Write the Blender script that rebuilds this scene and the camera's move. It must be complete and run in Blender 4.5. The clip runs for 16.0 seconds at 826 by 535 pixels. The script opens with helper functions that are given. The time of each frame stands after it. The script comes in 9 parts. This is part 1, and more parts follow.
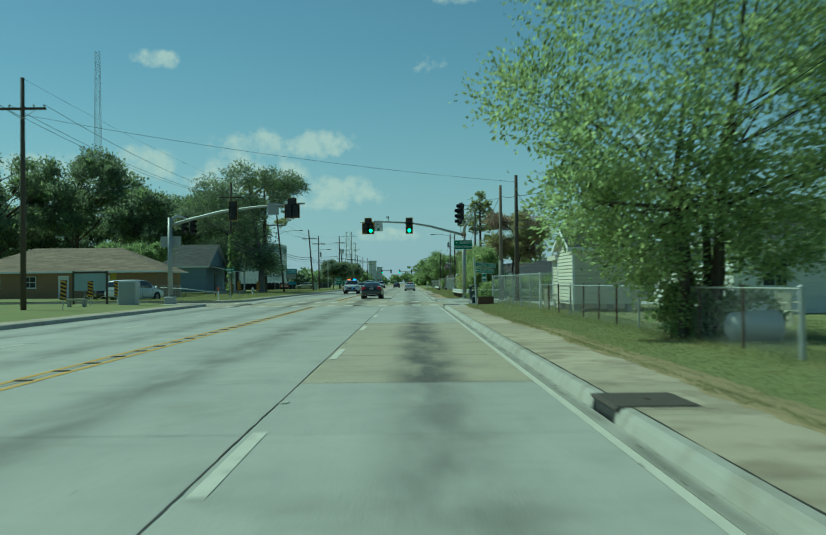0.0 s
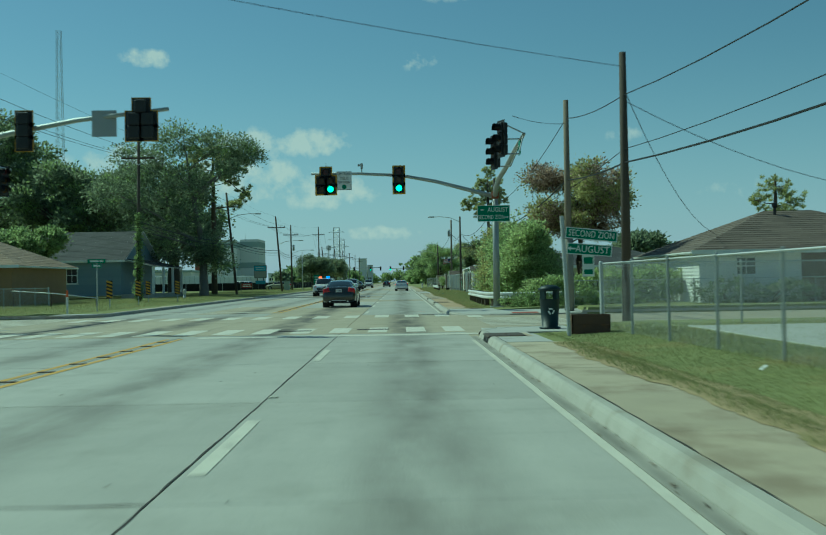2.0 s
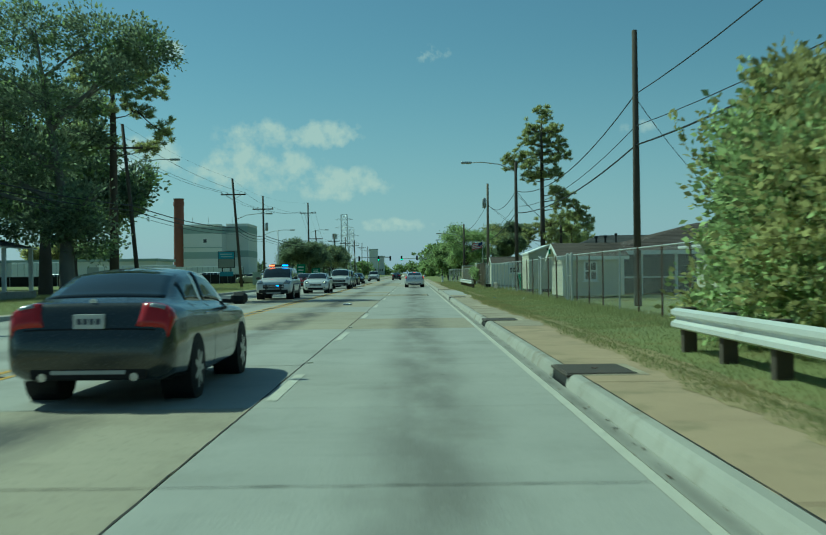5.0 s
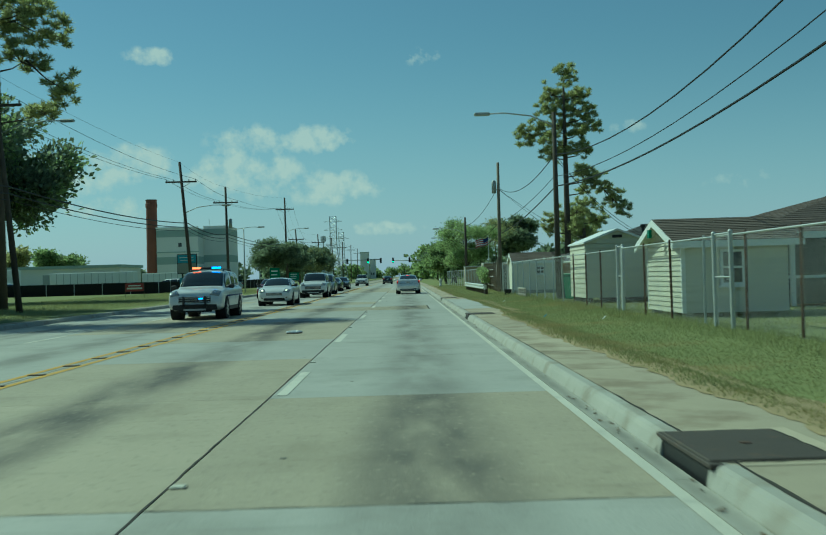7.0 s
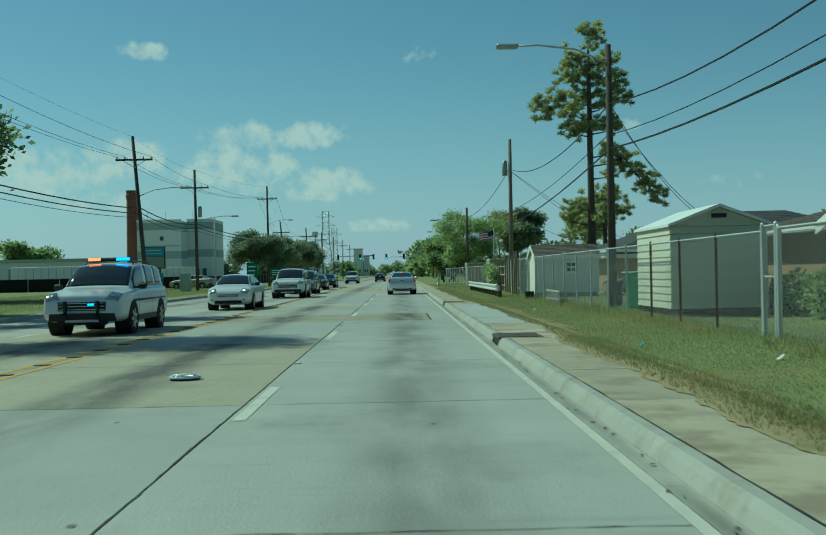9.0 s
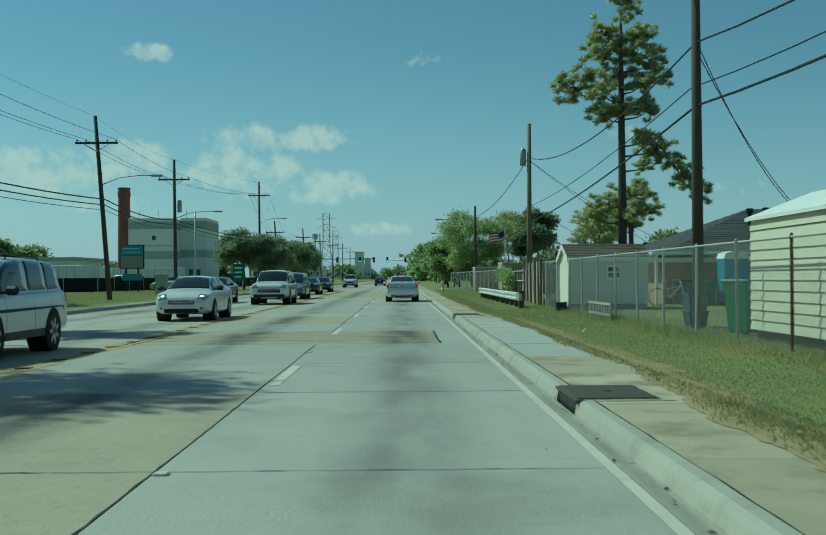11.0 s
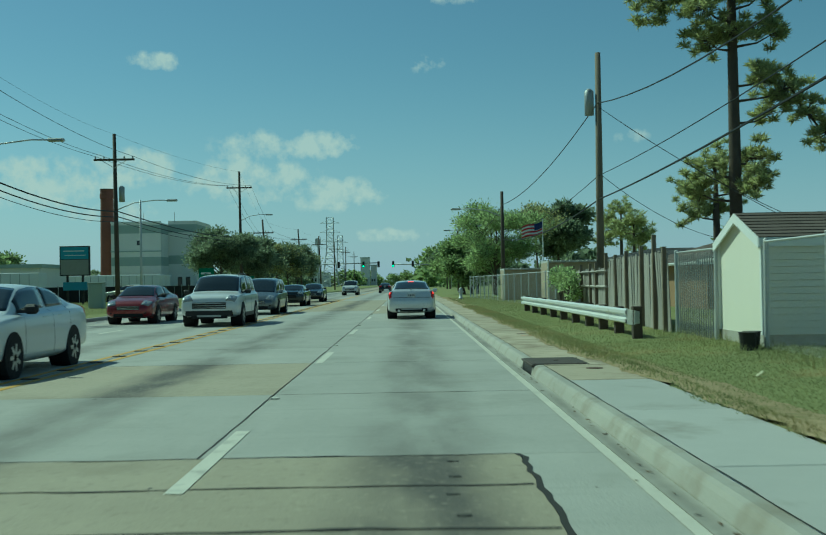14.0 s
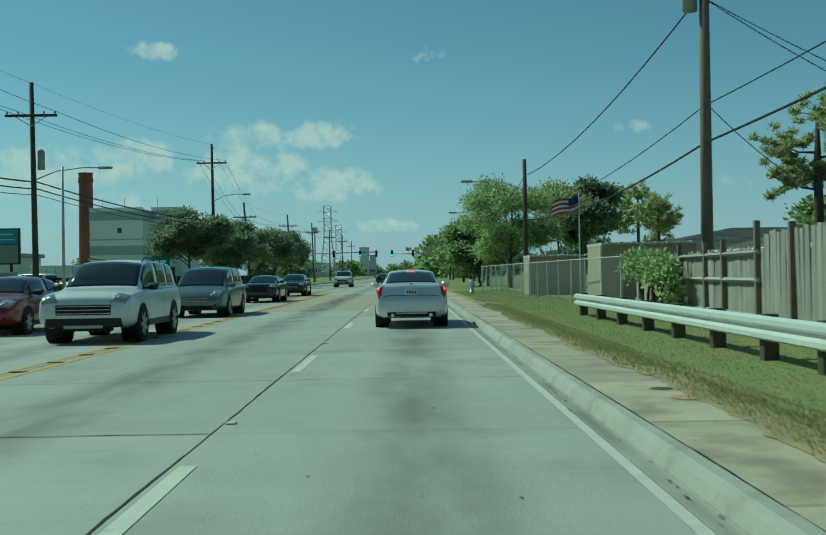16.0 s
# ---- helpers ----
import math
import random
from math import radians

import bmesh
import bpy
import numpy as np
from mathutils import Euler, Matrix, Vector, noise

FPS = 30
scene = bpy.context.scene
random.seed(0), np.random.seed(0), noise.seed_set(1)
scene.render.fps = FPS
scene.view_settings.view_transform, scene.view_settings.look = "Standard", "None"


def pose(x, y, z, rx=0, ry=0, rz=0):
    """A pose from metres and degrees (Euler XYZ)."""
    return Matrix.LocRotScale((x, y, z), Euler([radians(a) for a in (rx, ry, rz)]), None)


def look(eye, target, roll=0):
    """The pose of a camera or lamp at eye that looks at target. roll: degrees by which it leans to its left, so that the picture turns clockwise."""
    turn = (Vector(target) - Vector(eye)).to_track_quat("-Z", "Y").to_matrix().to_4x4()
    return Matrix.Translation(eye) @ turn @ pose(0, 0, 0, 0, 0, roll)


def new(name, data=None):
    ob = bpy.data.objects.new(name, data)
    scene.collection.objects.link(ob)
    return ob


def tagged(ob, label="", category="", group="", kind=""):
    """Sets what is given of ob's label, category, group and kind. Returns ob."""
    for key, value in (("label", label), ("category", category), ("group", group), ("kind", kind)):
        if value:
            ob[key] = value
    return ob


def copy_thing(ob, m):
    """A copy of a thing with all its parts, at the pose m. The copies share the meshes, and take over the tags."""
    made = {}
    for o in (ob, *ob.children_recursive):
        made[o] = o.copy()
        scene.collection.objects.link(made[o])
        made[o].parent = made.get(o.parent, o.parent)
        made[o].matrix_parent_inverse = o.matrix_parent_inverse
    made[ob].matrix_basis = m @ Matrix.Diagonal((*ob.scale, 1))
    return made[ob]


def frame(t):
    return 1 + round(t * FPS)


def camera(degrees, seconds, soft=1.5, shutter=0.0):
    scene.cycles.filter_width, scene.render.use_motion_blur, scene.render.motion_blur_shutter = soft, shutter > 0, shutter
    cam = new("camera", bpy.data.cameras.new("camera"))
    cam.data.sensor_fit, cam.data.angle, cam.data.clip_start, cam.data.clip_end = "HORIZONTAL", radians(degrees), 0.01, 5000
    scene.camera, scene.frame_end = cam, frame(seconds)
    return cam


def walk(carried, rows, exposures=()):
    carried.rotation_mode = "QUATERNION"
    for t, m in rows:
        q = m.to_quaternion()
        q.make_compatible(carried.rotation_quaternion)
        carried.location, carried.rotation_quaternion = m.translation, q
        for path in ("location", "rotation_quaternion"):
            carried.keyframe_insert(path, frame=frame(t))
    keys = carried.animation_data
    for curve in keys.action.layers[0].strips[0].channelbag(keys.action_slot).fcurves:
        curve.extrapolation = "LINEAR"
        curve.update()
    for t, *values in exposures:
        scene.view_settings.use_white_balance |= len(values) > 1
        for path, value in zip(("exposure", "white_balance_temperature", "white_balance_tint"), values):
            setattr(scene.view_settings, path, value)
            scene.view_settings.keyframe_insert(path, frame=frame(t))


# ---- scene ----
cam = camera(42.8, 16.0, soft=1.15, shutter=0.3)
EYE = 1.36
# seconds, x, y, yaw, pitch, roll of the dash camera
ROWS = [
    (0.0, 0.000, 22.178, -0.267, 0.830, 0.562),
    (0.5, 0.048, 31.797, -0.165, 0.499, 1.012),
    (1.0, 0.048, 40.491, -0.337, 0.564, 1.119),
    (1.5, 0.071, 48.746, -0.545, 0.873, 0.636),
    (2.0, 0.106, 56.859, -0.706, 0.726, 0.985),
    (2.5, 0.246, 64.731, -0.697, 0.502, 1.469),
    (3.0, 0.312, 72.613, -0.643, 0.022, 1.367),
    (3.5, 0.258, 80.493, -0.309, 0.080, 0.432),
    (4.0, 0.244, 88.342, -0.008, 0.624, 1.115),
    (4.5, 0.216, 95.705, 0.056, 0.283, 0.624),
    (7.0, 0.122, 121.908, -0.410, 0.455, 1.631),
    (7.5, 0.140, 125.787, -0.471, 0.398, 1.460),
    (8.0, 0.171, 129.117, -0.510, 0.141, 1.189),
    (8.5, 0.180, 131.884, -0.628, 0.281, 1.245),
    (9.0, 0.180, 134.348, -0.728, 0.305, 1.156),
    (11.5, 0.266, 145.671, -0.566, 0.750, 0.282),
    (12.0, 0.256, 148.362, -0.305, 1.072, 0.406),
    (12.5, 0.248, 151.383, -0.042, 0.950, 0.422),
    (13.0, 0.232, 154.653, 0.038, 0.716, 0.414),
    (13.5, 0.238, 158.136, -0.069, 0.618, 0.797),
    (14.0, 0.200, 161.665, -0.265, 0.845, 0.992),
    (14.5, 0.222, 165.200, -0.321, 0.435, 0.503),
    (15.0, 0.218, 168.746, -0.374, 0.796, 0.062),
    (15.5, 0.262, 172.064, -0.251, 0.078, 0.873),
    (16.0, 0.238, 175.259, -0.265, 0.333, 0.965),
]
walk(cam, [(t, pose(x, y, EYE, 90 + pitch, roll, yaw)) for t, x, y, yaw, pitch, roll in ROWS],
     exposures=[(0.0, -0.30, 5550, -40), (16.0, -0.30, 5550, -40)])

# ---- sky and sun ----
SUN_TO = Vector((-0.80, 0.50, 1.0)).normalized()
sun = new("sun", bpy.data.lights.new("sun", "SUN"))
sun.data.energy, sun.data.angle, sun.data.color = 3.75, radians(0.6), (1.0, 0.95, 0.86)
sun.matrix_world = look((0, 0, 60), Vector((0, 0, 60)) - SUN_TO)

world = bpy.data.worlds.new("world")
scene.world = world
world.use_nodes = True
wn, wl = world.node_tree.nodes, world.node_tree.links
wn.clear()


def wnode(kind, **kw):
    n = wn.new(kind)
    for k, v in kw.items():
        n.inputs[k].default_value = v
    return n


sky = wn.new("ShaderNodeTexSky")
sky.sky_type, sky.sun_disc = "NISHITA", False
sky.sun_elevation = math.asin(SUN_TO.z)
sky.sun_rotation = math.atan2(SUN_TO.x, SUN_TO.y)
sky.air_density, sky.dust_density, sky.ozone_density = 1.0, 0.3, 2.5
coord = wn.new("ShaderNodeTexCoord")
norm = wn.new("ShaderNodeVectorMath")
norm.operation = "NORMALIZE"
wl.new(coord.outputs["Generated"], norm.inputs[0])
# small fair-weather clouds: azimuth and elevation in degrees, half widths, density
CLOUDS = [
    (8.4, 5.6, 4.2, 1.5, 0.9), (4.0, 4.9, 3.2, 1.1, 1.0), (4.7, 7.5, 2.4, 0.9, 0.95), (8.3, 7.3, 2.6, 1.2, 0.8), (14.5, 6.3, 2.6, 1.2, 0.9),
    (19.0, 5.4, 4.2, 1.6, 0.95), (15.8, 4.0, 3.2, 0.8, 0.8), (1.2, 2.6, 2.6, 0.5, 0.8), (13.3, 11.8, 1.7, 0.6, 0.8), (-1.0, 11.8, 1.5, 0.65, 0.6), (-2.6, 15.3, 2.0, 0.6, 0.6),
    (-12.2, 7.6, 1.2, 0.5, 0.5), (-8.6, 15.6, 1.8, 0.6, 0.35), (-18.0, 4.6, 2.6, 0.6, 0.4), (30, 9, 6, 1.6, 0.7), (-32, 8, 6, 1.5, 0.6),
]
cn = wnode("ShaderNodeTexNoise", Scale=46.0, Detail=8.0, Roughness=0.6)
wl.new(norm.outputs[0], cn.inputs["Vector"])
sep = wn.new("ShaderNodeSeparateXYZ")
wl.new(norm.outputs[0], sep.inputs[0])


def wmath(op, a, b=None, clamp=False):
    n = wn.new("ShaderNodeMath")
    n.operation, n.use_clamp = op, clamp
    for i, v in enumerate((a, b)):
        if v is None:
            continue
        if isinstance(v, (int, float)):
            n.inputs[i].default_value = v
        else:
            wl.new(v, n.inputs[i])
    return n.outputs[0]


azim = wmath("ARCTAN2", wmath("MULTIPLY", sep.outputs["X"], -1.0), sep.outputs["Y"])
elev = wmath("ARCSINE", sep.outputs["Z"])
total = None
for az, el, wa, we, dens in CLOUDS:
    dx = wmath("DIVIDE", wmath("SUBTRACT", azim, radians(az)), radians(wa))
    dy = wmath("DIVIDE", wmath("SUBTRACT", elev, radians(el)), radians(we))
    d2 = wmath("ADD", wmath("MULTIPLY", dx, dx), wmath("MULTIPLY", dy, dy))
    one = wmath("MULTIPLY", wmath("SUBTRACT", 1.25, d2, clamp=True), dens)
    total = one if total is None else wmath("MAXIMUM", total, one)
thick = wmath("MULTIPLY", wmath("SUBTRACT", wmath("ADD", total, wmath("MULTIPLY", wmath("SUBTRACT", cn.outputs["Fac"], 0.5), 3.2)), 0.42), 1.5, clamp=True)
mask = wmath("MULTIPLY", wmath("MULTIPLY", thick, wmath("MULTIPLY", total, 1.6, clamp=True)), 0.8, clamp=True)
# pale haze low over the horizon, all round
low = wmath("SUBTRACT", 1.0, wmath("DIVIDE", wmath("MAXIMUM", elev, 0.0), radians(13)), clamp=True)
haze = wn.new("ShaderNodeMixRGB")
haze.inputs[2].default_value = (4.9, 5.8, 9.0, 1)
wl.new(wmath("MULTIPLY", wmath("MULTIPLY", low, low), 0.75), haze.inputs[0])
wl.new(sky.outputs[0], haze.inputs[1])
mix = wn.new("ShaderNodeMixRGB")
mix.inputs[2].default_value = (8.4, 8.2, 8.4, 1)
wl.new(mask, mix.inputs[0])
wl.new(haze.outputs[0], mix.inputs[1])
bg = wnode("ShaderNodeBackground", Strength=0.081)
wl.new(mix.outputs[0], bg.inputs[0])
wout = wn.new("ShaderNodeOutputWorld")
wl.new(bg.outputs[0], wout.inputs[0])


# ---- materials ----
def material(name, base, rough=0.6, metal=0.0, vary=0.15, scale=6.0, fine=90.0, bump=0.15, island=0.0, obrand=0.0, stain=None, spec=0.4, coat=0.0, transl=0.0):
    """A node material: base colour with variation at two scales, fine relief, and wear."""
    m = bpy.data.materials.new(name)
    m.use_nodes = True
    nt = m.node_tree
    bsdf = nt.nodes["Principled BSDF"]

    def node(kind, **kw):
        n = nt.nodes.new(kind)
        for k, v in kw.items():
            n.inputs[k].default_value = v
        return n

    def mathn(op, a, b, clamp=False):
        n = nt.nodes.new("ShaderNodeMath")
        n.operation, n.use_clamp = op, clamp
        for i, v in enumerate((a, b)):
            if isinstance(v, (int, float)):
                n.inputs[i].default_value = v
            else:
                nt.links.new(v, n.inputs[i])
        return n.outputs[0]

    geo = node("ShaderNodeNewGeometry")
    pos = geo.outputs["Position"]
    big = node("ShaderNodeTexNoise", Scale=scale / 6.0, Detail=4.0, Roughness=0.6)
    small = node("ShaderNodeTexNoise", Scale=fine, Detail=3.0, Roughness=0.6)
    for n in (big, small):
        nt.links.new(pos, n.inputs["Vector"])
    val = mathn("ADD", mathn("MULTIPLY", big.outputs["Fac"], 1.3 * vary), mathn("MULTIPLY", small.outputs["Fac"], 0.9 * vary))
    val = mathn("ADD", val, 1.0 - 1.1 * vary)
    if island:
        val = mathn("MULTIPLY", val, mathn("ADD", mathn("MULTIPLY", geo.outputs["Random Per Island"], 2 * island), 1.0 - island))
    if obrand:
        info = node("ShaderNodeObjectInfo")
        val = mathn("MULTIPLY", val, mathn("ADD", mathn("MULTIPLY", info.outputs["Random"], 2 * obrand), 1.0 - obrand))
    mul = node("ShaderNodeMixRGB", Fac=1.0)
    mul.blend_type = "MULTIPLY"
    mul.inputs[1].default_value = (*base, 1)
    nt.links.new(val, mul.inputs[2])
    col = mul.outputs[0]
    if stain:
        colour, threshold, sscale = stain
        sn = node("ShaderNodeTexNoise", Scale=sscale, Detail=6.0, Roughness=0.65)
        nt.links.new(pos, sn.inputs["Vector"])
        f = mathn("MULTIPLY", mathn("SUBTRACT", sn.outputs["Fac"], threshold), 6.0, True)
        sm = node("ShaderNodeMixRGB")
        sm.inputs[2].default_value = (*colour, 1)
        nt.links.new(mathn("MULTIPLY", f, 0.75), sm.inputs[0])
        nt.links.new(col, sm.inputs[1])
        col = sm.outputs[0]
    nt.links.new(col, bsdf.inputs["Base Color"])
    bsdf.inputs["Metallic"].default_value = metal
    bsdf.inputs["Specular IOR Level"].default_value = spec
    bsdf.inputs["Coat Weight"].default_value = coat
    nt.links.new(mathn("ADD", mathn("MULTIPLY", small.outputs["Fac"], 0.2), rough - 0.1, True), bsdf.inputs["Roughness"])
    if bump:
        bn = node("ShaderNodeBump", Strength=bump, Distance=0.02)
        nt.links.new(small.outputs["Fac"], bn.inputs["Height"])
        nt.links.new(bn.outputs[0], bsdf.inputs["Normal"])
    if transl:
        tr = node("ShaderNodeBsdfTranslucent")
        nt.links.new(col, tr.inputs[0])
        ms = node("ShaderNodeMixShader", Fac=transl)
        nt.links.new(bsdf.outputs[0], ms.inputs[1])
        nt.links.new(tr.outputs[0], ms.inputs[2])
        nt.links.new(ms.outputs[0], nt.nodes["Material Output"].inputs["Surface"])
    return m


def emitter(name, colour, strength):
    m = bpy.data.materials.new(name)
    m.use_nodes = True
    b = m.node_tree.nodes["Principled BSDF"]
    b.inputs["Base Color"].default_value = (*colour, 1)
    b.inputs["Emission Color"].default_value = (*colour, 1)
    b.inputs["Emission Strength"].default_value = strength
    return m


def road_concrete(name, base, obrand, streak, centres=(0.30, -3.4, -7.1, -10.8), half=0.85, grime=(0.10, 0.09, 0.075), speckle=0.12):
    """Road concrete with tyre-polished grain, cracks of dirt and an oily band along the middle of the lanes."""
    m = material(name, base, 0.75, 0, 0.24, 4.0, 36.0, 0.3, obrand=obrand, stain=((base[0] * 0.74, base[1] * 0.73, base[2] * 0.70), 0.53, 0.55))
    nt = m.node_tree
    bsdf = nt.nodes["Principled BSDF"]
    src = bsdf.inputs["Base Color"].links[0].from_socket
    geo = nt.nodes.new("ShaderNodeNewGeometry")
    mp = nt.nodes.new("ShaderNodeMapping")
    mp.inputs["Scale"].default_value = (1.6, 0.42, 1)
    nt.links.new(geo.outputs["Position"], mp.inputs[0])
    nz = nt.nodes.new("ShaderNodeTexNoise")
    nz.inputs["Scale"].default_value, nz.inputs["Detail"].default_value = 1.0, 5.0
    nt.links.new(mp.outputs[0], nz.inputs["Vector"])
    sp = nt.nodes.new("ShaderNodeSeparateXYZ")
    nt.links.new(geo.outputs["Position"], sp.inputs[0])

    def mathn(op, a, b, clamp=False):
        n = nt.nodes.new("ShaderNodeMath")
        n.operation, n.use_clamp = op, clamp
        for i, v in enumerate((a, b)):
            if isinstance(v, (int, float)):
                n.inputs[i].default_value = v
            else:
                nt.links.new(v, n.inputs[i])
        return n.outputs[0]

    band = None
    for centre in centres:
        d = mathn("DIVIDE", mathn("SUBTRACT", sp.outputs["X"], centre), half)
        g = mathn("SUBTRACT", 1.0, mathn("MULTIPLY", d, d), True)
        g = mathn("MULTIPLY", g, g)
        band = g if band is None else mathn("MAXIMUM", band, g)
    amt = mathn("MULTIPLY", mathn("MULTIPLY", band, mathn("SUBTRACT", mathn("MULTIPLY", nz.outputs["Fac"], 2.6), 0.62, True)), streak, True)
    mx = nt.nodes.new("ShaderNodeMixRGB")
    mx.inputs[2].default_value = (*grime, 1)
    nt.links.new(amt, mx.inputs[0])
    nt.links.new(src, mx.inputs[1])
    col = mx.outputs[0]
    # faint smears along the wheel tracks, scuffs across, and speckle of the aggregate
    dark, pale = tuple(v * 0.45 for v in base), tuple(min(0.6, v * 1.35) for v in base)
    for sx, sy, det, tone, thr, gain, amt2 in ((2.6, 0.45, 4.0, pale, 0.55, 6.0, 0.16), (3.5, 0.7, 4.0, dark, 0.58, 6.0, 0.16), (0.9, 9.0, 4.0, dark, 0.60, 7.0, 0.20),
                                               (22.0, 14.0, 3.0, dark, 0.56, 7.0, speckle), (26.0, 17.0, 3.0, pale, 0.58, 7.0, speckle)):
        mq = nt.nodes.new("ShaderNodeMapping")
        mq.inputs["Scale"].default_value = (sx, sy, 1)
        mq.inputs["Location"].default_value = (sx * 7, 3.1, 0)
        nt.links.new(geo.outputs["Position"], mq.inputs[0])
        n2 = nt.nodes.new("ShaderNodeTexNoise")
        n2.inputs["Scale"].default_value, n2.inputs["Detail"].default_value = 0.6, det
        nt.links.new(mq.outputs[0], n2.inputs["Vector"])
        mz = nt.nodes.new("ShaderNodeMixRGB")
        mz.inputs[2].default_value = (*tone, 1)
        nt.links.new(mathn("MULTIPLY", mathn("MULTIPLY", mathn("SUBTRACT", n2.outputs["Fac"], thr), gain, True), amt2), mz.inputs[0])
        nt.links.new(col, mz.inputs[1])
        col = mz.outputs[0]
    nt.links.new(col, bsdf.inputs["Base Color"])
    return m


M_GREY = road_concrete("grey_road_concrete", (0.405, 0.395, 0.35), 0.06, 0.62)
M_TAN = road_concrete("old_tan_road_concrete", (0.40, 0.35, 0.255), 0.05, 1.15, speckle=0.3)
M_PATCH = road_concrete("worn_patch_concrete", (0.37, 0.325, 0.235), 0.05, 1.2, speckle=0.3)
M_JOINT = material("dark_joint_filler", (0.035, 0.033, 0.03), 0.9)
M_KERB = material("kerb_concrete", (0.395, 0.38, 0.33), 0.85, vary=0.28, scale=5, obrand=0.07, bump=0.25, stain=((0.27, 0.24, 0.185), 0.50, 1.6))
M_GUTTER = road_concrete("gutter_concrete", (0.42, 0.405, 0.35), 0.05, 0.6, (1.86, -12.6), 0.12, (0.085, 0.075, 0.06))
M_WALK = material("pavement_concrete", (0.44, 0.38, 0.275), 0.9, vary=0.3, scale=7, obrand=0.14, stain=((0.235, 0.185, 0.125), 0.49, 1.1))
M_WALK_NEW = material("new_pavement_concrete", (0.43, 0.425, 0.39), 0.85, vary=0.16, scale=7, obrand=0.05, stain=((0.28, 0.26, 0.22), 0.57, 1.0))
M_SOIL = material("sandy_path", (0.43, 0.32, 0.205), 0.95, vary=0.35, scale=5, stain=((0.26, 0.22, 0.13), 0.51, 1.3))
M_WHITE = material("white_road_paint", (0.63, 0.605, 0.505), 0.65, vary=0.22, scale=9, stain=((0.37, 0.35, 0.30), 0.53, 4.0))
M_EDGE = material("worn_edge_line_paint", (0.58, 0.555, 0.465), 0.7, vary=0.22, scale=9, stain=((0.40, 0.385, 0.33), 0.54, 1.7))
M_YELLOW = material("yellow_road_paint", (0.58, 0.34, 0.05), 0.65, vary=0.2, scale=9, stain=((0.36, 0.30, 0.18), 0.52, 3.0))
M_GRASS = material("lawn", (0.23, 0.245, 0.105), 0.95, vary=0.3, scale=3.0, fine=22.0, bump=0.35, spec=0.1, stain=((0.30, 0.25, 0.12), 0.55, 0.45))
M_VERGE = material("dry_verge_soil", (0.36, 0.285, 0.165), 0.95, vary=0.3, scale=4.0, fine=40.0, bump=0.4, spec=0.1, stain=((0.20, 0.19, 0.08), 0.5, 2.2))
M_BLADE = material("grass_blades", (0.305, 0.32, 0.15), 0.8, vary=0.2, scale=3.0, island=0.22, spec=0.15, transl=0.55, bump=0.0, stain=((0.42, 0.345, 0.17), 0.50, 0.45))
M_GALV = material("galvanised_steel", (0.50, 0.51, 0.50), 0.5, 0.25, 0.15, 5, stain=((0.30, 0.25, 0.2), 0.66, 3.0))
M_RAIL = material("bright_guardrail_zinc", (0.68, 0.69, 0.66), 0.45, 0.15, 0.18, 5, stain=((0.42, 0.40, 0.34), 0.6, 2.0))
M_MAST = material("grey_mast_steel", (0.36, 0.38, 0.37), 0.5, 0.4, 0.14, 5)
M_WIRE = material("fence_wire", (0.44, 0.45, 0.45), 0.5, 0.3, 0.1, bump=0.0)
M_RUST = material("rusty_steel", (0.13, 0.085, 0.06), 0.8, 0.3, 0.3, 9, stain=((0.23, 0.11, 0.05), 0.55, 8.0))
M_LID = material("weathered_steel_lid", (0.085, 0.072, 0.06), 0.8, 0.2, 0.3, 9, stain=((0.16, 0.10, 0.06), 0.58, 8.0))
M_BLACK = material("black_plastic", (0.018, 0.019, 0.02), 0.5, vary=0.1)
M_CABLE = material("black_cable", (0.012, 0.013, 0.014), 0.6, bump=0.0)
M_SIGBOX = material("signal_yellow_paint", (0.55, 0.30, 0.03), 0.5)
M_SIGGREEN = emitter("green_signal_light", (0.02, 1.0, 0.42), 3.0)
M_LENS_RED = material("dark_red_lens", (0.05, 0.008, 0.008), 0.25)
M_LENS_AMB = material("dark_amber_lens", (0.06, 0.03, 0.006), 0.25)
M_SIGNGREEN = material("green_sign_sheeting", (0.005, 0.17, 0.085), 0.4, vary=0.06)
M_SIGNWHITE = material("white_sign_sheeting", (0.74, 0.75, 0.73), 0.4, vary=0.06)
M_SIGNBACK = material("sign_back_aluminium", (0.36, 0.37, 0.37), 0.5, 0.5)
M_INK = material("black_sign_ink", (0.02, 0.02, 0.02), 0.6)
M_POLE = material("creosoted_pole_wood", (0.085, 0.068, 0.052), 0.85, vary=0.35, scale=10, bump=0.4)
M_POLE_PALE = material("weathered_pole_wood", (0.22, 0.18, 0.13), 0.85, vary=0.3, scale=10, bump=0.4)
M_FENCEWOOD = material("grey_weathered_boards", (0.35, 0.325, 0.285), 0.85, vary=0.35, scale=9, obrand=0.16, bump=0.4)
M_SIDING = material("cream_siding", (0.63, 0.605, 0.48), 0.6, vary=0.08, scale=4, obrand=0.03)
M_TRIM = material("white_trim_paint", (0.76, 0.77, 0.75), 0.55, vary=0.08, stain=((0.5, 0.5, 0.45), 0.66, 4.0))
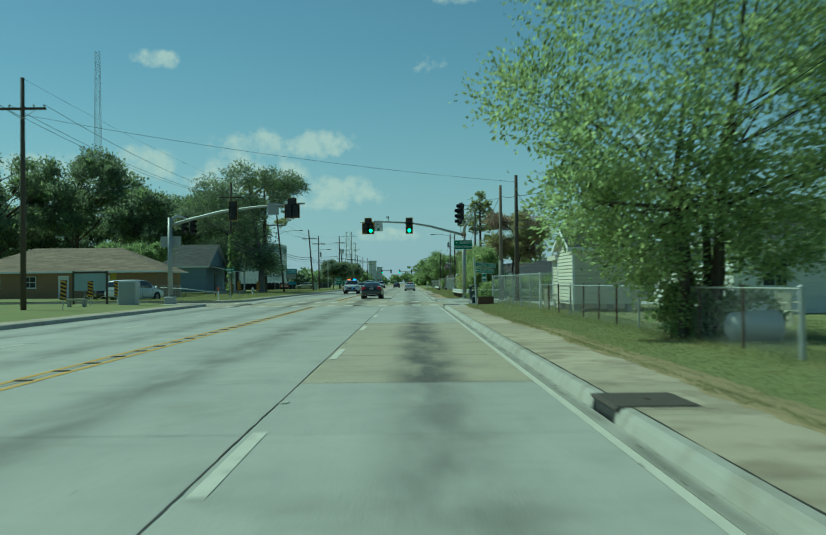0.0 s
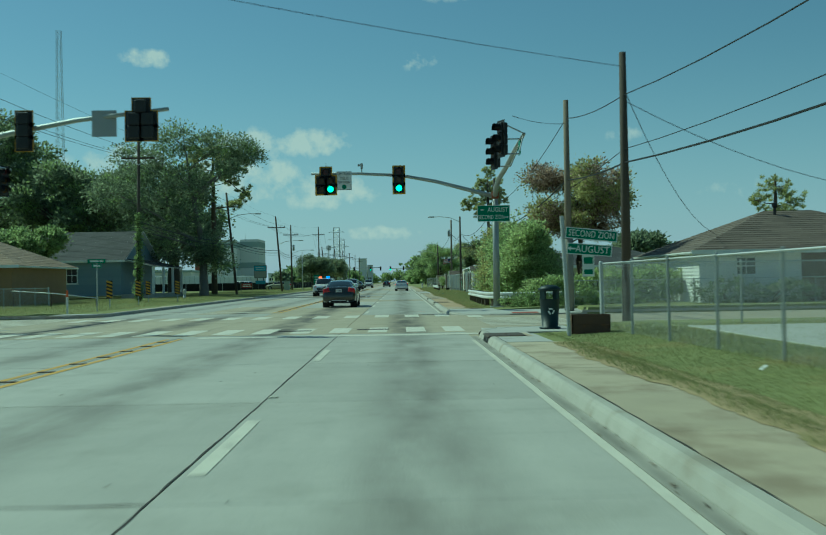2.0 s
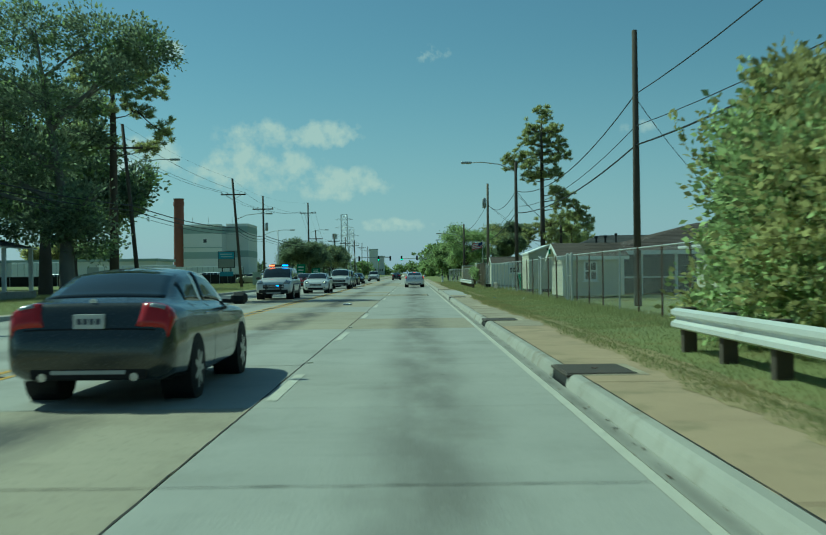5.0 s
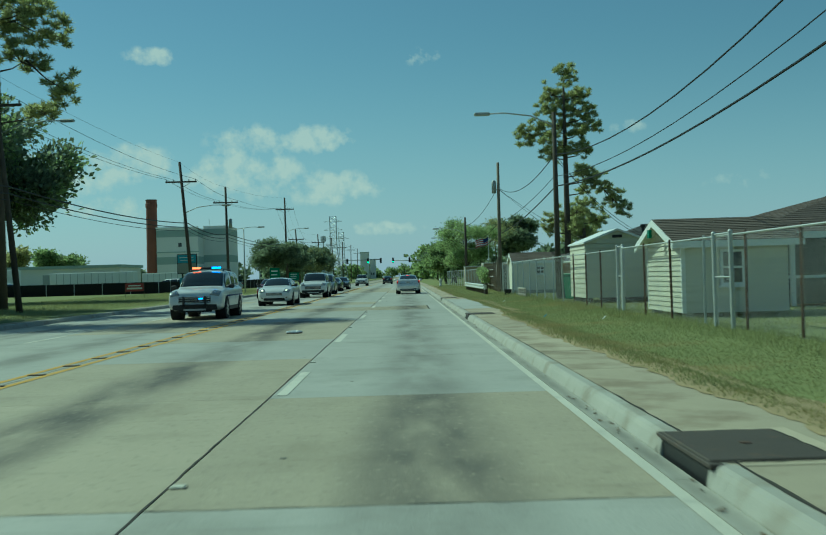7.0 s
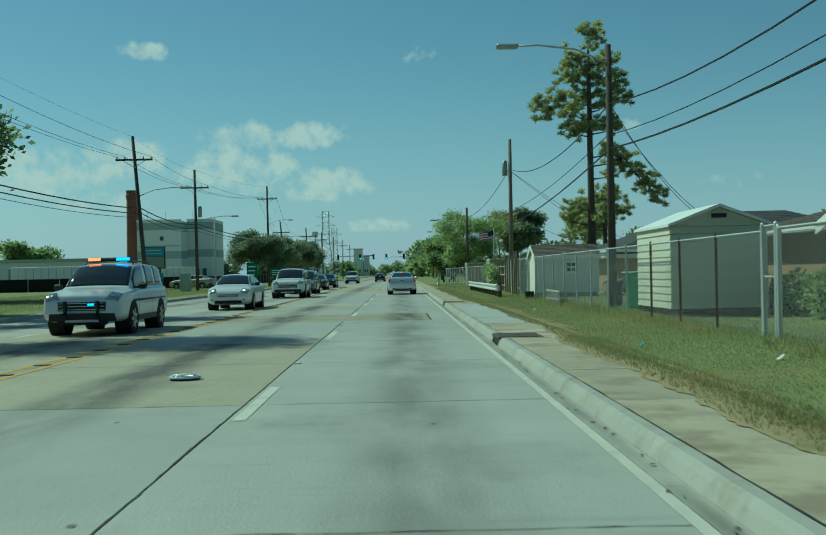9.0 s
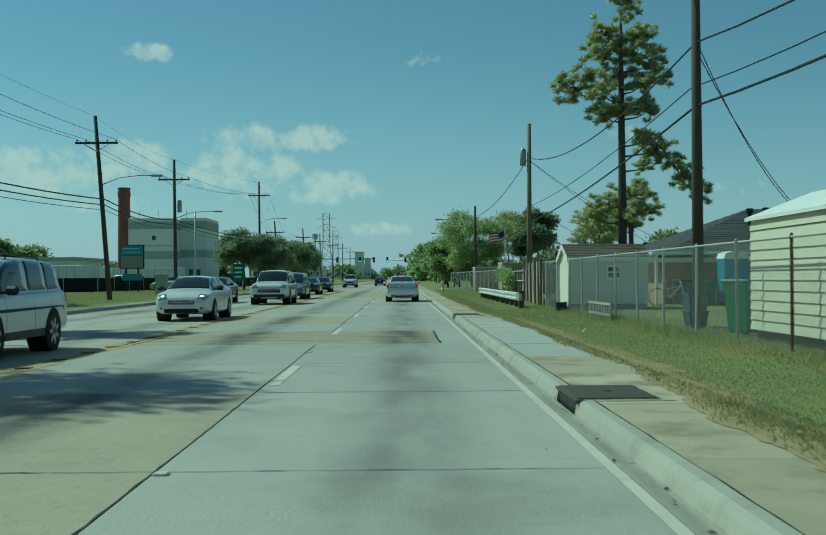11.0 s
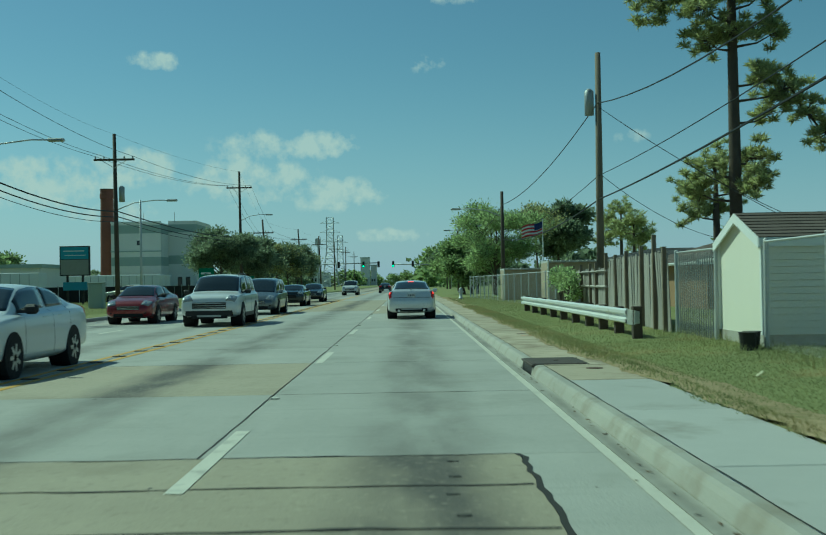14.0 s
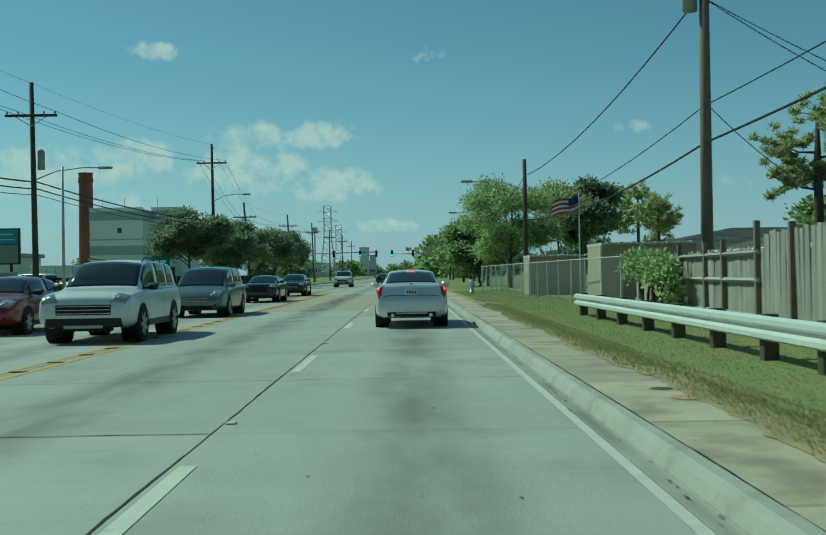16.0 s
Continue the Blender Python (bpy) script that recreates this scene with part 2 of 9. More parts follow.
M_SHINGLE = material("brown_shingles", (0.13, 0.105, 0.085), 0.9, vary=0.25, scale=5, obrand=0.15, island=0.2)
M_SHINGLE_G = material("dark_grey_shingles", (0.075, 0.075, 0.075), 0.9, vary=0.3, scale=6, island=0.2)
M_SHINGLE_T = material("tan_shingles", (0.27, 0.20, 0.14), 0.9, vary=0.25, scale=6, island=0.2)
M_GLASS_D = material("dark_window_glass", (0.03, 0.035, 0.04), 0.12, spec=0.6, vary=0.05, bump=0.0)
M_BRICK = material("tan_brick", (0.30, 0.20, 0.11), 0.9, vary=0.25, scale=8)
M_BLUEWALL = material("blue_grey_siding", (0.21, 0.27, 0.32), 0.7, vary=0.1, obrand=0.04)
M_CHIM = material("red_chimney_brick", (0.20, 0.085, 0.06), 0.9, vary=0.25, scale=3, fine=12)
M_BLDG = material("pale_rendered_wall", (0.76, 0.745, 0.69), 0.85, vary=0.1, scale=1.2)
M_BLDG_G = material("grey_green_wall_band", (0.38, 0.44, 0.40), 0.85, vary=0.1, scale=1.2)
M_BARK = material("tree_bark", (0.10, 0.08, 0.06), 0.95, vary=0.35, scale=12, bump=0.6)
M_LEAF = material("green_leaves", (0.30, 0.375, 0.16), 0.55, vary=0.2, scale=3, island=0.5, spec=0.25, transl=0.62, bump=0.0)
M_LEAF_B = material("bright_green_leaves", (0.39, 0.475, 0.215), 0.5, vary=0.2, scale=3, island=0.5, spec=0.3, transl=0.66, bump=0.0)
M_LEAF_D = material("dark_oak_leaves", (0.245, 0.29, 0.18), 0.6, vary=0.25, scale=1.5, island=0.4, spec=0.08, transl=0.62, bump=0.0)
M_LEAF_V = material("lime_vine_leaves", (0.47, 0.545, 0.245), 0.5, vary=0.2, scale=3, island=0.35, spec=0.3, transl=0.62, bump=0.0)
M_BARK_G = material("grey_oak_bark", (0.20, 0.185, 0.16), 0.95, vary=0.35, scale=12, bump=0.6)
M_LEAF_P = material("pine_needles", (0.46, 0.475, 0.22), 0.6, vary=0.2, scale=2, island=0.45, spec=0.2, transl=0.62, bump=0.0)
M_LEAF_R = material("pinkish_brown_leaves", (0.43, 0.33, 0.25), 0.6, vary=0.3, scale=2, island=0.5, spec=0.2, transl=0.55, bump=0.0)
M_LEAF_Y = material("yellow_green_leaves", (0.43, 0.42, 0.185), 0.6, vary=0.3, scale=2, island=0.4, spec=0.2, transl=0.55, bump=0.0)
M_TYRE = material("tyre_rubber", (0.016, 0.016, 0.017), 0.85)
M_RIM = material("alloy_rim", (0.42, 0.43, 0.44), 0.35, 0.8)
M_CARGLASS = material("car_window_glass", (0.018, 0.024, 0.026), 0.06, spec=0.8, vary=0.03, bump=0.0)
M_TAIL = material("red_tail_lamp", (0.42, 0.012, 0.014), 0.2, coat=0.6, vary=0.05, bump=0.0)
M_HEAD = material("clear_headlamp", (0.30, 0.32, 0.33), 0.15, 0.2, coat=0.6, vary=0.05, bump=0.0)
M_CHROME = material("chrome_trim", (0.62, 0.63, 0.64), 0.2, 0.9, bump=0.0)
M_PLATE = material("white_plate", (0.62, 0.63, 0.62), 0.5)
M_CAP = material("silver_hubcap_plastic", (0.62, 0.63, 0.63), 0.35, 0.3, vary=0.1, stain=((0.3, 0.3, 0.29), 0.6, 9.0))
M_PLATEINK = material("plate_marks", (0.08, 0.09, 0.12), 0.5)


# ---- builders ----
def part(name, bm, mat, parent=None, label="", smooth=False):
    me = bpy.data.meshes.new(name)
    bm.to_mesh(me)
    bm.free()
    if mat is not None:
        me.materials.append(mat)
    if smooth:
        me.shade_smooth()
    ob = new(name, me)
    if parent is not None:
        ob.parent = parent
    if label:
        ob["label"] = label
    return ob


def thing(name, m, label, category, group="", kind=""):
    ob = new(name)
    ob.matrix_world = m
    return tagged(ob, label, category, group, kind)


def box(bm, x0, x1, y0, y1, z0, z1, bev=0.0, m=None):
    r = bmesh.ops.create_cube(bm, size=1.0)
    vs = r["verts"]
    for v in vs:
        v.co = Vector((x0 + (v.co.x + 0.5) * (x1 - x0), y0 + (v.co.y + 0.5) * (y1 - y0), z0 + (v.co.z + 0.5) * (z1 - z0)))
    if bev:
        es = {e for v in vs for e in v.link_edges}
        r2 = bmesh.ops.bevel(bm, geom=list(es), offset=bev, segments=1, affect="EDGES", profile=0.5)
        vs = list({v for f in r2["faces"] for v in f.verts} | {v for v in vs if v.is_valid})
    if m is not None:
        for v in vs:
            v.co = m @ v.co
    return vs


def tube(bm, pts, radii, n=8, cap=True):
    """A tapered tube through points; a bend keeps its ring across the way."""
    pts = [Vector(p) for p in pts]
    if not hasattr(radii, "__len__"):
        radii = [radii] * len(pts)
    rings, side = [], None
    for i, p in enumerate(pts):
        d = (pts[min(i + 1, len(pts) - 1)] - pts[max(i - 1, 0)]).normalized()
        if side is None:
            side = d.cross(Vector((0, 0, 1)) if abs(d.z) < 0.9 else Vector((1, 0, 0))).normalized()
        side = (side - d * side.dot(d)).normalized()
        up = d.cross(side)
        rings.append([bm.verts.new(p + (side * math.cos(a) + up * math.sin(a)) * radii[i]) for a in (2 * math.pi * k / n for k in range(n))])
    for a, b in zip(rings, rings[1:]):
        for k in range(n):
            bm.faces.new((a[k], a[(k + 1) % n], b[(k + 1) % n], b[k]))
    if cap and n > 2:
        bm.faces.new(rings[0][::-1])
        bm.faces.new(rings[-1])


def prism(bm, outline, y0, y1):
    """A closed outline of (x, z) drawn out from y0 to y1."""
    a = [bm.verts.new((x, y0, z)) for x, z in outline]
    b = [bm.verts.new((x, y1, z)) for x, z in outline]
    n = len(a)
    bm.faces.new(a)
    bm.faces.new(b[::-1])
    for i in range(n):
        bm.faces.new((a[i], b[i], b[(i + 1) % n], a[(i + 1) % n]))
    bmesh.ops.recalc_face_normals(bm, faces=bm.faces)


def quick(name, boxes, mat, parent, label="", bev=0.0):
    bm = bmesh.new()
    for b in boxes:
        box(bm, *b, bev=bev)
    return part(name, bm, mat, parent, label)


def tubes(name, lines, r, mat, parent, label="", n=8):
    bm = bmesh.new()
    for pts in lines:
        tube(bm, pts, r, n)
    return part(name, bm, mat, parent, label, smooth=n > 6)


def sag(a, b, drop, n=12):
    a, b = Vector(a), Vector(b)
    return [a.lerp(b, i / n) - Vector((0, 0, drop * 4 * (i / n) * (1 - i / n))) for i in range(n + 1)]


def lettering(name, text, size, m, mat, parent, label="", spread=1.0, depth=0.004):
    cu = bpy.data.curves.new(name, "FONT")
    cu.body, cu.size, cu.extrude, cu.align_x, cu.align_y, cu.space_character = text, size, depth, "CENTER", "CENTER", 1.05
    tmp = bpy.data.objects.new(name, cu)
    me = bpy.data.meshes.new_from_object(tmp)
    bpy.data.objects.remove(tmp)
    me.materials.append(mat)
    ob = new(name, me)
    ob.parent = parent
    ob.matrix_local = m @ Matrix.Diagonal((spread, 1, 1, 1))
    if label:
        ob["label"] = label
    return ob


def ribbon(bm, pts, w, rng, z=0.0035):
    """A flat uneven strip along points, w wide."""
    prev = None
    for i, p in enumerate(pts):
        a, b = Vector(pts[max(0, i - 1)]), Vector(pts[min(len(pts) - 1, i + 1)])
        d = (b - a).normalized()
        n = Vector((-d.y, d.x)) * w * 0.5
        u, v = n * rng.uniform(0.35, 1.3), n * rng.uniform(0.35, 1.3)
        cur = (bm.verts.new((p[0] + u.x, p[1] + u.y, z)), bm.verts.new((p[0] - v.x, p[1] - v.y, z)))
        if prev:
            bm.faces.new((prev[0], prev[1], cur[1], cur[0]))
        prev = cur


# ---- ground ----
KR, KL = 1.945, -12.72          # faces of the right and left kerbs
SIDE = (84.0, 96.8)            # mouth of the cross street on the right
SIDE_L = (91.0, 101.5)         # and on the left


def grade(x, y):
    """Height of the ground: sunk below the carriageways, lawn elsewhere."""
    if KL - 0.1 < x < KR + 0.1:
        return -0.12
    if KR < x < KR + 2.3 and SIDE[0] - 2.3 < y < SIDE[1] + 2.4 or KR < x < 7.2 and SIDE[1] - 0.1 < y < SIDE[1] + 2.4:
        return -0.12
    if KL - 3.1 < x < KL and SIDE_L[0] - 3.1 < y < SIDE_L[1] + 2.1:
        return -0.12
    if x >= KR + 0.1:
        if SIDE[0] < y < SIDE[1]:
            return -0.12
        return 0.10 + 0.14 * min(1.0, max(0.0, (x - 3.0) / 3.2))
    if SIDE_L[0] < y < SIDE_L[1]:
        return -0.12
    return 0.10 + 0.10 * min(1.0, (-12.9 - x) / 4.0)


xs = [-2600, -900, -300, -120, -60, -40, -28, -22, -17, KL - 3.2, KL - 3.05, -14, KL - 0.16, KL - 0.04, -9, -5, -1, KR + 0.04, KR + 0.16, 3.0, 3.8, KR + 2.24, KR + 2.36, 4.8, 6.2, 7.15, 7.25, 9, 14, 22, 34, 60, 120, 300, 900, 2600]
ys = [-600, -120, -30, 0, 20, 35, 50, 65, 78, SIDE[0] - 2.4, SIDE[0] - 2.25, SIDE[0] - 0.05, SIDE[0] + 0.05, SIDE_L[0] - 3.2, SIDE_L[0] - 3.05, SIDE_L[0] - 0.05, SIDE_L[0] + 0.05, SIDE[1] - 0.05, SIDE[1] + 0.05, SIDE[1] + 2.35, SIDE[1] + 2.5, SIDE_L[1] - 0.05, SIDE_L[1] + 0.05, SIDE_L[1] + 2.05, SIDE_L[1] + 2.2,
      115, 130, 145, 160, 175, 190, 205, 225, 250, 290, 340, 420, 600, 1000, 2000, 4000]
bm = bmesh.new()
grid = [[bm.verts.new((x, y, grade(x, y) if y > -30 else 0.0)) for x in xs] for y in ys]
for r0, r1 in zip(grid, grid[1:]):
    for i in range(len(xs) - 1):
        bm.faces.new((r0[i], r0[i + 1], r1[i + 1], r1[i]))
ground = tagged(part("ground", bm, M_GRASS), "mown grass and bare earth verge beside the road", "ground", kind="structure")

# ---- carriageway: a base with separate concrete slabs on it ----
road = thing("road", Matrix(), "four-lane concrete road with tan and grey slabs", "road", kind="structure")
bm = bmesh.new()
box(bm, KL + 0.02, KR - 0.02, -60, 340, -0.3, -0.014)
box(bm, KR - 0.02, 60, SIDE[0], SIDE[1], -0.3, -0.014)
box(bm, -90, KL + 0.02, SIDE_L[0], SIDE_L[1], -0.3, -0.014)
part("joint_base", bm, M_JOINT, road)
BANDS = [(-1.49, 1.80), (-5.54, -1.49), (-9.15, -5.54), (-12.40, -9.15)]
JOINTS = [-40, -30, -20, -10, 0, 5.4, 10.7, 16, 21.2, 26.5, 31.7, 36.6, 42, 47.4, 53, 58, 63.4, 68.9, 74.6, 80.6, 84.4, 91.5, 99.8, 104.4, 109.0, 113.0, 118, 123, 128.2, 134, 139.9, 145.5,
          150.7, 155.8, 160.0, 165.0, 170.0, 174.8, 180, 184.4, 189, 194, 199, 204.2, 209.5, 215, 220.5, 226, 231.5, 237, 242.5, 248, 254, 260, 266, 272, 278, 284, 290, 296, 302, 308, 314, 320, 328, 340]
TAN = {0: [(36.6, 58), (84.4, 99.8), (128.2, 134), (209, 226)], 1: [(84.4, 99.8), (99.8, 113), (128.2, 139.9), (145.5, 155.8), (174.8, 180), (215, 248)],
       2: [(84.4, 99.8), (104, 118), (150, 165), (231, 260)], 3: [(84.4, 99.8), (139, 150), (184, 189)]}
slab_cache = {}


def slab_mesh(w, l, mat):
    key = (round(w, 2), round(l, 1), mat.name)
    if key not in slab_cache:
        bm = bmesh.new()
        e, c = 0.006, 0.006
        lo = [bm.verts.new((x, y, -0.05)) for x, y in ((-w / 2 + e, -l / 2 + e), (w / 2 - e, -l / 2 + e), (w / 2 - e, l / 2 - e), (-w / 2 + e, l / 2 - e))]
        mi = [bm.verts.new((v.co.x, v.co.y, -c * 0.6)) for v in lo]
        hi = [bm.verts.new((v.co.x - math.copysign(c, v.co.x), v.co.y - math.copysign(c, v.co.y), 0.0)) for v in lo]
        for a, b in ((lo, mi), (mi, hi)):
            for i in range(4):
                bm.faces.new((a[i], a[(i + 1) % 4], b[(i + 1) % 4], b[i]))
        bm.faces.new(hi)
        me = bpy.data.meshes.new("slab")
        bm.to_mesh(me)
        bm.free()
        me.materials.append(mat)
        slab_cache[key] = me
    return slab_cache[key]


for y0, y1 in zip(JOINTS, JOINTS[1:]):
    for k, (x0, x1) in enumerate(BANDS):
        if y0 == 165.0 and k < 2:
            continue
        tan = any(a - 0.2 <= y0 and y1 <= b + 0.2 for a, b in TAN[k])
        s = new("slab", slab_mesh(x1 - x0, y1 - y0, M_TAN if tan else M_GREY))
        s.parent = road
        s.location = ((x0 + x1) / 2, (y0 + y1) / 2, 0)
# the grooved repair across both lanes, and the grey strip beside it
for i in range(4):
    s = new("slab", slab_mesh(6.36, 1.25, M_PATCH))
    s.parent = road
    s.location = (1.06 - 3.18, 165.0 + 1.25 * (i + 0.5), 0)
s = new("slab", slab_mesh(0.74, 5.0, M_GREY))
s.parent = road
s.location = (1.43, 167.5, 0)
bm = bmesh.new()
srng = random.Random(17)
ribbon(bm, [(1.055 + srng.uniform(-0.02, 0.02), 165.0 + 0.2 * i) for i in range(26)], 0.055, srng, 0.0042)
for i in range(5):
    ribbon(bm, [(-5.28 + 0.21 * k, 165.0 + 1.25 * i + 0.02 * math.sin(k * 0.5 + i) + srng.uniform(-0.015, 0.015)) for k in range(31)], (0.02, 0.042, 0.045, 0.042, 0.025)[i], srng, 0.004)
# short sawn slots over the dowels
for i in range(4):
    for k, x in ((0.25, 0.46), (0.75, 0.42 + 0.05 * (i % 2))):
        ribbon(bm, [(x, 165.0 + 1.25 * (i + k)), (x + 0.04, 165.0 + 1.25 * (i + k)), (x + 0.09, 165.0 + 1.25 * (i + k))], 0.045, srng, 0.0042)
part("patch_seam", bm, M_JOINT, road, "dark tar seams round a repair")
bm = bmesh.new()
box(bm, 1.63, 60, SIDE[0] + 0.0, SIDE[1], -0.05, -0.002)
box(bm, KL, -12.41, SIDE_L[0], SIDE_L[1], -0.05, -0.002)
box(bm, 1.63, KR + 2.0, SIDE[0] - 2.2, SIDE[0], -0.05, -0.002)
box(bm, 1.63, KR + 2.3, SIDE[1], SIDE[1] + 2.3, -0.05, -0.002)
box(bm, -90, KL + 0.02, SIDE_L[0], SIDE_L[1], -0.05, -0.002)
box(bm, KL - 3, -12.41, SIDE_L[0] - 3, SIDE_L[0], -0.05, -0.002)
box(bm, KL - 2, -12.41, SIDE_L[1], SIDE_L[1] + 2, -0.05, -0.002)
box(bm, KL + 0.3, KR - 0.4, 340, 1500, -0.05, 0.0)
part("side_street_surface", bm, M_TAN, road, "worn tan concrete of the cross street")

# gutters
for name, x0, x1, spans in (("gutter", 1.790, KR, ((-40, SIDE[0] - 1.6), (SIDE[1] + 1.4, 340))), ("gutter", KL, -12.41, ((-40, SIDE_L[0]), (SIDE_L[1], 340)))):
    gut = thing("gutter", Matrix(), "stained concrete gutter strip along the kerb", "gutter", kind="structure")
    for a, b in spans:
        y = a
        while y < b:
            e = min(y + 6.1, b)
            bm = bmesh.new()
            box(bm, x0 + 0.01, x1, y + 0.004, e - 0.004, -0.06, 0.002)
            part("gutter_slab", bm, M_GUTTER, gut)
            y = e

# kerbs, with gaps where the storm drains are
DRAINS = [32.85, 79.9, 115.2, 129.05, 154.2, 177.5]
LEFT_DRAINS = [182.0, 150.0]


def kerb_run(x0, x1, spans, gaps, half):
    for a, b in spans:
        cuts = sorted([g for g in gaps if a < g < b])
        y = a
        for g in cuts + [None]:
            e = b if g is None else g - half
            while y < e - 0.05:
                f = min(y + 3.05, e)
                bm = bmesh.new()
                face = x0 if x0 > -5 else x1
                back = x1 if x0 > -5 else x0
                s = 1 if back > face else -1
                prism(bm, [(face, -0.1), (face, 0.015), (face + s * 0.035, 0.10), (face + s * 0.055, 0.132), (face + s * 0.085, 0.148), (back, 0.152), (back, -0.1)], y + 0.0015, f - 0.0015)
                k = part("kerbstone", bm, M_KERB, kerb)
                y = f
            if g is not None:
                y = g + half


kerb = thing("kerb", Matrix(), "pale concrete kerb beside the road", "kerb", kind="structure")
kerb_run(KR, KR + 0.17, ((-20, SIDE[0] - 2.2), (SIDE[1] + 2.3, 320)), DRAINS, 0.70)
kerb_run(KL - 0.17, KL, ((-20, SIDE_L[0] - 3.0), (SIDE_L[1] + 2.0, 320)), LEFT_DRAINS, 0.7)
# rounded corners at the cross street
for cx, cy, r, a0, a1 in ((KR + 2.2, SIDE[0] - 2.2, 2.2, 180, 90), (KR + 2.3, SIDE[1] + 2.3, 2.3, 180, 270), (KL - 3, SIDE_L[0] - 3, 3, 0, 90), (KL - 2, SIDE_L[1] + 2, 2, 0, -90)):
    bm = bmesh.new()
    n = 10
    prev = None
    for i in range(n + 1):
        a = radians(a0 + (a1 - a0) * i / n)
        top = 0.15 - (0.095 * min(1.0, i / 4) if a1 == 270 else 0.0)
        ring = [bm.verts.new((cx + rr * math.cos(a), cy + rr * math.sin(a), z)) for rr, z in ((r, -0.1), (r, top - 0.05), (r - 0.05, top), (r - 0.17, top), (r - 0.17, -0.1))]
        if prev:
            for k in range(4):
                bm.faces.new((prev[k], prev[k + 1], ring[k + 1], ring[k]))
        prev = ring
    bmesh.ops.recalc_face_normals(bm, faces=bm.faces)
    part("corner_kerb", bm, M_KERB, kerb)
# kerb along the side street
bm = bmesh.new()
box(bm, KR + 2.2, 40, SIDE[0] - 0.17, SIDE[0], -0.1, 0.15)
box(bm, KR + 2.3, 7.0, SIDE[1], SIDE[1] + 0.17, -0.1, 0.055)
box(bm, 7.0, 40, SIDE[1], SIDE[1] + 0.17, -0.1, 0.15)
box(bm, -60, KL - 3, SIDE_L[0] - 0.17, SIDE_L[0], -0.1, 0.15)
box(bm, -60, KL - 2, SIDE_L[1], SIDE_L[1] + 0.17, -0.1, 0.15)
part("side_kerb", bm, M_KERB, kerb)

# ---- pavements ----
def walk_edge(y):
    """Where the pavement meets the grass: wider and narrower stretches."""
    w = np.interp(y, (20, 50, 56, 80, 100, 124, 131, 138, 150, 156, 174, 178, 250), (3.30, 3.28, 3.10, 2.98, 3.0, 3.15, 3.15, 2.90, 2.92, 3.17, 3.17, 2.93, 2.92))
    return w - 0.06 * np.sin(y * 0.63) - 0.04 * np.sin(y * 1.9 + 1.0) - 0.025 * np.sin(y * 5.3)


pavement = thing("pavement", Matrix(), "narrow concrete pavement with patched and stained slabs", "pavement", kind="structure")
y = -20.0
rng = random.Random(4)
while y < 320:
    l = 3.04
    if y < SIDE[0] - 2.6 or y > SIDE[1] + 4.3:
        new_part = 156.5 < y < 174 or SIDE[0] - 7 < y < SIDE[0] or SIDE[1] < y < SIDE[1] + 2.2
        sandy = 104 < y < 124
        bm = bmesh.new()
        w = float(walk_edge(y + 1.5)) + (0.05 if new_part else 0.14)
        for px in ((KR + 0.185, w),):
            box(bm, px[0], px[1], y + 0.006, y + l - 0.006, 0.0, 0.142 + rng.uniform(-0.004, 0.004), bev=0.006)
        part("paving_slab", bm, M_WALK_NEW if new_part else M_SOIL if sandy else M_WALK, pavement)
    y += l
bm = bmesh.new()
box(bm, KR + 0.6, 6.5, SIDE[0] - 2.9, SIDE[0] - 0.2, 0.0, 0.146)
ramp = [bm.verts.new(p) for p in ((KR + 2.3, SIDE[1] + 0.17, 0.05), (7.3, SIDE[1] + 0.17, 0.05), (7.3, SIDE[1] + 2.6, 0.146), (KR + 2.3, SIDE[1] + 2.6, 0.146))]
bm.faces.new(ramp)
box(bm, KR + 0.18, 4.0, SIDE[1] + 2.3, SIDE[1] + 4.4, 0.0, 0.1455)
for cx, cy, r, a0, a1 in ((KR + 2.2, SIDE[0] - 2.2, 2.03, 180, 90), (KR + 2.3, SIDE[1] + 2.3, 2.13, 180, 270), (KL - 3, SIDE_L[0] - 3, 2.83, 0, 90), (KL - 2, SIDE_L[1] + 2, 1.83, 0, -90)):
    fan = [bm.verts.new((cx, cy, 0.1462))] + [bm.verts.new((cx + r * math.cos(radians(a0 + (a1 - a0) * i / 10)), cy + r * math.sin(radians(a0 + (a1 - a0) * i / 10)), 0.1462 - (0.094 * min(1.0, i / 4) if a1 == 270 else 0.0))) for i in range(11)]
    for i in range(1, 11):
        bm.faces.new((fan[0], fan[i], fan[i + 1]))
part("corner_landing", bm, M_WALK_NEW, pavement, "pale new concrete corner landing")
bm = bmesh.new()
tact = [bm.verts.new((x, SIDE[1] + y, 0.05 + (y - 0.17) * 0.0451 + 0.006)) for x, y in ((4.4, 0.3), (5.4, 0.3), (5.4, 0.9), (4.4, 0.9))]
bm.faces.new(tact)
part("tactile_plate", bm, material("red_tactile_plate", (0.30, 0.09, 0.06), 0.8), pavement, "red tactile warning plate")
bm = bmesh.new()
box(bm, KL - 1.5, KL - 0.18, -20, SIDE_L[0] - 1.5, 0.0, 0.13)
box(bm, KL - 1.5, KL - 0.18, SIDE_L[1] + 1.5, 135, 0.0, 0.13)
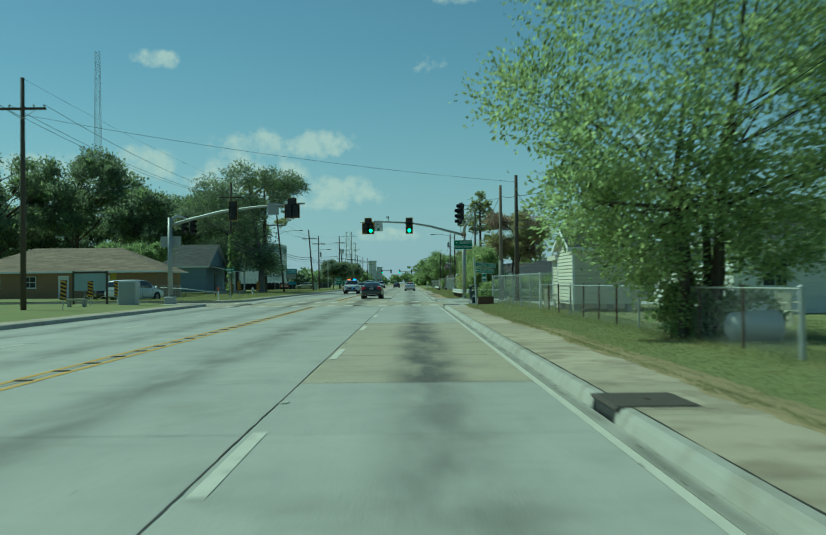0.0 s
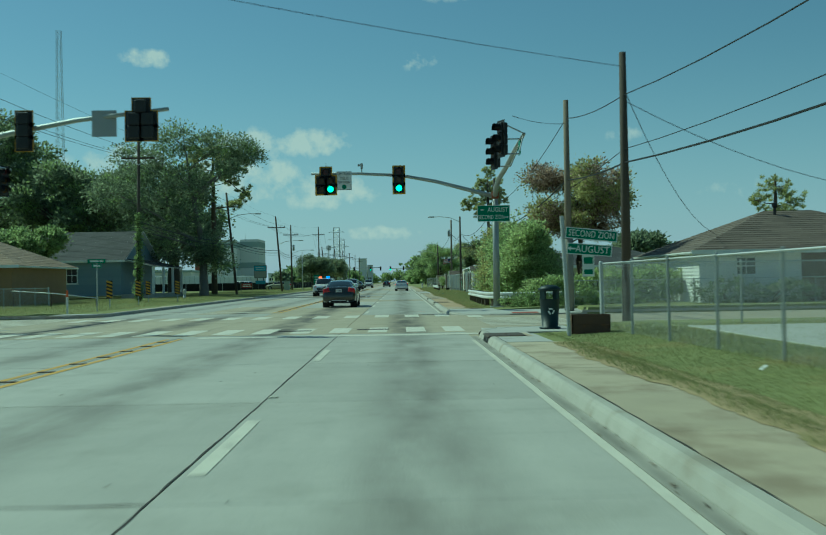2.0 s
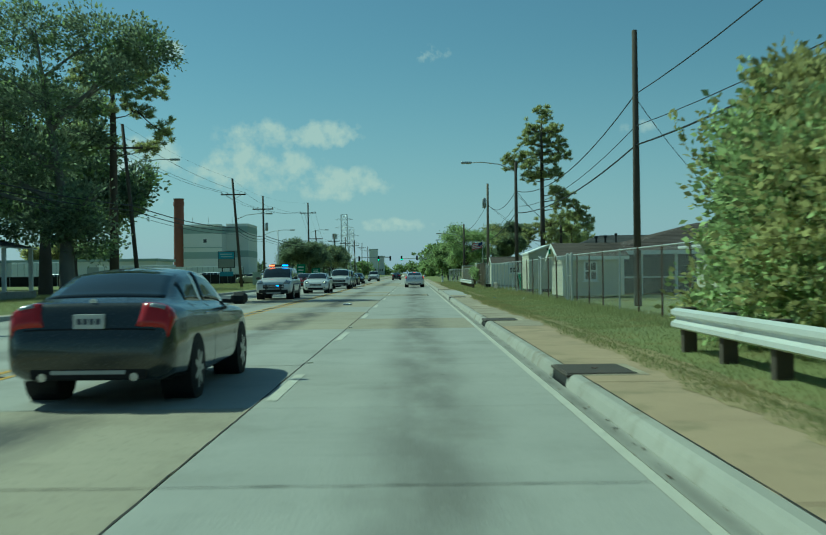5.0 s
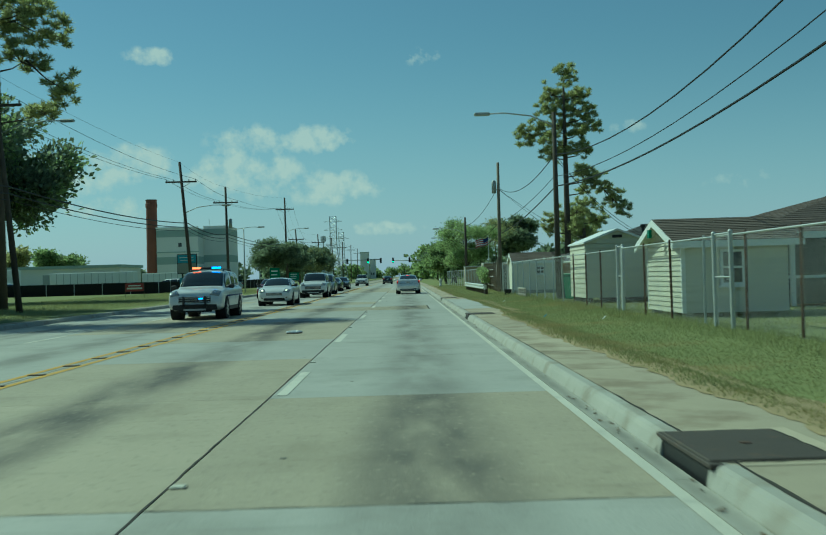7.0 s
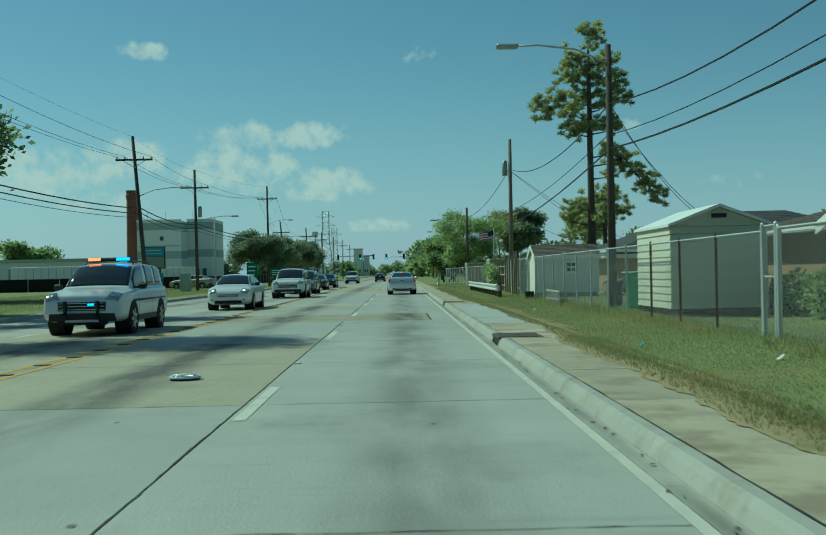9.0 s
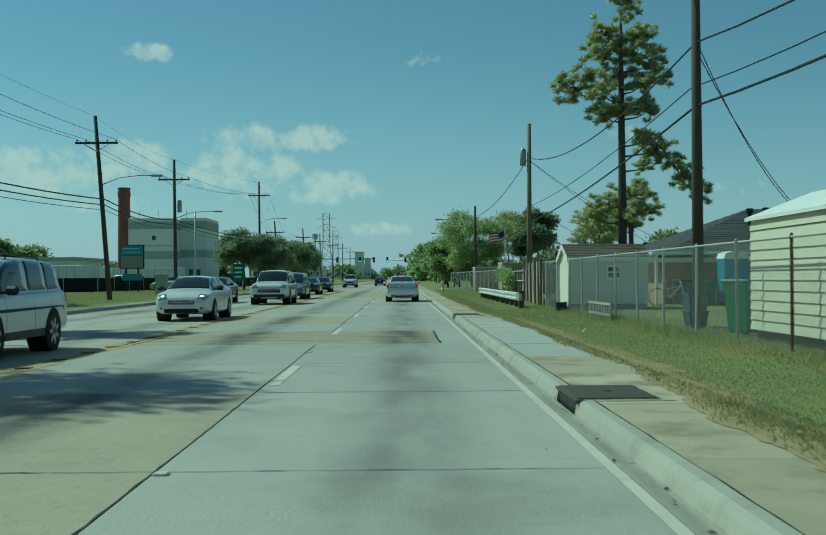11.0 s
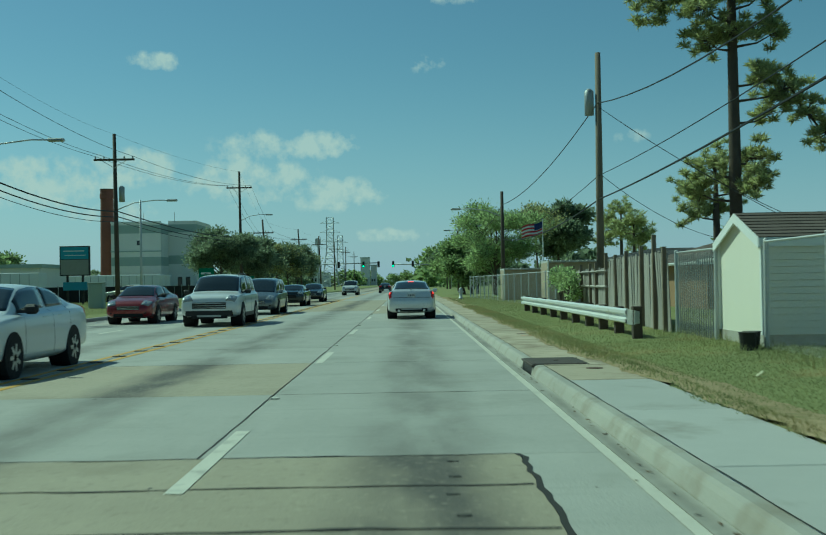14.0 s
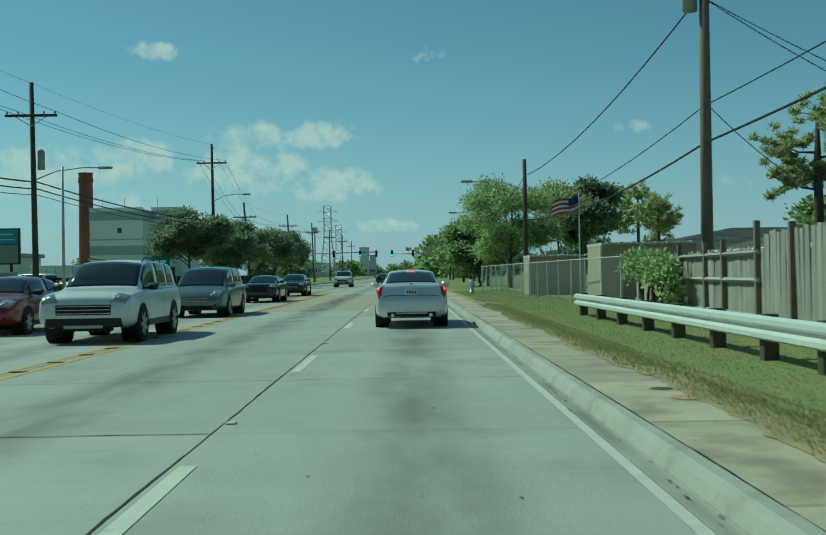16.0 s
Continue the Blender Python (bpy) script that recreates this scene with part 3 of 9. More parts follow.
box(bm, KL - 1.15, KL - 0.18, 135.02, 320, 0.0, 0.125)
part("far_side_pavement", bm, M_WALK, pavement)
# turf spilling over the far pavement
bm = bmesh.new()
prev = None
y = 104.0
while y < 300:
    w = KL - 0.62 + 0.22 * math.sin(y * 0.31) + 0.12 * math.sin(y * 1.1) - rng.uniform(0, 0.12)
    row = [bm.verts.new((w, y, 0.128)), bm.verts.new((w - 0.06, y, 0.142)), bm.verts.new((KL - 1.3, y, 0.14)), bm.verts.new((KL - 2.0, y, 0.10))]
    if prev:
        for k in range(3):
            bm.faces.new((prev[k], row[k], row[k + 1], prev[k + 1]))
    prev = row
    y += 0.4
tagged(part("verge_edge", bm, M_GRASS), "ragged turf creeping over the far pavement", "grass", kind="stuff")

SPRAY = [(0.89, 103.03, 0.27, 0.26, 0.0055), (-1.95, 103.6, 0.24, 0.3, 0.0055), (2.63, 102.95, 0.2, 0.2, 0.152), (2.82, 185.2, 0.1, 0.16, 0.152)]
# uneven edge where the grass creeps over the slabs, and the open joint behind the kerb
for a, b in ((-10, SIDE[0] - 7.0), (SIDE[1] + 5.0, 250)):
    bm = bmesh.new()
    prev = None
    y = a
    while y < b:
        w = float(walk_edge(y)) - rng.uniform(0, 0.07) + (0.12 if 156.5 < y < 174 else 0.0)
        row = [bm.verts.new(p) for p in ((w, y, 0.1475), (w + 0.05, y, 0.153), (w + 0.3, y, 0.157), (w + 0.75, y, 0.130))]
        if prev:
            for k in range(3):
                bm.faces.new((prev[k], prev[k + 1], row[k + 1], row[k]))
        prev = row
        y += 0.14
    tagged(part("verge_edge", bm, M_VERGE), "ragged turf creeping over the pavement edge", "grass", kind="stuff")
M_CREVICE = material("dirt_filled_joint", (0.05, 0.045, 0.035), 0.95, vary=0.3)
for a, b in ((-10, SIDE[0] - 2.6), (SIDE[1] + 3.0, 250)):
    n = int((b - a) / 0.3)
    bm = bmesh.new()
    prev = None
    for i in range(n + 1):
        y = a + (b - a) * i / n
        h = rng.uniform(0.003, 0.012) * (0.35 + 0.65 * abs(math.sin(y * 0.21))) * (2.0 if y < 46 or 119 < y < 132 else 1.0)
        o = rng.uniform(-0.006, 0.006)
        cur = (bm.verts.new((KR + 0.178 + o - h, y, 0.1555)), bm.verts.new((KR + 0.178 + o + h, y, 0.1555)))
        if prev:
            bm.faces.new((prev[0], prev[1], cur[1], cur[0]))
        prev = cur
    part("kerb_crevice", bm, M_CREVICE, pavement, "dark dirt-filled joint behind the kerb")
# ---- road markings ----
marks = thing("road_markings", Matrix(), "white and yellow painted road markings", "road marking", kind="structure")


def mark(name, x0, x1, y0, y1, mat):
    bm = bmesh.new()
    z = 0.005
    bm.faces.new([bm.verts.new(p) for p in ((x0, y0, z), (x1, y0, z), (x1, y1, z), (x0, y1, z))])
    return part(name, bm, mat, marks)


for y in (4.5, 16.7, 28.9, 41.1, 52.8, 64.4, 75.1, 101.8, 113.6, 123.7, 134.3, 144.3, 156.6, 168.6, 179.9, 190.1, 202, 214, 226, 238, 250, 262, 274, 286, 298, 310):
    mark("lane_dash", -1.43, -1.30, y, y + 2.95, M_WHITE)
    if not SIDE[0] - 14 < y < SIDE_L[1] + 3:
        mark("lane_dash", -9.12, -8.99, y + 3, y + 5.9, M_WHITE)
for a, b in ((-30, 80.7), (101.0, 330)):
    mark("edge_line", 1.695, 1.785, a, b, M_EDGE)
for a, b in ((-30, 83.2), (104.5, 330)):
    mark("yellow_line", -5.44, -5.32, a, b, M_YELLOW)
    mark("yellow_line", -5.77, -5.65, a, b, M_YELLOW)
mark("stop_line", -5.0, 2.05, 83.2, 83.85, M_WHITE)
mark("stop_line", -12.2, -5.6, 106.3, 106.9, M_WHITE)
for i in range(13):
    x = -12.28 + 1.165 * i
    xn = 0.515 + 1.045 * (i - 11)
    mark("crossing_bar", xn - 0.265, xn + 0.265, 85.0, 87.9, M_WHITE)
    mark("crossing_bar", x - 0.27, x + 0.27, 96.6, 99.3, M_WHITE)
mark("crossing_bar", 2.60, 3.14, 95.2, 97.15, M_WHITE)
for i in range(8):
    if i < 7:
        mark("crossing_bar", 2.75, 5.6, 88.05 + 0.98 * i, 88.5 + 0.98 * i, M_WHITE)
    mark("crossing_bar", -16.0, -13.2, 92.0 + 1.2 * i, 92.5 + 1.2 * i, M_WHITE)
# raised dark markers between the yellow lines
bm = bmesh.new()
box(bm, -0.13, 0.13, -0.06, 0.06, 0.003, 0.016, bev=0.006)
stud = tagged(part("road_stud", bm, material("dark_road_stud", (0.09, 0.065, 0.045), 0.8)), "dark raised marker between yellow lines", "road stud", "studs along the centre line")
stud.location = (-5.545, 2, 0.0)
y = 4.4
while y < 250:
    if not 82 < y < 106:
        copy_thing(stud, pose(-5.545, y, 0.0))
    y += 1.65

# ---- storm drains ----
def storm_drain(y):
    t = thing("storm_drain", pose(KR, y, 0), "kerb storm drain with a rusty steel cover", "storm drain", "storm drains along the kerb")
    quick("top_frame", [(0.13, 0.98, -0.74, 0.74, 0.140, 0.150)], M_WALK, t, bev=0.003)
    quick("cover", [(0.03, 0.82, -0.61, 0.61, 0.13, 0.164)], M_LID, t, "rusty brown steel cover plate", bev=0.008)
    # black panel closes the mouth, in place of the drain's shaded inside
    quick("throat", [(0.035, 0.06, -0.68, 0.68, -0.1, 0.122)], M_BLACK, t, "black panel standing for the shaded drain mouth")
    quick("lintel", [(0.008, 0.10, -0.69, 0.69, 0.120, 0.152)], M_LID, t, bev=0.006)
    for s in (-1, 1):
        bm = bmesh.new()
        y0, y1 = sorted((s * 0.60, s * 0.70))
        prism(bm, [(0.0, -0.1), (0.012, 0.03), (0.03, 0.11), (0.07, 0.146), (0.17, 0.15), (0.17, -0.1)], y0, y1)
        part("cheek", bm, M_KERB, t)
    # cracked dark joint round the cover
    rng = random.Random(int(y * 10))
    bm = bmesh.new()
    for pts in ([(0.84, -0.64 + 0.107 * i) for i in range(13)], [(0.06 + 0.078 * i, 0.65) for i in range(11)], [(0.06 + 0.078 * i, -0.65) for i in range(11)]):
        ribbon(bm, [(px + rng.uniform(-.012, .012), py + rng.uniform(-.012, .012)) for px, py in pts], 0.028, rng, 0.1555)
    part("broken_joint", bm, M_CREVICE, t, "cracked dark joint round the cover")
    bm = bmesh.new()
    tube(bm, [(0.45, 0, 0.16), (0.45, 0, 0.171)], 0.04, 10)
    part("lid_boss", bm, M_RUST, t)
    return t


for y in DRAINS:
    storm_drain(y)


# ---- tarred joints and cracks in the concrete ----
rng = random.Random(77)
M_CRACK = material("black_open_joint", (0.055, 0.05, 0.045), 0.95, vary=0.3, scale=14)
M_TAR = material("worn_joint_tar", (0.19, 0.18, 0.15), 0.85, vary=0.3, scale=14)
for y in JOINTS[5:-12]:
    for x0, x1 in BANDS[:3]:
        if rng.random() < 0.3 or 164 < y < 171:
            continue
        bm = bmesh.new()
        n = 26
        ph = rng.random() * 6
        ribbon(bm, [(x0 + (x1 - x0) * i / n, y + 0.012 * math.sin(i * 0.9 + ph) + rng.uniform(-0.008, 0.008)) for i in range(n + 1)], rng.choice((0.012, 0.018, 0.02, 0.03)), rng)
        part("joint_tar", bm, rng.choice((M_CRACK, M_TAR)), road)
for x, step, w, mat in ((-1.49, 0.22, 0.017, M_CRACK), (-5.54, 0.55, 0.024, M_TAR)):
    for a, b in ((14, 84), (98.6, 165), (170, 250)):
        bm = bmesh.new()
        n = int((b - a) / step)
        ribbon(bm, [(x + 0.007 * math.sin(i * 0.21) + rng.uniform(-0.007, 0.007), a + (b - a) * i / n) for i in range(n + 1)], w, rng)
        part("joint_tar", bm, mat, road)
# spots of old tar and gum
bm = bmesh.new()
for i in range(230):
    x, y, r = rng.uniform(-8.8, 1.5), rng.uniform(22, 215), rng.choice((0.012, 0.018, 0.03))
    bm.faces.new([bm.verts.new((x + r * rng.uniform(0.6, 1.2) * math.cos(a), y + 1.6 * r * rng.uniform(0.6, 1.2) * math.sin(a), 0.004)) for a in (k * math.pi / 3.5 for k in range(7))])
sp = part("spots", bm, M_TAR, road, "dark spots on the concrete")
sp["kind"] = "stuff"
# orange survey loops sprayed on road and pavement
M_SPRAY = material("orange_survey_paint", (0.60, 0.29, 0.18), 0.75, vary=0.3, scale=12, stain=((0.42, 0.37, 0.30), 0.47, 7.0))
for x, y, w, l, z in SPRAY:
    bm = bmesh.new()
    n = 44
    ribbon(bm, [(x + w * math.cos(2 * math.pi * i / n) * (1 + 0.10 * math.sin(i * 0.55)) + rng.uniform(-0.012, 0.012), y + l * math.sin(2 * math.pi * i / n) + rng.uniform(-0.012, 0.012)) for i in range(n + 3)], 0.05, rng, z)
    part("survey_loop", bm, M_SPRAY, marks, "sprayed orange survey loop")
# leaf litter blown into the gutter
M_DEBRIS = material("dry_leaf_litter", (0.12, 0.085, 0.05), 0.9, vary=0.3, island=0.4)
bm = bmesh.new()
for i in range(420):
    x, y, r = 1.93 - abs(rng.gauss(0, 0.07)), rng.uniform(24, 215), rng.uniform(0.01, 0.028)
    if SIDE[0] - 3 < y < SIDE[1] + 2:
        continue
    a0 = rng.uniform(0, 6.28)
    bm.faces.new([bm.verts.new((x + r * k * math.cos(a0 + a), y + 1.5 * r * k * math.sin(a0 + a), 0.006 + rng.uniform(0, 0.012))) for a, k in ((0, 1.3), (1.6, 0.6), (3.14, 1.2), (4.7, 0.6))])
tagged(part("leaf_litter", bm, M_DEBRIS), "dry leaves and grit lying in the gutter", "leaf litter", kind="stuff")
# small reflectors along the lane joint
for y in (34.2, 46.2, 57.8, 69.4, 107.6, 118.4, 128.9, 139.0, 150.6, 162.6, 174.3, 185.0, 196.2, 208.0):
    bm = bmesh.new()
    box(bm, -0.055, 0.055, -0.05, 0.05, 0.0, 0.018, bev=0.012)
    c = tagged(part("lane_reflector", bm, M_WHITE), "small white raised lane reflector", "road stud", "lane reflectors")
    c.location = (-1.42, y, 0.0)
# cast grates in the crossing
def grate(x, y, w, l):
    t = thing("drain_grate", pose(x, y, 0), "black cast iron drain grate in the road", "drain grate", "grates in the crossing")
    quick("frame", [(-w / 2, w / 2, -l / 2, l / 2, 0.003, 0.007)], M_BLACK, t)
    for i in range(12):
        u = -w / 2 + (i + 0.5) * w / 12
        quick("bar", [(u - 0.02, u + 0.02, -l / 2 + 0.02, l / 2 - 0.02, 0.004, 0.012)], M_LID, t)


grate(-0.68, 86.76, 0.92, 0.46)
grate(-2.86, 86.5, 0.92, 0.46)
# small round covers in the pavement
for x, y in ((2.75, 176.2), (2.8, 186.0)):
    bm = bmesh.new()
    tube(bm, [(0, 0, 0.0), (0, 0, 0.008)], [0.12, 0.115], 16)
    c = tagged(part("meter_cover", bm, M_RUST), "small dark iron meter cover in the pavement", "cover", "meter covers")
    c.location = (x, y, 0.143)

# ---- traffic signals ----
def signal_head(parent, x, y, z, rows, facing=0.0, lit=None, name="signal_head", edge=None):
    """One housing with hooded lenses at (column, row) places; facing 0 looks back towards -y."""
    m = pose(x, y, z, 0, 0, facing)
    head = part(name, _plate(rows), edge or M_SIGBOX, parent, "all-black signal head" if edge else "signal head with black face and yellow edge")
    head.matrix_local = m
    bm = bmesh.new()
    for c, r in rows:
        box(bm, c - 0.165, c + 0.165, -0.04, 0.20, r - 0.175, r + 0.175, bev=0.02)
    part("housing", bm, M_BLACK, head)
    for c, r, k in [(*p, i) for i, p in enumerate(rows)]:
        bm = bmesh.new()
        tube(bm, [(c, -0.03, r), (c, -0.05, r)], [0.14, 0.12], 16)
        mat = M_SIGGREEN if k == lit else (M_LENS_RED if k == 0 else M_LENS_AMB)
        part("lens", bm, mat, head, "lit green lens" if k == lit else "dark lens")
        bm = bmesh.new()
        n = 9
        rings = []
        for yy, rr in ((-0.04, 0.155), (-0.24, 0.15)):
            rings.append([bm.verts.new((c + rr * math.cos(a), yy, r + rr * math.sin(a))) for a in (radians(-25 + 230 * i / n) for i in range(n + 1))])
        for i in range(n):
            bm.faces.new((rings[0][i], rings[0][i + 1], rings[1][i + 1], rings[1][i]))
        bmesh.ops.solidify(bm, geom=bm.faces[:], thickness=0.008)
        part("visor", bm, M_BLACK, head)
    return head


def _plate(rows):
    """The yellow-edged backplate round the lenses."""
    bm = bmesh.new()
    for c, r in rows:
        box(bm, c - 0.275, c + 0.275, 0.02, 0.035, r - 0.255, r + 0.255)
    return bm


def dark_face(parent, rows, x, y, z, facing=0.0):
    bm = bmesh.new()
    for c, r in rows:
        box(bm, c - 0.215, c + 0.215, 0.008, 0.019, r - 0.20, r + 0.20)
    p = part("black_face", bm, M_BLACK, parent)
    p.matrix_local = pose(x, y, z, 0, 0, facing)


THREE = [(0, 0.36), (0, 0.0), (0, -0.36)]
FIVE = [(0, 0.36), (-0.19, 0.0), (0.19, 0.0), (-0.19, -0.36), (0.19, -0.36)]

mast = thing("signal_mast", pose(4.30, 102.6, 0.14), "grey steel signal mast with curved arms", "traffic signal")
bm = bmesh.new()
tube(bm, [(0, 0, 0), (0, 0, 5.0)], [0.155, 0.125], 16)
part("pole", bm, M_MAST, mast, smooth=True)
quick("base_plate", [(-0.28, 0.28, -0.28, 0.28, -0.05, 0.06)], M_MAST, mast, bev=0.01)
bm = bmesh.new()
box(bm, -0.16, 0.16, -0.16, 0.16, 4.72, 5.05, bev=0.04)
part("collar", bm, material("rusted_collar", (0.22, 0.085, 0.04), 0.8), mast, "rusty arm collar")
bm = bmesh.new()
tube(bm, [(-0.1, 0, 4.85), (-1.2, -0.02, 5.15), (-2.6, -0.1, 5.52), (-4.1, -0.4, 5.77), (-5.9, -0.7, 5.84), (-7.9, -0.75, 5.86)], [0.10, 0.09, 0.08, 0.07, 0.06, 0.05], 12)
part("road_arm", bm, M_MAST, mast, smooth=True)
bm = bmesh.new()
tube(bm, [(0, -0.05, 4.86), (-0.03, -0.8, 5.12), (-0.02, -2.1, 5.40), (0.16, -4.0, 5.78), (0.20, -6.4, 6.08), (0.20, -9.2, 6.26)], [0.11, 0.11, 0.105, 0.10, 0.085, 0.06], 12)
part("side_arm", bm, M_MAST, mast, smooth=True)
for x, rows, lit in ((-4.17, THREE, 2), (-7.27, FIVE, 4)):
    zz = 5.53
    h = signal_head(mast, x, -0.95, zz, rows, 0, lit)
    dark_face(h, rows, 0, 0, 0)
bm = bmesh.new()
tube(bm, [(-7.27, -0.8, 5.9), (-7.27, -0.8, 6.3)], 0.012, 6)
tube(bm, [(-5.75, -0.7, 5.8), (-5.75, -0.7, 6.18)], 0.025, 6)
part("antenna", bm, M_MAST, mast, "thin rods standing on the arm")
quick("detector", [(-5.80, -5.70, -0.8, -0.65, 6.05, 6.28)], M_MAST, mast, "small camera detector on the arm", bev=0.01)
quick("detector_hood", [(-5.92, -5.81, -0.82, -0.68, 6.16, 6.24)], M_MAST, mast)
for yy, zz, za in ((-8.4, 5.73, 6.2), (-11.0, 5.86, 6.3)):
    signal_head(mast, -0.8, yy, zz, THREE, -70, None, edge=M_BLACK)
    tubes("bracket", [[(0.2, max(yy, -9.1), za), (-0.55, yy, za), (-0.55, yy, zz + 0.4)], [(0.18, max(yy, -9.1), za - 0.1), (-0.2, yy, zz - 0.5), (-0.55, yy, zz - 0.5)]], 0.025, M_MAST, mast)
# left-turn sign
lt = part("turn_sign", (lambda b: (box(b, -0.32, 0.32, 0, 0.012, -0.4, 0.4, bev=0.0), b)[1])(bmesh.new()), M_SIGNWHITE, mast, "white rectangular turn sign with black edge")
lt.matrix_local = pose(-6.50, -0.9, 5.53)
for txt, zz, s in (("LEFT TURN", 0.28, 0.135), ("YIELD", 0.10, 0.185), ("ON GREEN", -0.07, 0.135)):
    lettering("sign_letters", txt, s, pose(0, -0.004, zz, 90), M_INK, lt, "black letters", 0.74)
bm = bmesh.new()
tube(bm, [(0, 0.0, -0.26), (0, -0.006, -0.26)], 0.10, 20)
part("green_disc", bm, M_SIGNGREEN, lt, "green disc")
bm = bmesh.new()
for b in ((-0.30, 0.30, 0.372, 0.384), (-0.30, 0.30, -0.384, -0.372), (-0.302, -0.290, -0.384, 0.384), (0.290, 0.302, -0.384, 0.384)):
    box(bm, b[0], b[1], -0.004, 0.0, b[2], b[3])
part("border", bm, M_INK, lt)


def arrow(bm, x, z, s, sgn):
    pts = [(-0.5, 0.10), (0.1, 0.10), (0.1, 0.28), (0.5, 0), (0.1, -0.28), (0.1, -0.10), (-0.5, -0.10)]
    f = [bm.verts.new((x + sgn * px * s, -0.005, z + pz * s)) for px, pz in pts]
    bm.faces.new(f if sgn < 0 else f[::-1])


def name_sign(parent, m, w, h, lines):
    """A green street sign: lines of (text, z, letter height, arrow side or 0)."""
    bm = bmesh.new()
    box(bm, -w / 2, w / 2, 0, 0.01, -h / 2, h / 2, bev=0.0)
    s = part("name_sign", bm, M_SIGNGREEN, parent, "green street name sign with white letters")
    s.matrix_local = m
    bm = bmesh.new()
    e = 0.018
    for b in ((-w / 2, w / 2, h / 2 - e, h / 2), (-w / 2, w / 2, -h / 2, e - h / 2), (-w / 2, e - w / 2, -h / 2 + e, h / 2 - e), (w / 2 - e, w / 2, -h / 2 + e, h / 2 - e)):
        box(bm, b[0], b[1], -0.004, 0.0, b[2], b[3])
    part("border", bm, M_SIGNWHITE, s)
    for txt, x, z, size, ar, ax, spread in lines:
        lettering("sign_letters", txt, size, pose(x, -0.004, z, 90), M_SIGNWHITE, s, "white letters", spread)
        if ar:
            bm = bmesh.new()
            arrow(bm, ax, z, 0.17, ar)
            part("arrow", bm, M_SIGNWHITE, s, "white arrow")
    return s


name_sign(mast, pose(-0.09, -0.19, 4.08), 1.40, 0.70,
          [("AUGUST", 0.18, 0.155, 0.29, -1, -0.49, 0.76), ("SECOND ZION", -0.10, -0.165, 0.26, 1, 0.56, 0.62)])
bm = bmesh.new()
tube(bm, [(-0.2, -0.25, 5.0), (-0.3, -0.4, 5.25), (-0.25, -0.3, 5.4)], 0.015, 6)
part("loop_cable", bm, M_BLACK, mast)

# the mast across the road, seen from behind
mast_l = thing("signal_mast", pose(-15.35, 90.3, 0.12), "grey steel signal mast seen from behind", "traffic signal")
bm = bmesh.new()
tube(bm, [(0, 0, 0), (0, 0, 5.6)], [0.17, 0.14], 16)
part("pole", bm, M_MAST, mast_l, smooth=True)
quick("base_plate", [(-0.34, 0.34, -0.34, 0.34, -0.05, 0.5)], M_MAST, mast_l, bev=0.06)
bm = bmesh.new()
tube(bm, [(0, 0, 5.1), (1.5, -0.6, 5.45), (3.6, -1.6, 5.85), (6.2, -2.9, 6.05), (9.1, -4.2, 6.12)], [0.11, 0.10, 0.085, 0.07, 0.055], 12)
part("road_arm", bm, M_MAST, mast_l, smooth=True)
bm = bmesh.new()
tube(bm, [(0, 0, 5.4), (-0.2, 3.0, 5.9), (-0.3, 9.5, 6.0)], [0.1, 0.09, 0.06], 12)
part("side_arm", bm, M_MAST, mast_l, smooth=True)
for x, y, rows in ((4.45, -2.25, THREE), (8.35, -4.1, FIVE)):
    h = signal_head(mast_l, x, y, 5.85, rows, 180, None)
    dark_face(h, [(0, 0)], 0, 0, 0)
    bm = bmesh.new()
    for c, r in rows:
        box(bm, c - 0.25, c + 0.25, 0.036, 0.05, r - 0.23, r + 0.23)
    bk = part("rear_plate", bm, M_BLACK, h, "black rear of the backplate")
bm = bmesh.new()
box(bm, 6.75, 7.45, -3.35, -3.32, 5.5, 6.25)
part("sign_back", bm, M_SIGNBACK, mast_l, "bare aluminium back of a sign")
bm = bmesh.new()
box(bm, -0.66, 0.66, 0.2, 0.215, 3.7, 4.4)
part("sign_back", bm, M_SIGNBACK, mast_l, "bare aluminium back of a sign")
for yy in (6.0, 8.8):
    hd = signal_head(mast_l, -0.3, yy, 5.5, THREE, 60, None, edge=M_BLACK)
    dark_face(hd, THREE, 0, 0, 0)
    quick("rear_plate", [(-0.262, 0.262, 0.036, 0.05, -0.6, 0.6)], M_BLACK, hd, "black rear of the backplate")

# ---- utility poles and wires ----
WIRES = []


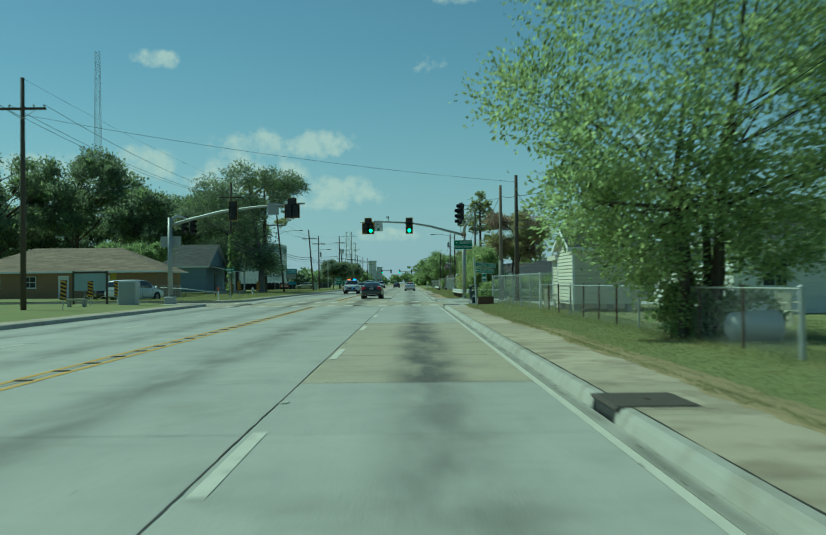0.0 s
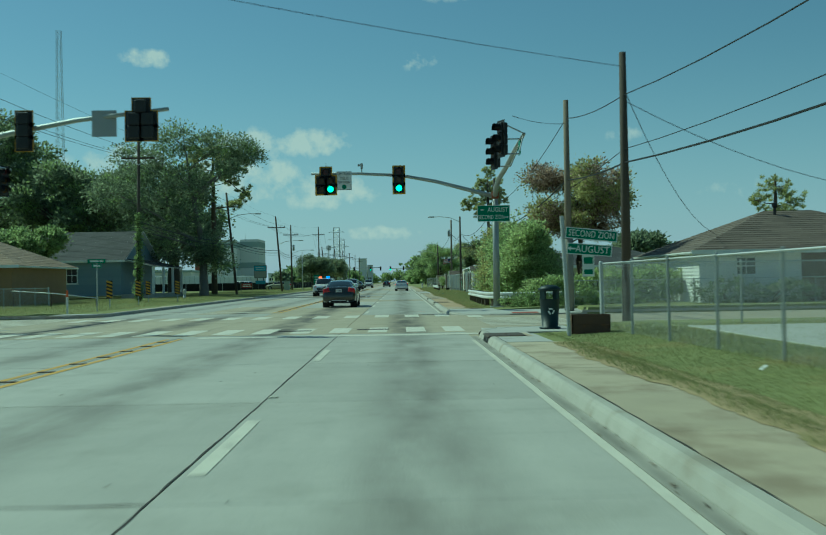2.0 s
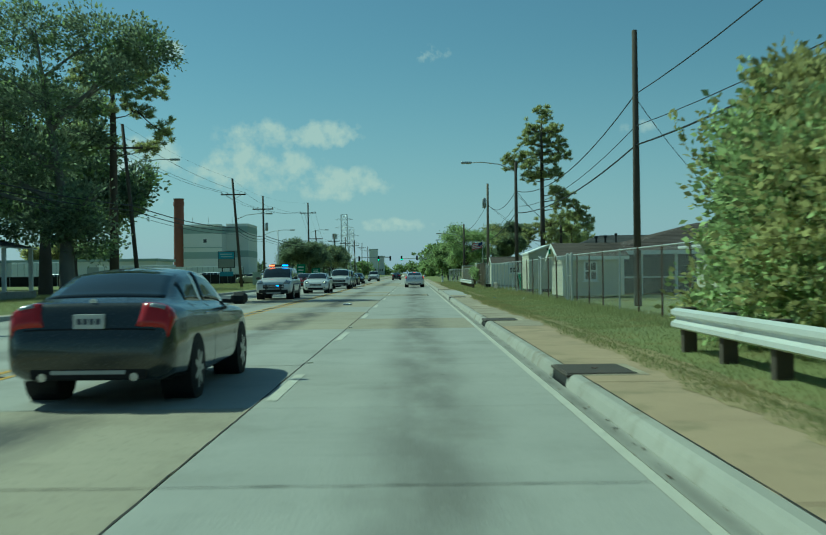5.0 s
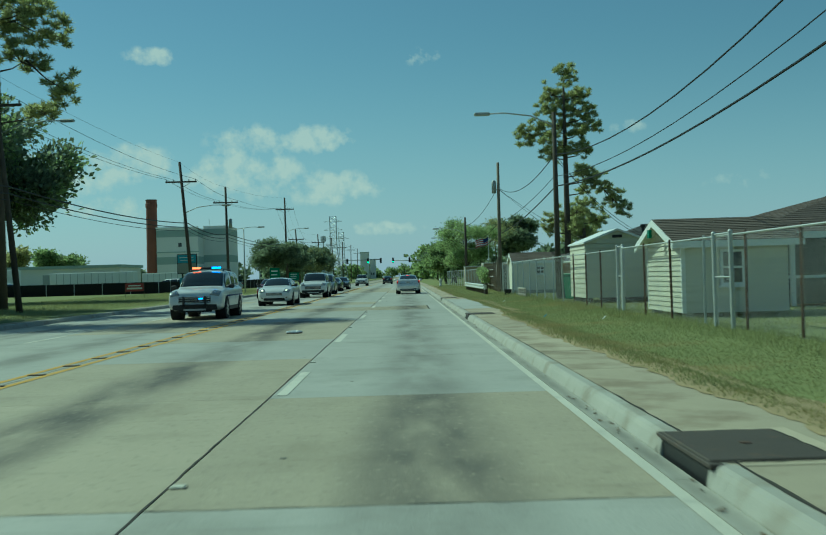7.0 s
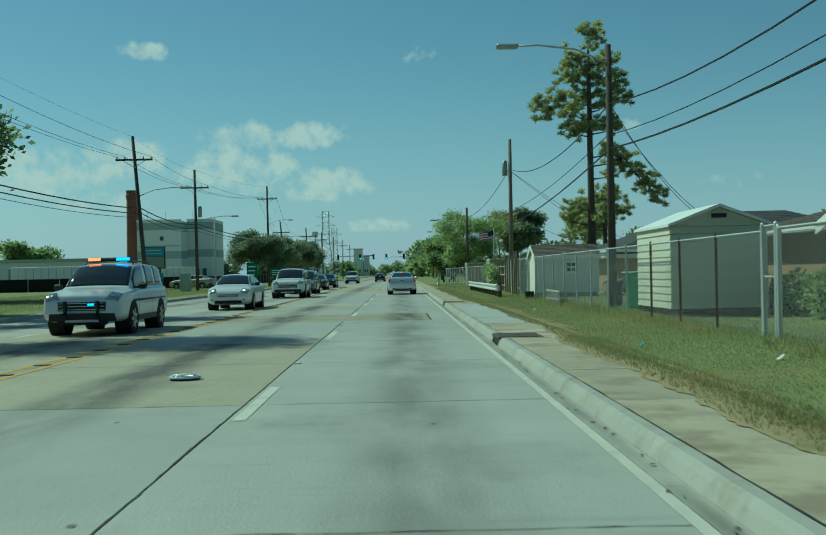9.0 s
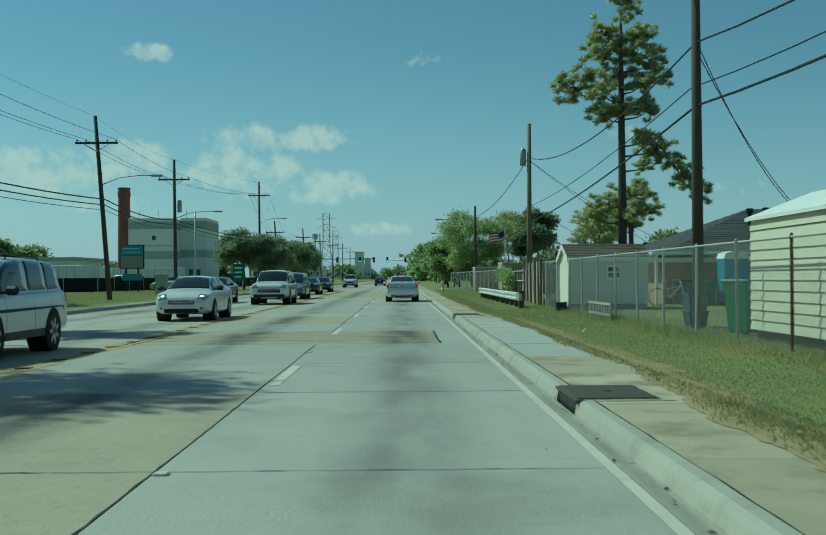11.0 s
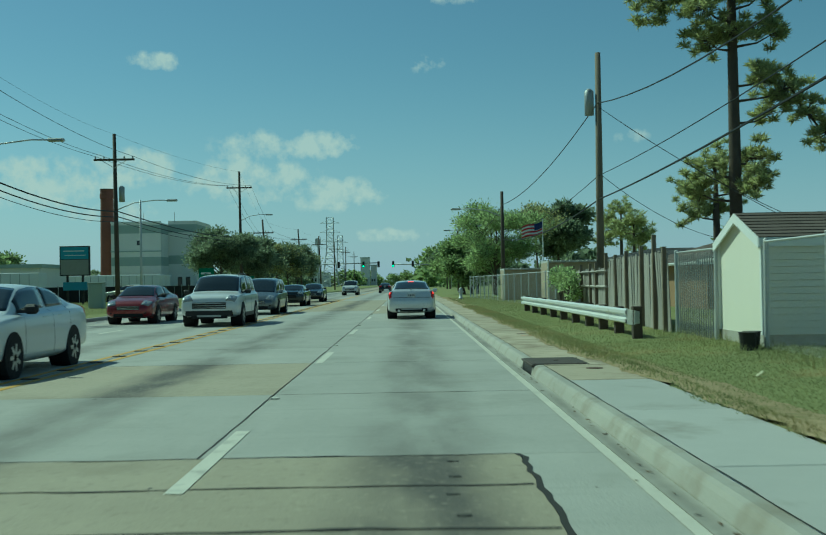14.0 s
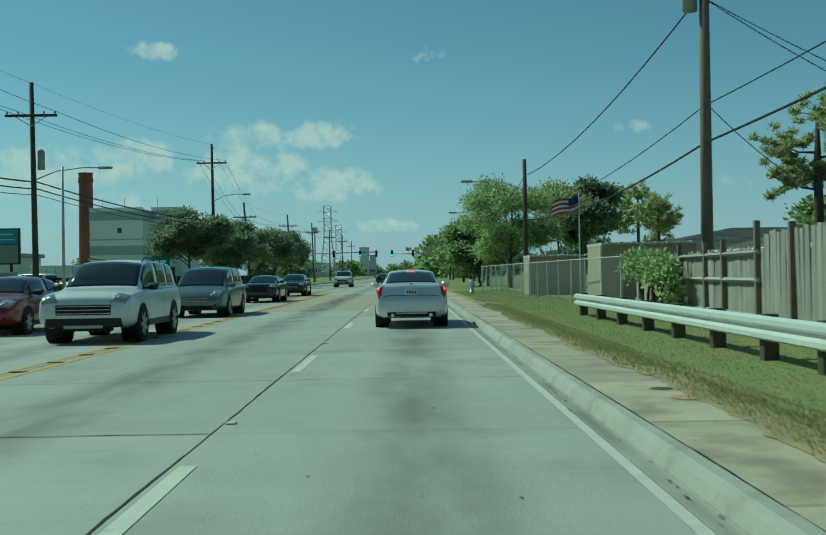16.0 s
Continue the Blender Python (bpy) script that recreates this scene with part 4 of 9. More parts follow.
def utility_pole(x, y, h, lean=0.0, arm=0.0, mat=None, lamp=None, can=None, label="dark wooden utility pole", armz=0.75, r=0.15):
    """lean: metres by which the top stands off to the side; arm: length of the crossarm; lamp: (reach, height); can: transformer height."""
    t = thing("utility_pole", pose(x, y, 0.12), label, "utility pole", "utility poles")
    bm = bmesh.new()
    tube(bm, [(0, 0, -0.2), (lean * 0.5, 0, h * 0.5), (lean, 0, h)], [r, r * 0.85, r * 0.66], 10)
    part("post", bm, mat or M_POLE, t, smooth=True)
    if arm:
        z = h - armz
        xx = lean * z / h
        quick("crossarm", [(xx - arm / 2, xx + arm / 2, -0.2, -0.09, z - 0.06, z + 0.06)], M_POLE, t, bev=0.01)
        for u in (-0.46, -0.25, 0.25, 0.46):
            bm = bmesh.new()
            tube(bm, [(xx + u * arm, -0.14, z + 0.06), (xx + u * arm, -0.14, z + 0.13), (xx + u * arm, -0.14, z + 0.2)], [0.025, 0.05, 0.03], 8)
            part("insulator", bm, M_MAST, t)
        bm = bmesh.new()
        for s in (-1, 1):
            tube(bm, [(xx + s * arm * 0.3, -0.16, z - 0.05), (xx - 0.0, -0.16, z - 0.5)], 0.018, 5)
        part("brace", bm, M_GALV, t)
    if lamp:
        reach, lz = lamp
        s = 1 if reach > 0 else -1
        bm = bmesh.new()
        xx = lean * lz / h
        tube(bm, [(xx, 0, lz - 0.55), (xx + reach * 0.35, 0, lz - 0.12), (xx + reach * 0.75, 0, lz + 0.02), (xx + reach, 0, lz)], 0.03, 8)
        part("lamp_arm", bm, M_GALV, t, smooth=True)
        bm = bmesh.new()
        box(bm, xx + reach - 0.1, xx + reach + 0.55 * s, -0.13, 0.13, lz - 0.07, lz + 0.06, bev=0.04) if s > 0 else box(bm, xx + reach - 0.55, xx + reach + 0.1, -0.13, 0.13, lz - 0.07, lz + 0.06, bev=0.04)
        part("lamp_head", bm, M_MAST, t, "grey street lamp head")
    if can:
        cz, cx = can
        bm = bmesh.new()
        tube(bm, [(cx, 0, cz - 0.45), (cx, 0, cz + 0.4), (cx, 0, cz + 0.5)], [0.165, 0.165, 0.07], 14)
        part("transformer", bm, M_MAST, t, "pale grey transformer can", smooth=True)
    return t


POLE_L = [(-18.85, 73.9, 11.5, 0.0), (-18.6, 132.5, 11.9, 0.15), (-17.3, 169.6, 11.0, -1.0), (-16.2, 203.0, 10.5, -0.8), (-17.0, 224.2, 10.4, -0.1), (-15.4, 260.6, 12.0, -0.1),
          (-16.0, 284.0, 8.9, -0.6), (-15.5, 318, 9.5, -0.5), (-15.5, 352, 10, -0.3), (-15.8, 392, 10.5, 0.0), (-16, 436, 11, 0.1), (-16, 480, 11, 0)]
LAMPS_L = {169.6: (2.9, 8.7), 203.0: (3.0, 7.1), 224.2: (3.1, 6.4), 260.6: (2.5, 7.9), 318: (2.5, 7.0)}
for x, y, h, lean in POLE_L:
    utility_pole(x, y, h, lean, 2.4, lamp=LAMPS_L.get(y), can=(6.8, 0.31) if y == 224.2 else None, armz=1.55,
                 label="dark leaning wooden utility pole with crossarm" if abs(lean) > 0.4 else "dark wooden utility pole with crossarm")
POLE_R = [(6.80, 87.9, 7.9, 0.0), (6.70, 97.9, 8.2, 0.0), (7.25, 135.4, 8.8, 0.0), (6.35, 164.8, 7.75, 0.0), (7.1, 199.4, 9.4, 0.05), (6.4, 230.2, 7.1, 0.0), (6.8, 262, 7.2, 0), (6.8, 300, 8, 0), (7, 345, 8, 0)]
for x, y, h, lean in POLE_R:
    pale = y in (97.9, 199.4)
    slim = y in (164.8, 135.4)
    utility_pole(x, y, h, lean, 0, M_POLE_PALE if pale else M_POLE, lamp={164.8: (-2.7, 7.75), 230.2: (-2.8, 6.0), 262: (-2.6, 6.2)}.get(y), can=(7.6, -0.29) if y == 199.4 else None,
                 r=0.125 if slim else 0.15, label="pale weathered wooden utility pole" if pale else "dark wooden utility pole")
# steel sleeve on the pole at the corner
bm = bmesh.new()
tube(bm, [(6.70, 97.9, 0.1), (6.70, 97.9, 2.9)], [0.19, 0.175], 14)
tagged(part("pole_sleeve", bm, material("dull_grey_sleeve", (0.25, 0.24, 0.20), 0.85, vary=0.2, scale=8), None, smooth=True), "grey steel sleeve round a wooden pole", "pole sleeve")
for x, y, h in ((-15.2, 222.6, 6.3),):
    t = thing("lamp_post", pose(x, y, 0.12), "slim pale steel lamp post", "lamp post")
    bm = bmesh.new()
    tube(bm, [(0, 0, 0), (0, 0, h)], [0.08, 0.05], 10)
    part("post", bm, M_GALV, t, smooth=True)


def wire(name, pts_list, r, label):
    t = thing(name, Matrix(), label, "overhead wire", "overhead wires") if len(pts_list) > 1 else None
    for a, b, d in pts_list:
        bm = bmesh.new()
        tube(bm, sag(a, b, d), r, 5, cap=False)
        if t is None:
            return tagged(part(name, bm, M_CABLE), label, "overhead wire", "overhead wires")
        part("span", bm, M_CABLE, t)
    return t


tops = [(x + lean * (h - 1.55) / h, y - 0.14, h - 1.35 + 0.12) for x, y, h, lean in POLE_L]
for u in (-1.1, -0.6, 1.1):
    wire("power_line", [((a[0] + u, a[1], a[2]), (b[0] + u, b[1], b[2]), 0.012 * abs(b[1] - a[1])) for a, b in zip(tops, tops[1:])], 0.012, "thin black power line along the road")
wire("power_line", [((x + l, y, h + 0.1), (x2 + l2, y2, h2 + 0.1), 0.3) for (x, y, h, l), (x2, y2, h2, l2) in zip(POLE_L, POLE_L[1:])], 0.006, "thin black power line along the road")
low = [(x + lean * 5.7 / h, y, 5.9) for x, y, h, lean in POLE_L]
for k, (dz, r) in enumerate(((0.0, 0.035), (-0.32, 0.03), (-0.6, 0.016))):
    wire("phone_cable", [((a[0] + 0.15, a[1], a[2] + dz), (b[0] + 0.15, b[1], b[2] + dz), 0.35) for a, b in zip(low[1:6], low[2:7])], r, "thick black telephone cable between poles")
P2, P1, P3, P4, P5, P6 = [Vector((x, y, h)) for x, y, h, l in POLE_R[:6]]
P7 = Vector((6.8, 262, 7.2))
PV = Vector((7.3, 40, 8.6))


def on(p, z, dx=0.0):
    return (p.x + dx, p.y, z)


RUNS = [
    ("power_line", 0.016, "black overhead line along the houses", [(on(PV, 6.9), on(P2, 6.75), 1.1), (on(P2, 6.75), on(P1, 7.6), 0.15), (on(P1, 7.6), on(P3, 6.9), 0.6)]),
    ("power_line", 0.012, "black overhead line along the houses", [(on(PV, 5.2), on(P2, 5.15), 0.75), (on(P2, 5.15), on(P3, 5.9), 0.6)]),
    ("phone_cable", 0.026, "thick black telephone cable along the houses", [(on(PV, 4.6), on(P2, 4.75), 0.75), (on(P2, 4.75), on(P1, 5.2), 0.1), (on(P1, 5.2), on(P3, 5.3), 0.5)]),
    ("power_line", 0.02, "twisted black overhead cable along the houses", [(on(P3, 6.9), on(P4, 6.15), 1.0), (on(P4, 6.15), on(P5, 7.7), 0.85), (on(P5, 7.7), on(P6, 6.35), 0.6), (on(P6, 6.35), on(P7, 6.5), 0.6)]),
    ("power_line", 0.013, "black overhead line along the houses", [(on(P3, 5.9), on(P4, 5.25), 0.68), (on(P4, 5.3), on(P5, 5.1), 0.3), (on(P5, 5.1), on(P6, 4.6), 0.5), (on(P6, 4.6), on(P7, 4.8), 0.5)]),
    ("phone_cable", 0.026, "thick black telephone cable along the houses", [(on(P3, 5.3), on(P4, 4.85), 0.55), (on(P4, 4.85), on(P5, 4.25), 0.25), (on(P5, 4.25), on(P6, 4.1), 0.5)]),
]
for nm, r, lb, spans in RUNS:
    wire(nm, spans, r, lb)
DROPS = [(on(P4, 6.2), (11.5, 172.5, 3.0), 0.5), (on(P4, 6.0), (15, 178, 2.6), 0.9), (on(P5, 7.6), (12.5, 193, 2.6), 0.2), (on(P5, 7.6), (13.5, 197, 3.2), 0.25), (on(P5, 5.2), (14.5, 207, 2.9), 0.5),
         (on(P2, 7.0), (14.0, 103, 3.2), 0.8), (on(P2, 6.6), (22, 98, 4.4), 0.8), (on(P3, 6.8), (13, 142, 3.0), 0.4)]
for d in DROPS:
    wire("service_drop", [d], 0.011, "thin black service wire to a house")
wire("span_wire", [(on(P2, 7.6), (-18.85, 73.9, 9.8), 0.35)], 0.009, "thin wire across the road")
wire("span_wire", [(on(P1, 7.4), (4.0, 92.5, 6.9), 0.1)], 0.009, "thin wire from a pole to the signal arm")

# ---- corner furniture ----
post = thing("street_name_post", pose(3.70, 79.3, 0.14), "steel post with two green street name signs", "street sign")
bm = bmesh.new()
tube(bm, [(0, 0, -0.1), (-0.12, 0, 2.55)], 0.045, 8)
part("post", bm, M_GALV, post)
name_sign(post, pose(0.50, -0.06, 2.14, 0, 6, 2), 1.12, 0.24, [("SECOND ZION", 0.0, 0, 0.20, 0, 0, 0.70)])
name_sign(post, pose(0.45, -0.06, 1.82, 0, 5, -3), 0.95, 0.24, [("AUGUST", 0.06, 0, 0.21, -1, -0.38, 0.85)])
quick("small_plate", [(0.30, 0.55, -0.03, -0.02, 1.25, 1.72)], M_SIGNWHITE, post, "small white and green plate")
quick("plate_band", [(0.33, 0.52, -0.036, -0.031, 1.52, 1.66), (0.33, 0.52, -0.036, -0.031, 1.30, 1.40)], M_SIGNGREEN, post)


def litter_bin(x, y):
    t = thing("litter_bin", pose(x, y, 0.145) @ Matrix.Scale(0.78, 4), "dark green plastic street litter bin with domed top", "litter bin")
    M_BIN = material("dark_green_bin_plastic", (0.012, 0.028, 0.030), 0.5)
    bm = bmesh.new()
    tube(bm, [(0, 0, 0.0), (0, 0, 0.06), (0, 0, 0.07), (0, 0, 0.9), (0, 0, 0.92)], [0.33, 0.33, 0.25, 0.31, 0.33], 16)
    part("body", bm, M_BIN, t, smooth=True)
    for a in range(4):
        bm = bmesh.new()
        box(bm, 0.24, 0.33, -0.06, 0.06, 0.92, 1.2, m=pose(0, 0, 0, 0, 0, 45 + 90 * a))
        part("pillar", bm, M_BIN, t)
    bm = bmesh.new()
    tube(bm, [(0, 0, 1.18), (0, 0, 1.25), (0, 0, 1.33), (0, 0, 1.36)], [0.34, 0.35, 0.24, 0.05], 16)
    part("hood", bm, M_BIN, t, smooth=True)
    bm = bmesh.new()
    for a in range(3):
        m = pose(0.0, -0.292, 0.55, 0, 0, 0) @ pose(0, 0, 0, 0, 120 * a, 0)
        box(bm, -0.075, 0.05, -0.004, 0.0, 0.05, 0.09, m=m)
    part("emblem", bm, M_SIGNWHITE, t, "white three-arrow recycling emblem")


litter_bin(3.72, 82.35)
t = thing("wooden_planter", pose(4.25, 80.0, 0.14), "low brown wooden box beside the sign post", "planter")
quick("plank", [(-0.42, 0.42, -0.25, -0.22, 0.0, 0.2)], M_RUST, t)
quick("plank", [(-0.42, 0.42, -0.25, -0.22, 0.21, 0.42)], M_RUST, t)
quick("side", [(-0.42, -0.39, -0.25, 0.25, 0, 0.42)], M_RUST, t)
quick("side", [(0.39, 0.42, -0.25, 0.25, 0, 0.42)], M_RUST, t)
quick("back", [(-0.39, 0.39, 0.22, 0.25, 0, 0.42)], M_RUST, t)

# striped marker boards and other small things across the road
def marker_board(x, y, tilt=0.0):
    t = thing("marker_board", pose(x, y, 0.15, 0, tilt, 0), "black and yellow striped hazard marker on a post", "marker", "striped markers")
    bm = bmesh.new()
    tube(bm, [(0, 0, -0.1), (0, 0, 1.5)], 0.03, 6)
    part("post", bm, M_GALV, t)
    quick("board", [(-0.16, 0.16, -0.05, -0.035, 0.55, 1.5)], M_INK, t)
    bm = bmesh.new()
    for i in range(5):
        z = 0.56 + 0.19 * i
        f = [bm.verts.new(p) for p in ((-0.155, -0.053, z + 0.10), (0.155, -0.053, z), (0.155, -0.053, z + 0.09), (-0.155, -0.053, z + 0.19))]
        bm.faces.new(f)
    part("stripes", bm, M_SIGBOX, t, "yellow stripes")


for x, y in ((-16.8, 73.5), (-18.6, 84.0), (-17.6, 86.0), (-15.2, 112.6), (-15.9, 121.5), (-17.2, 129.5), (-15.4, 130.5)):
    marker_board(x, y, 3 if y < 80 else 0)


def hydrant(x, y):
    t = thing("fire_hydrant", pose(x, y, 0.18), "grey fire hydrant in the grass", "hydrant")
    bm = bmesh.new()
    tube(bm, [(0, 0, 0), (0, 0, 0.08), (0, 0, 0.1), (0, 0, 0.6), (0, 0, 0.72), (0, 0, 0.8)], [0.16, 0.16, 0.11, 0.11, 0.14, 0.04], 12)
    part("barrel", bm, M_GALV, t, smooth=True)
    bm = bmesh.new()
    tube(bm, [(-0.2, 0, 0.5), (0.2, 0, 0.5)], 0.06, 10)
    tube(bm, [(0, -0.2, 0.45), (0, 0, 0.45)], 0.075, 10)
    part("nozzle", bm, M_GALV, t)


hydrant(-18.6, 148.5)
hydrant(3.9, 236.0)
# signal cabinet, notice board, bench and marker post on the left corner
t = thing("signal_cabinet", pose(-16.9, 86.0, 0.15), "grey steel signal control cabinet", "cabinet")
quick("body", [(-0.55, 0.55, -0.4, 0.4, 0, 1.5)], M_GALV, t, bev=0.03)
quick("door", [(-0.48, 0.48, -0.415, -0.4, 0.1, 1.4)], M_MAST, t)
t = thing("notice_board", pose(-20.0, 88.6, 0.15), "dark framed notice board on two posts", "notice board")
for x in (-1.05, 1.05):
    quick("post", [(x - 0.06, x + 0.06, -0.06, 0.06, 0, 2.15)], M_POLE, t)
quick("panel", [(-0.99, 0.99, -0.03, 0.03, 0.9, 2.0)], material("pale_notice_panel", (0.34, 0.42, 0.44), 0.35, vary=0.3, scale=8), t, "pale blue-grey glazed panel")
quick("top_rail", [(-1.1, 1.1, -0.07, 0.07, 2.0, 2.12)], M_POLE, t)
t = thing("bench", pose(-18.3, 80.5, 0.15), "grey concrete bench on the verge", "bench")
quick("seat", [(-0.6, 0.6, -0.2, 0.2, 0.4, 0.5)], M_KERB, t, bev=0.02)
for x in (-0.42, 0.42):
    quick("leg", [(x - 0.08, x + 0.08, -0.15, 0.15, 0, 0.4)], M_KERB, t)
t = thing("marker_post", pose(-14.7, 103.9, 0.15), "white and orange utility marker post", "marker post")
bm = bmesh.new()
tube(bm, [(0, 0, 0), (0, 0, 0.75)], 0.05, 8)
part("post", bm, M_SIGNWHITE, t)
bm = bmesh.new()
tube(bm, [(0, 0, 0.75), (0, 0, 1.05)], 0.055, 8)
part("cap", bm, material("orange_plastic", (0.6, 0.12, 0.03), 0.5), t, "orange cap")

# name sign on the far corner, a leaning pipe over low posts, a utility cabinet beside a pole
post2 = thing("street_name_post", pose(-14.4, 107.5, 0.14), "steel post with small green street name signs", "street sign")
bm = bmesh.new()
tube(bm, [(0, 0, -0.1), (0, 0, 2.5)], 0.03, 8)
part("post", bm, M_GALV, post2)
for z, a in ((2.42, 8), (2.2, 75)):
    sgn = quick("name_plate", [(-0.42, 0.42, -0.006, 0.006, -0.1, 0.1)], M_SIGNGREEN, post2, "green name plate with white bars")
    sgn.matrix_local = pose(0, -0.035, z, 0, 0, a)
    quick("lettering_bar", [(-0.3, 0.1, -0.010, -0.007, -0.04, 0.04)], M_SIGNWHITE, sgn)
    quick("lettering_bar", [(0.15, 0.3, -0.010, -0.007, -0.04, 0.04)], M_SIGNWHITE, sgn)
t = thing("fallen_rail", pose(0, 0, 0), "pale fence pipe sagging across low rusty posts", "rail")
tubes("pipe", [[(-22.85, 119.46, 1.16), (-20.2, 118.9, 0.98), (-17.47, 118.42, 0.66)]], 0.03, M_TRIM, t)
for x, y, h in ((-22.8, 119.5, 1.2), (-20.4, 118.98, 1.02), (-17.6, 118.45, 0.72)):
    tubes("post", [[(x, y + 0.05, 0.0), (x, y + 0.05, h)]], 0.035, M_RUST, t)
t = thing("utility_cabinet", pose(-17.6, 222.0, 0.15), "tall grey-green utility cabinet beside a pole", "cabinet")
quick("body", [(-0.42, 0.42, -0.3, 0.3, 0, 1.5)], M_BLDG_G, t, bev=0.03)
quick("door", [(-0.36, 0.36, -0.315, -0.3, 0.1, 1.4)], M_BLDG_G, t)
quick("cap", [(-0.46, 0.46, -0.34, 0.34, 1.5, 1.56)], M_BLDG_G, t, bev=0.02)
# small green plate hanging from the side arm
quick("arm_plate", [(0.1, 0.115, -8.9, -8.3, 5.6, 6.1)], M_SIGNGREEN, mast, "small green plate on the side arm")

# ---- guardrails ----
W_PROFILE = [(0.0, -0.155), (0.075, -0.12), (0.075, -0.06), (0.0, -0.02), (0.0, 0.02), (0.075, 0.06), (0.075, 0.12), (0.0, 0.155)]


def guardrail(path, zc, label):
    """W-beam rail along a path of (x, y), on dark block posts; the wave faces the road."""
    t = thing("guardrail", pose(*path[0], 0.14), label, "guardrail")
    o = Vector((*path[0], 0))
    bm = bmesh.new()
    prev = None
    for i, p in enumerate(path):
        a, b = Vector(path[max(i - 1, 0)]), Vector(path[min(i + 1, len(path) - 1)])
        d = (b - a).normalized()
        nrm = Vector((d.y, -d.x))
        ring = [bm.verts.new((p[0] - o.x + nrm.x * u, p[1] - o.y + nrm.y * u, zc + w)) for u, w in W_PROFILE + [(u - 0.008, w) for u, w in W_PROFILE[::-1]]]
        if prev:
            n = len(ring)
            for k in range(n):
                bm.faces.new((prev[k], prev[(k + 1) % n], ring[(k + 1) % n], ring[k]))
        prev = ring
    bmesh.ops.recalc_face_normals(bm, faces=bm.faces)
    part("beam", bm, M_RAIL, t)
    # posts
    dist = 0.0
    for a, b in zip(path, path[1:]):
        a, b = Vector(a), Vector(b)
        n = max(1, int((b - a).length / 1.9))
        for i in range(n):
            p = a.lerp(b, (i + 0.15) / n)
            bm = bmesh.new()
            d = (b - a).normalized()
            m = pose(p.x - o.x - d.y * 0.12, p.y - o.y + d.x * 0.12, 0, 0, 0, math.degrees(math.atan2(d.y, d.x)))
            box(bm, -0.09, 0.09, -0.1, 0.1, -0.1, zc + 0.17, bev=0.01, m=m)
            part("post", bm, M_POLE, t)
    return t


guardrail([(4.1, 118.0), (4.05, 112), (4.0, 106.2), (4.15, 104.6), (4.6, 103.2), (5.6, 102.3), (7.5, 102.0), (10.0, 101.9)], 0.5, "galvanised guardrail bent round the corner")
guardrail([(4.75, 203.5), (4.75, 196), (4.72, 189), (4.7, 183.2)], 0.46, "galvanised guardrail with dark wooden posts")
t = thing("rail_end_post", pose(4.75, 182.7, 0.14), "black wooden end post of a guardrail", "post")
quick("post", [(-0.09, 0.10, -0.09, 0.09, -0.1, 0.68)], M_POLE, t, bev=0.015)
bm = bmesh.new()
prev = None
for x, y, h in ((-0.085, 0.6, 0.155), (-0.10, 0.15, 0.155), (-0.105, -0.02, 0.15), (-0.06, -0.12, 0.14), (0.03, -0.14, 0.12)):
    cur = [bm.verts.new((x, y, 0.46 + k * h)) for k in (-1, -0.4, 0.4, 1)]
    if prev:
        for k in range(3):
            bm.faces.new((prev[k], prev[k + 1], cur[k + 1], cur[k]))
    prev = cur
bmesh.ops.solidify(bm, geom=bm.faces[:], thickness=0.008)
part("end_shoe", bm, M_RAIL, t, "bent galvanised rail end")


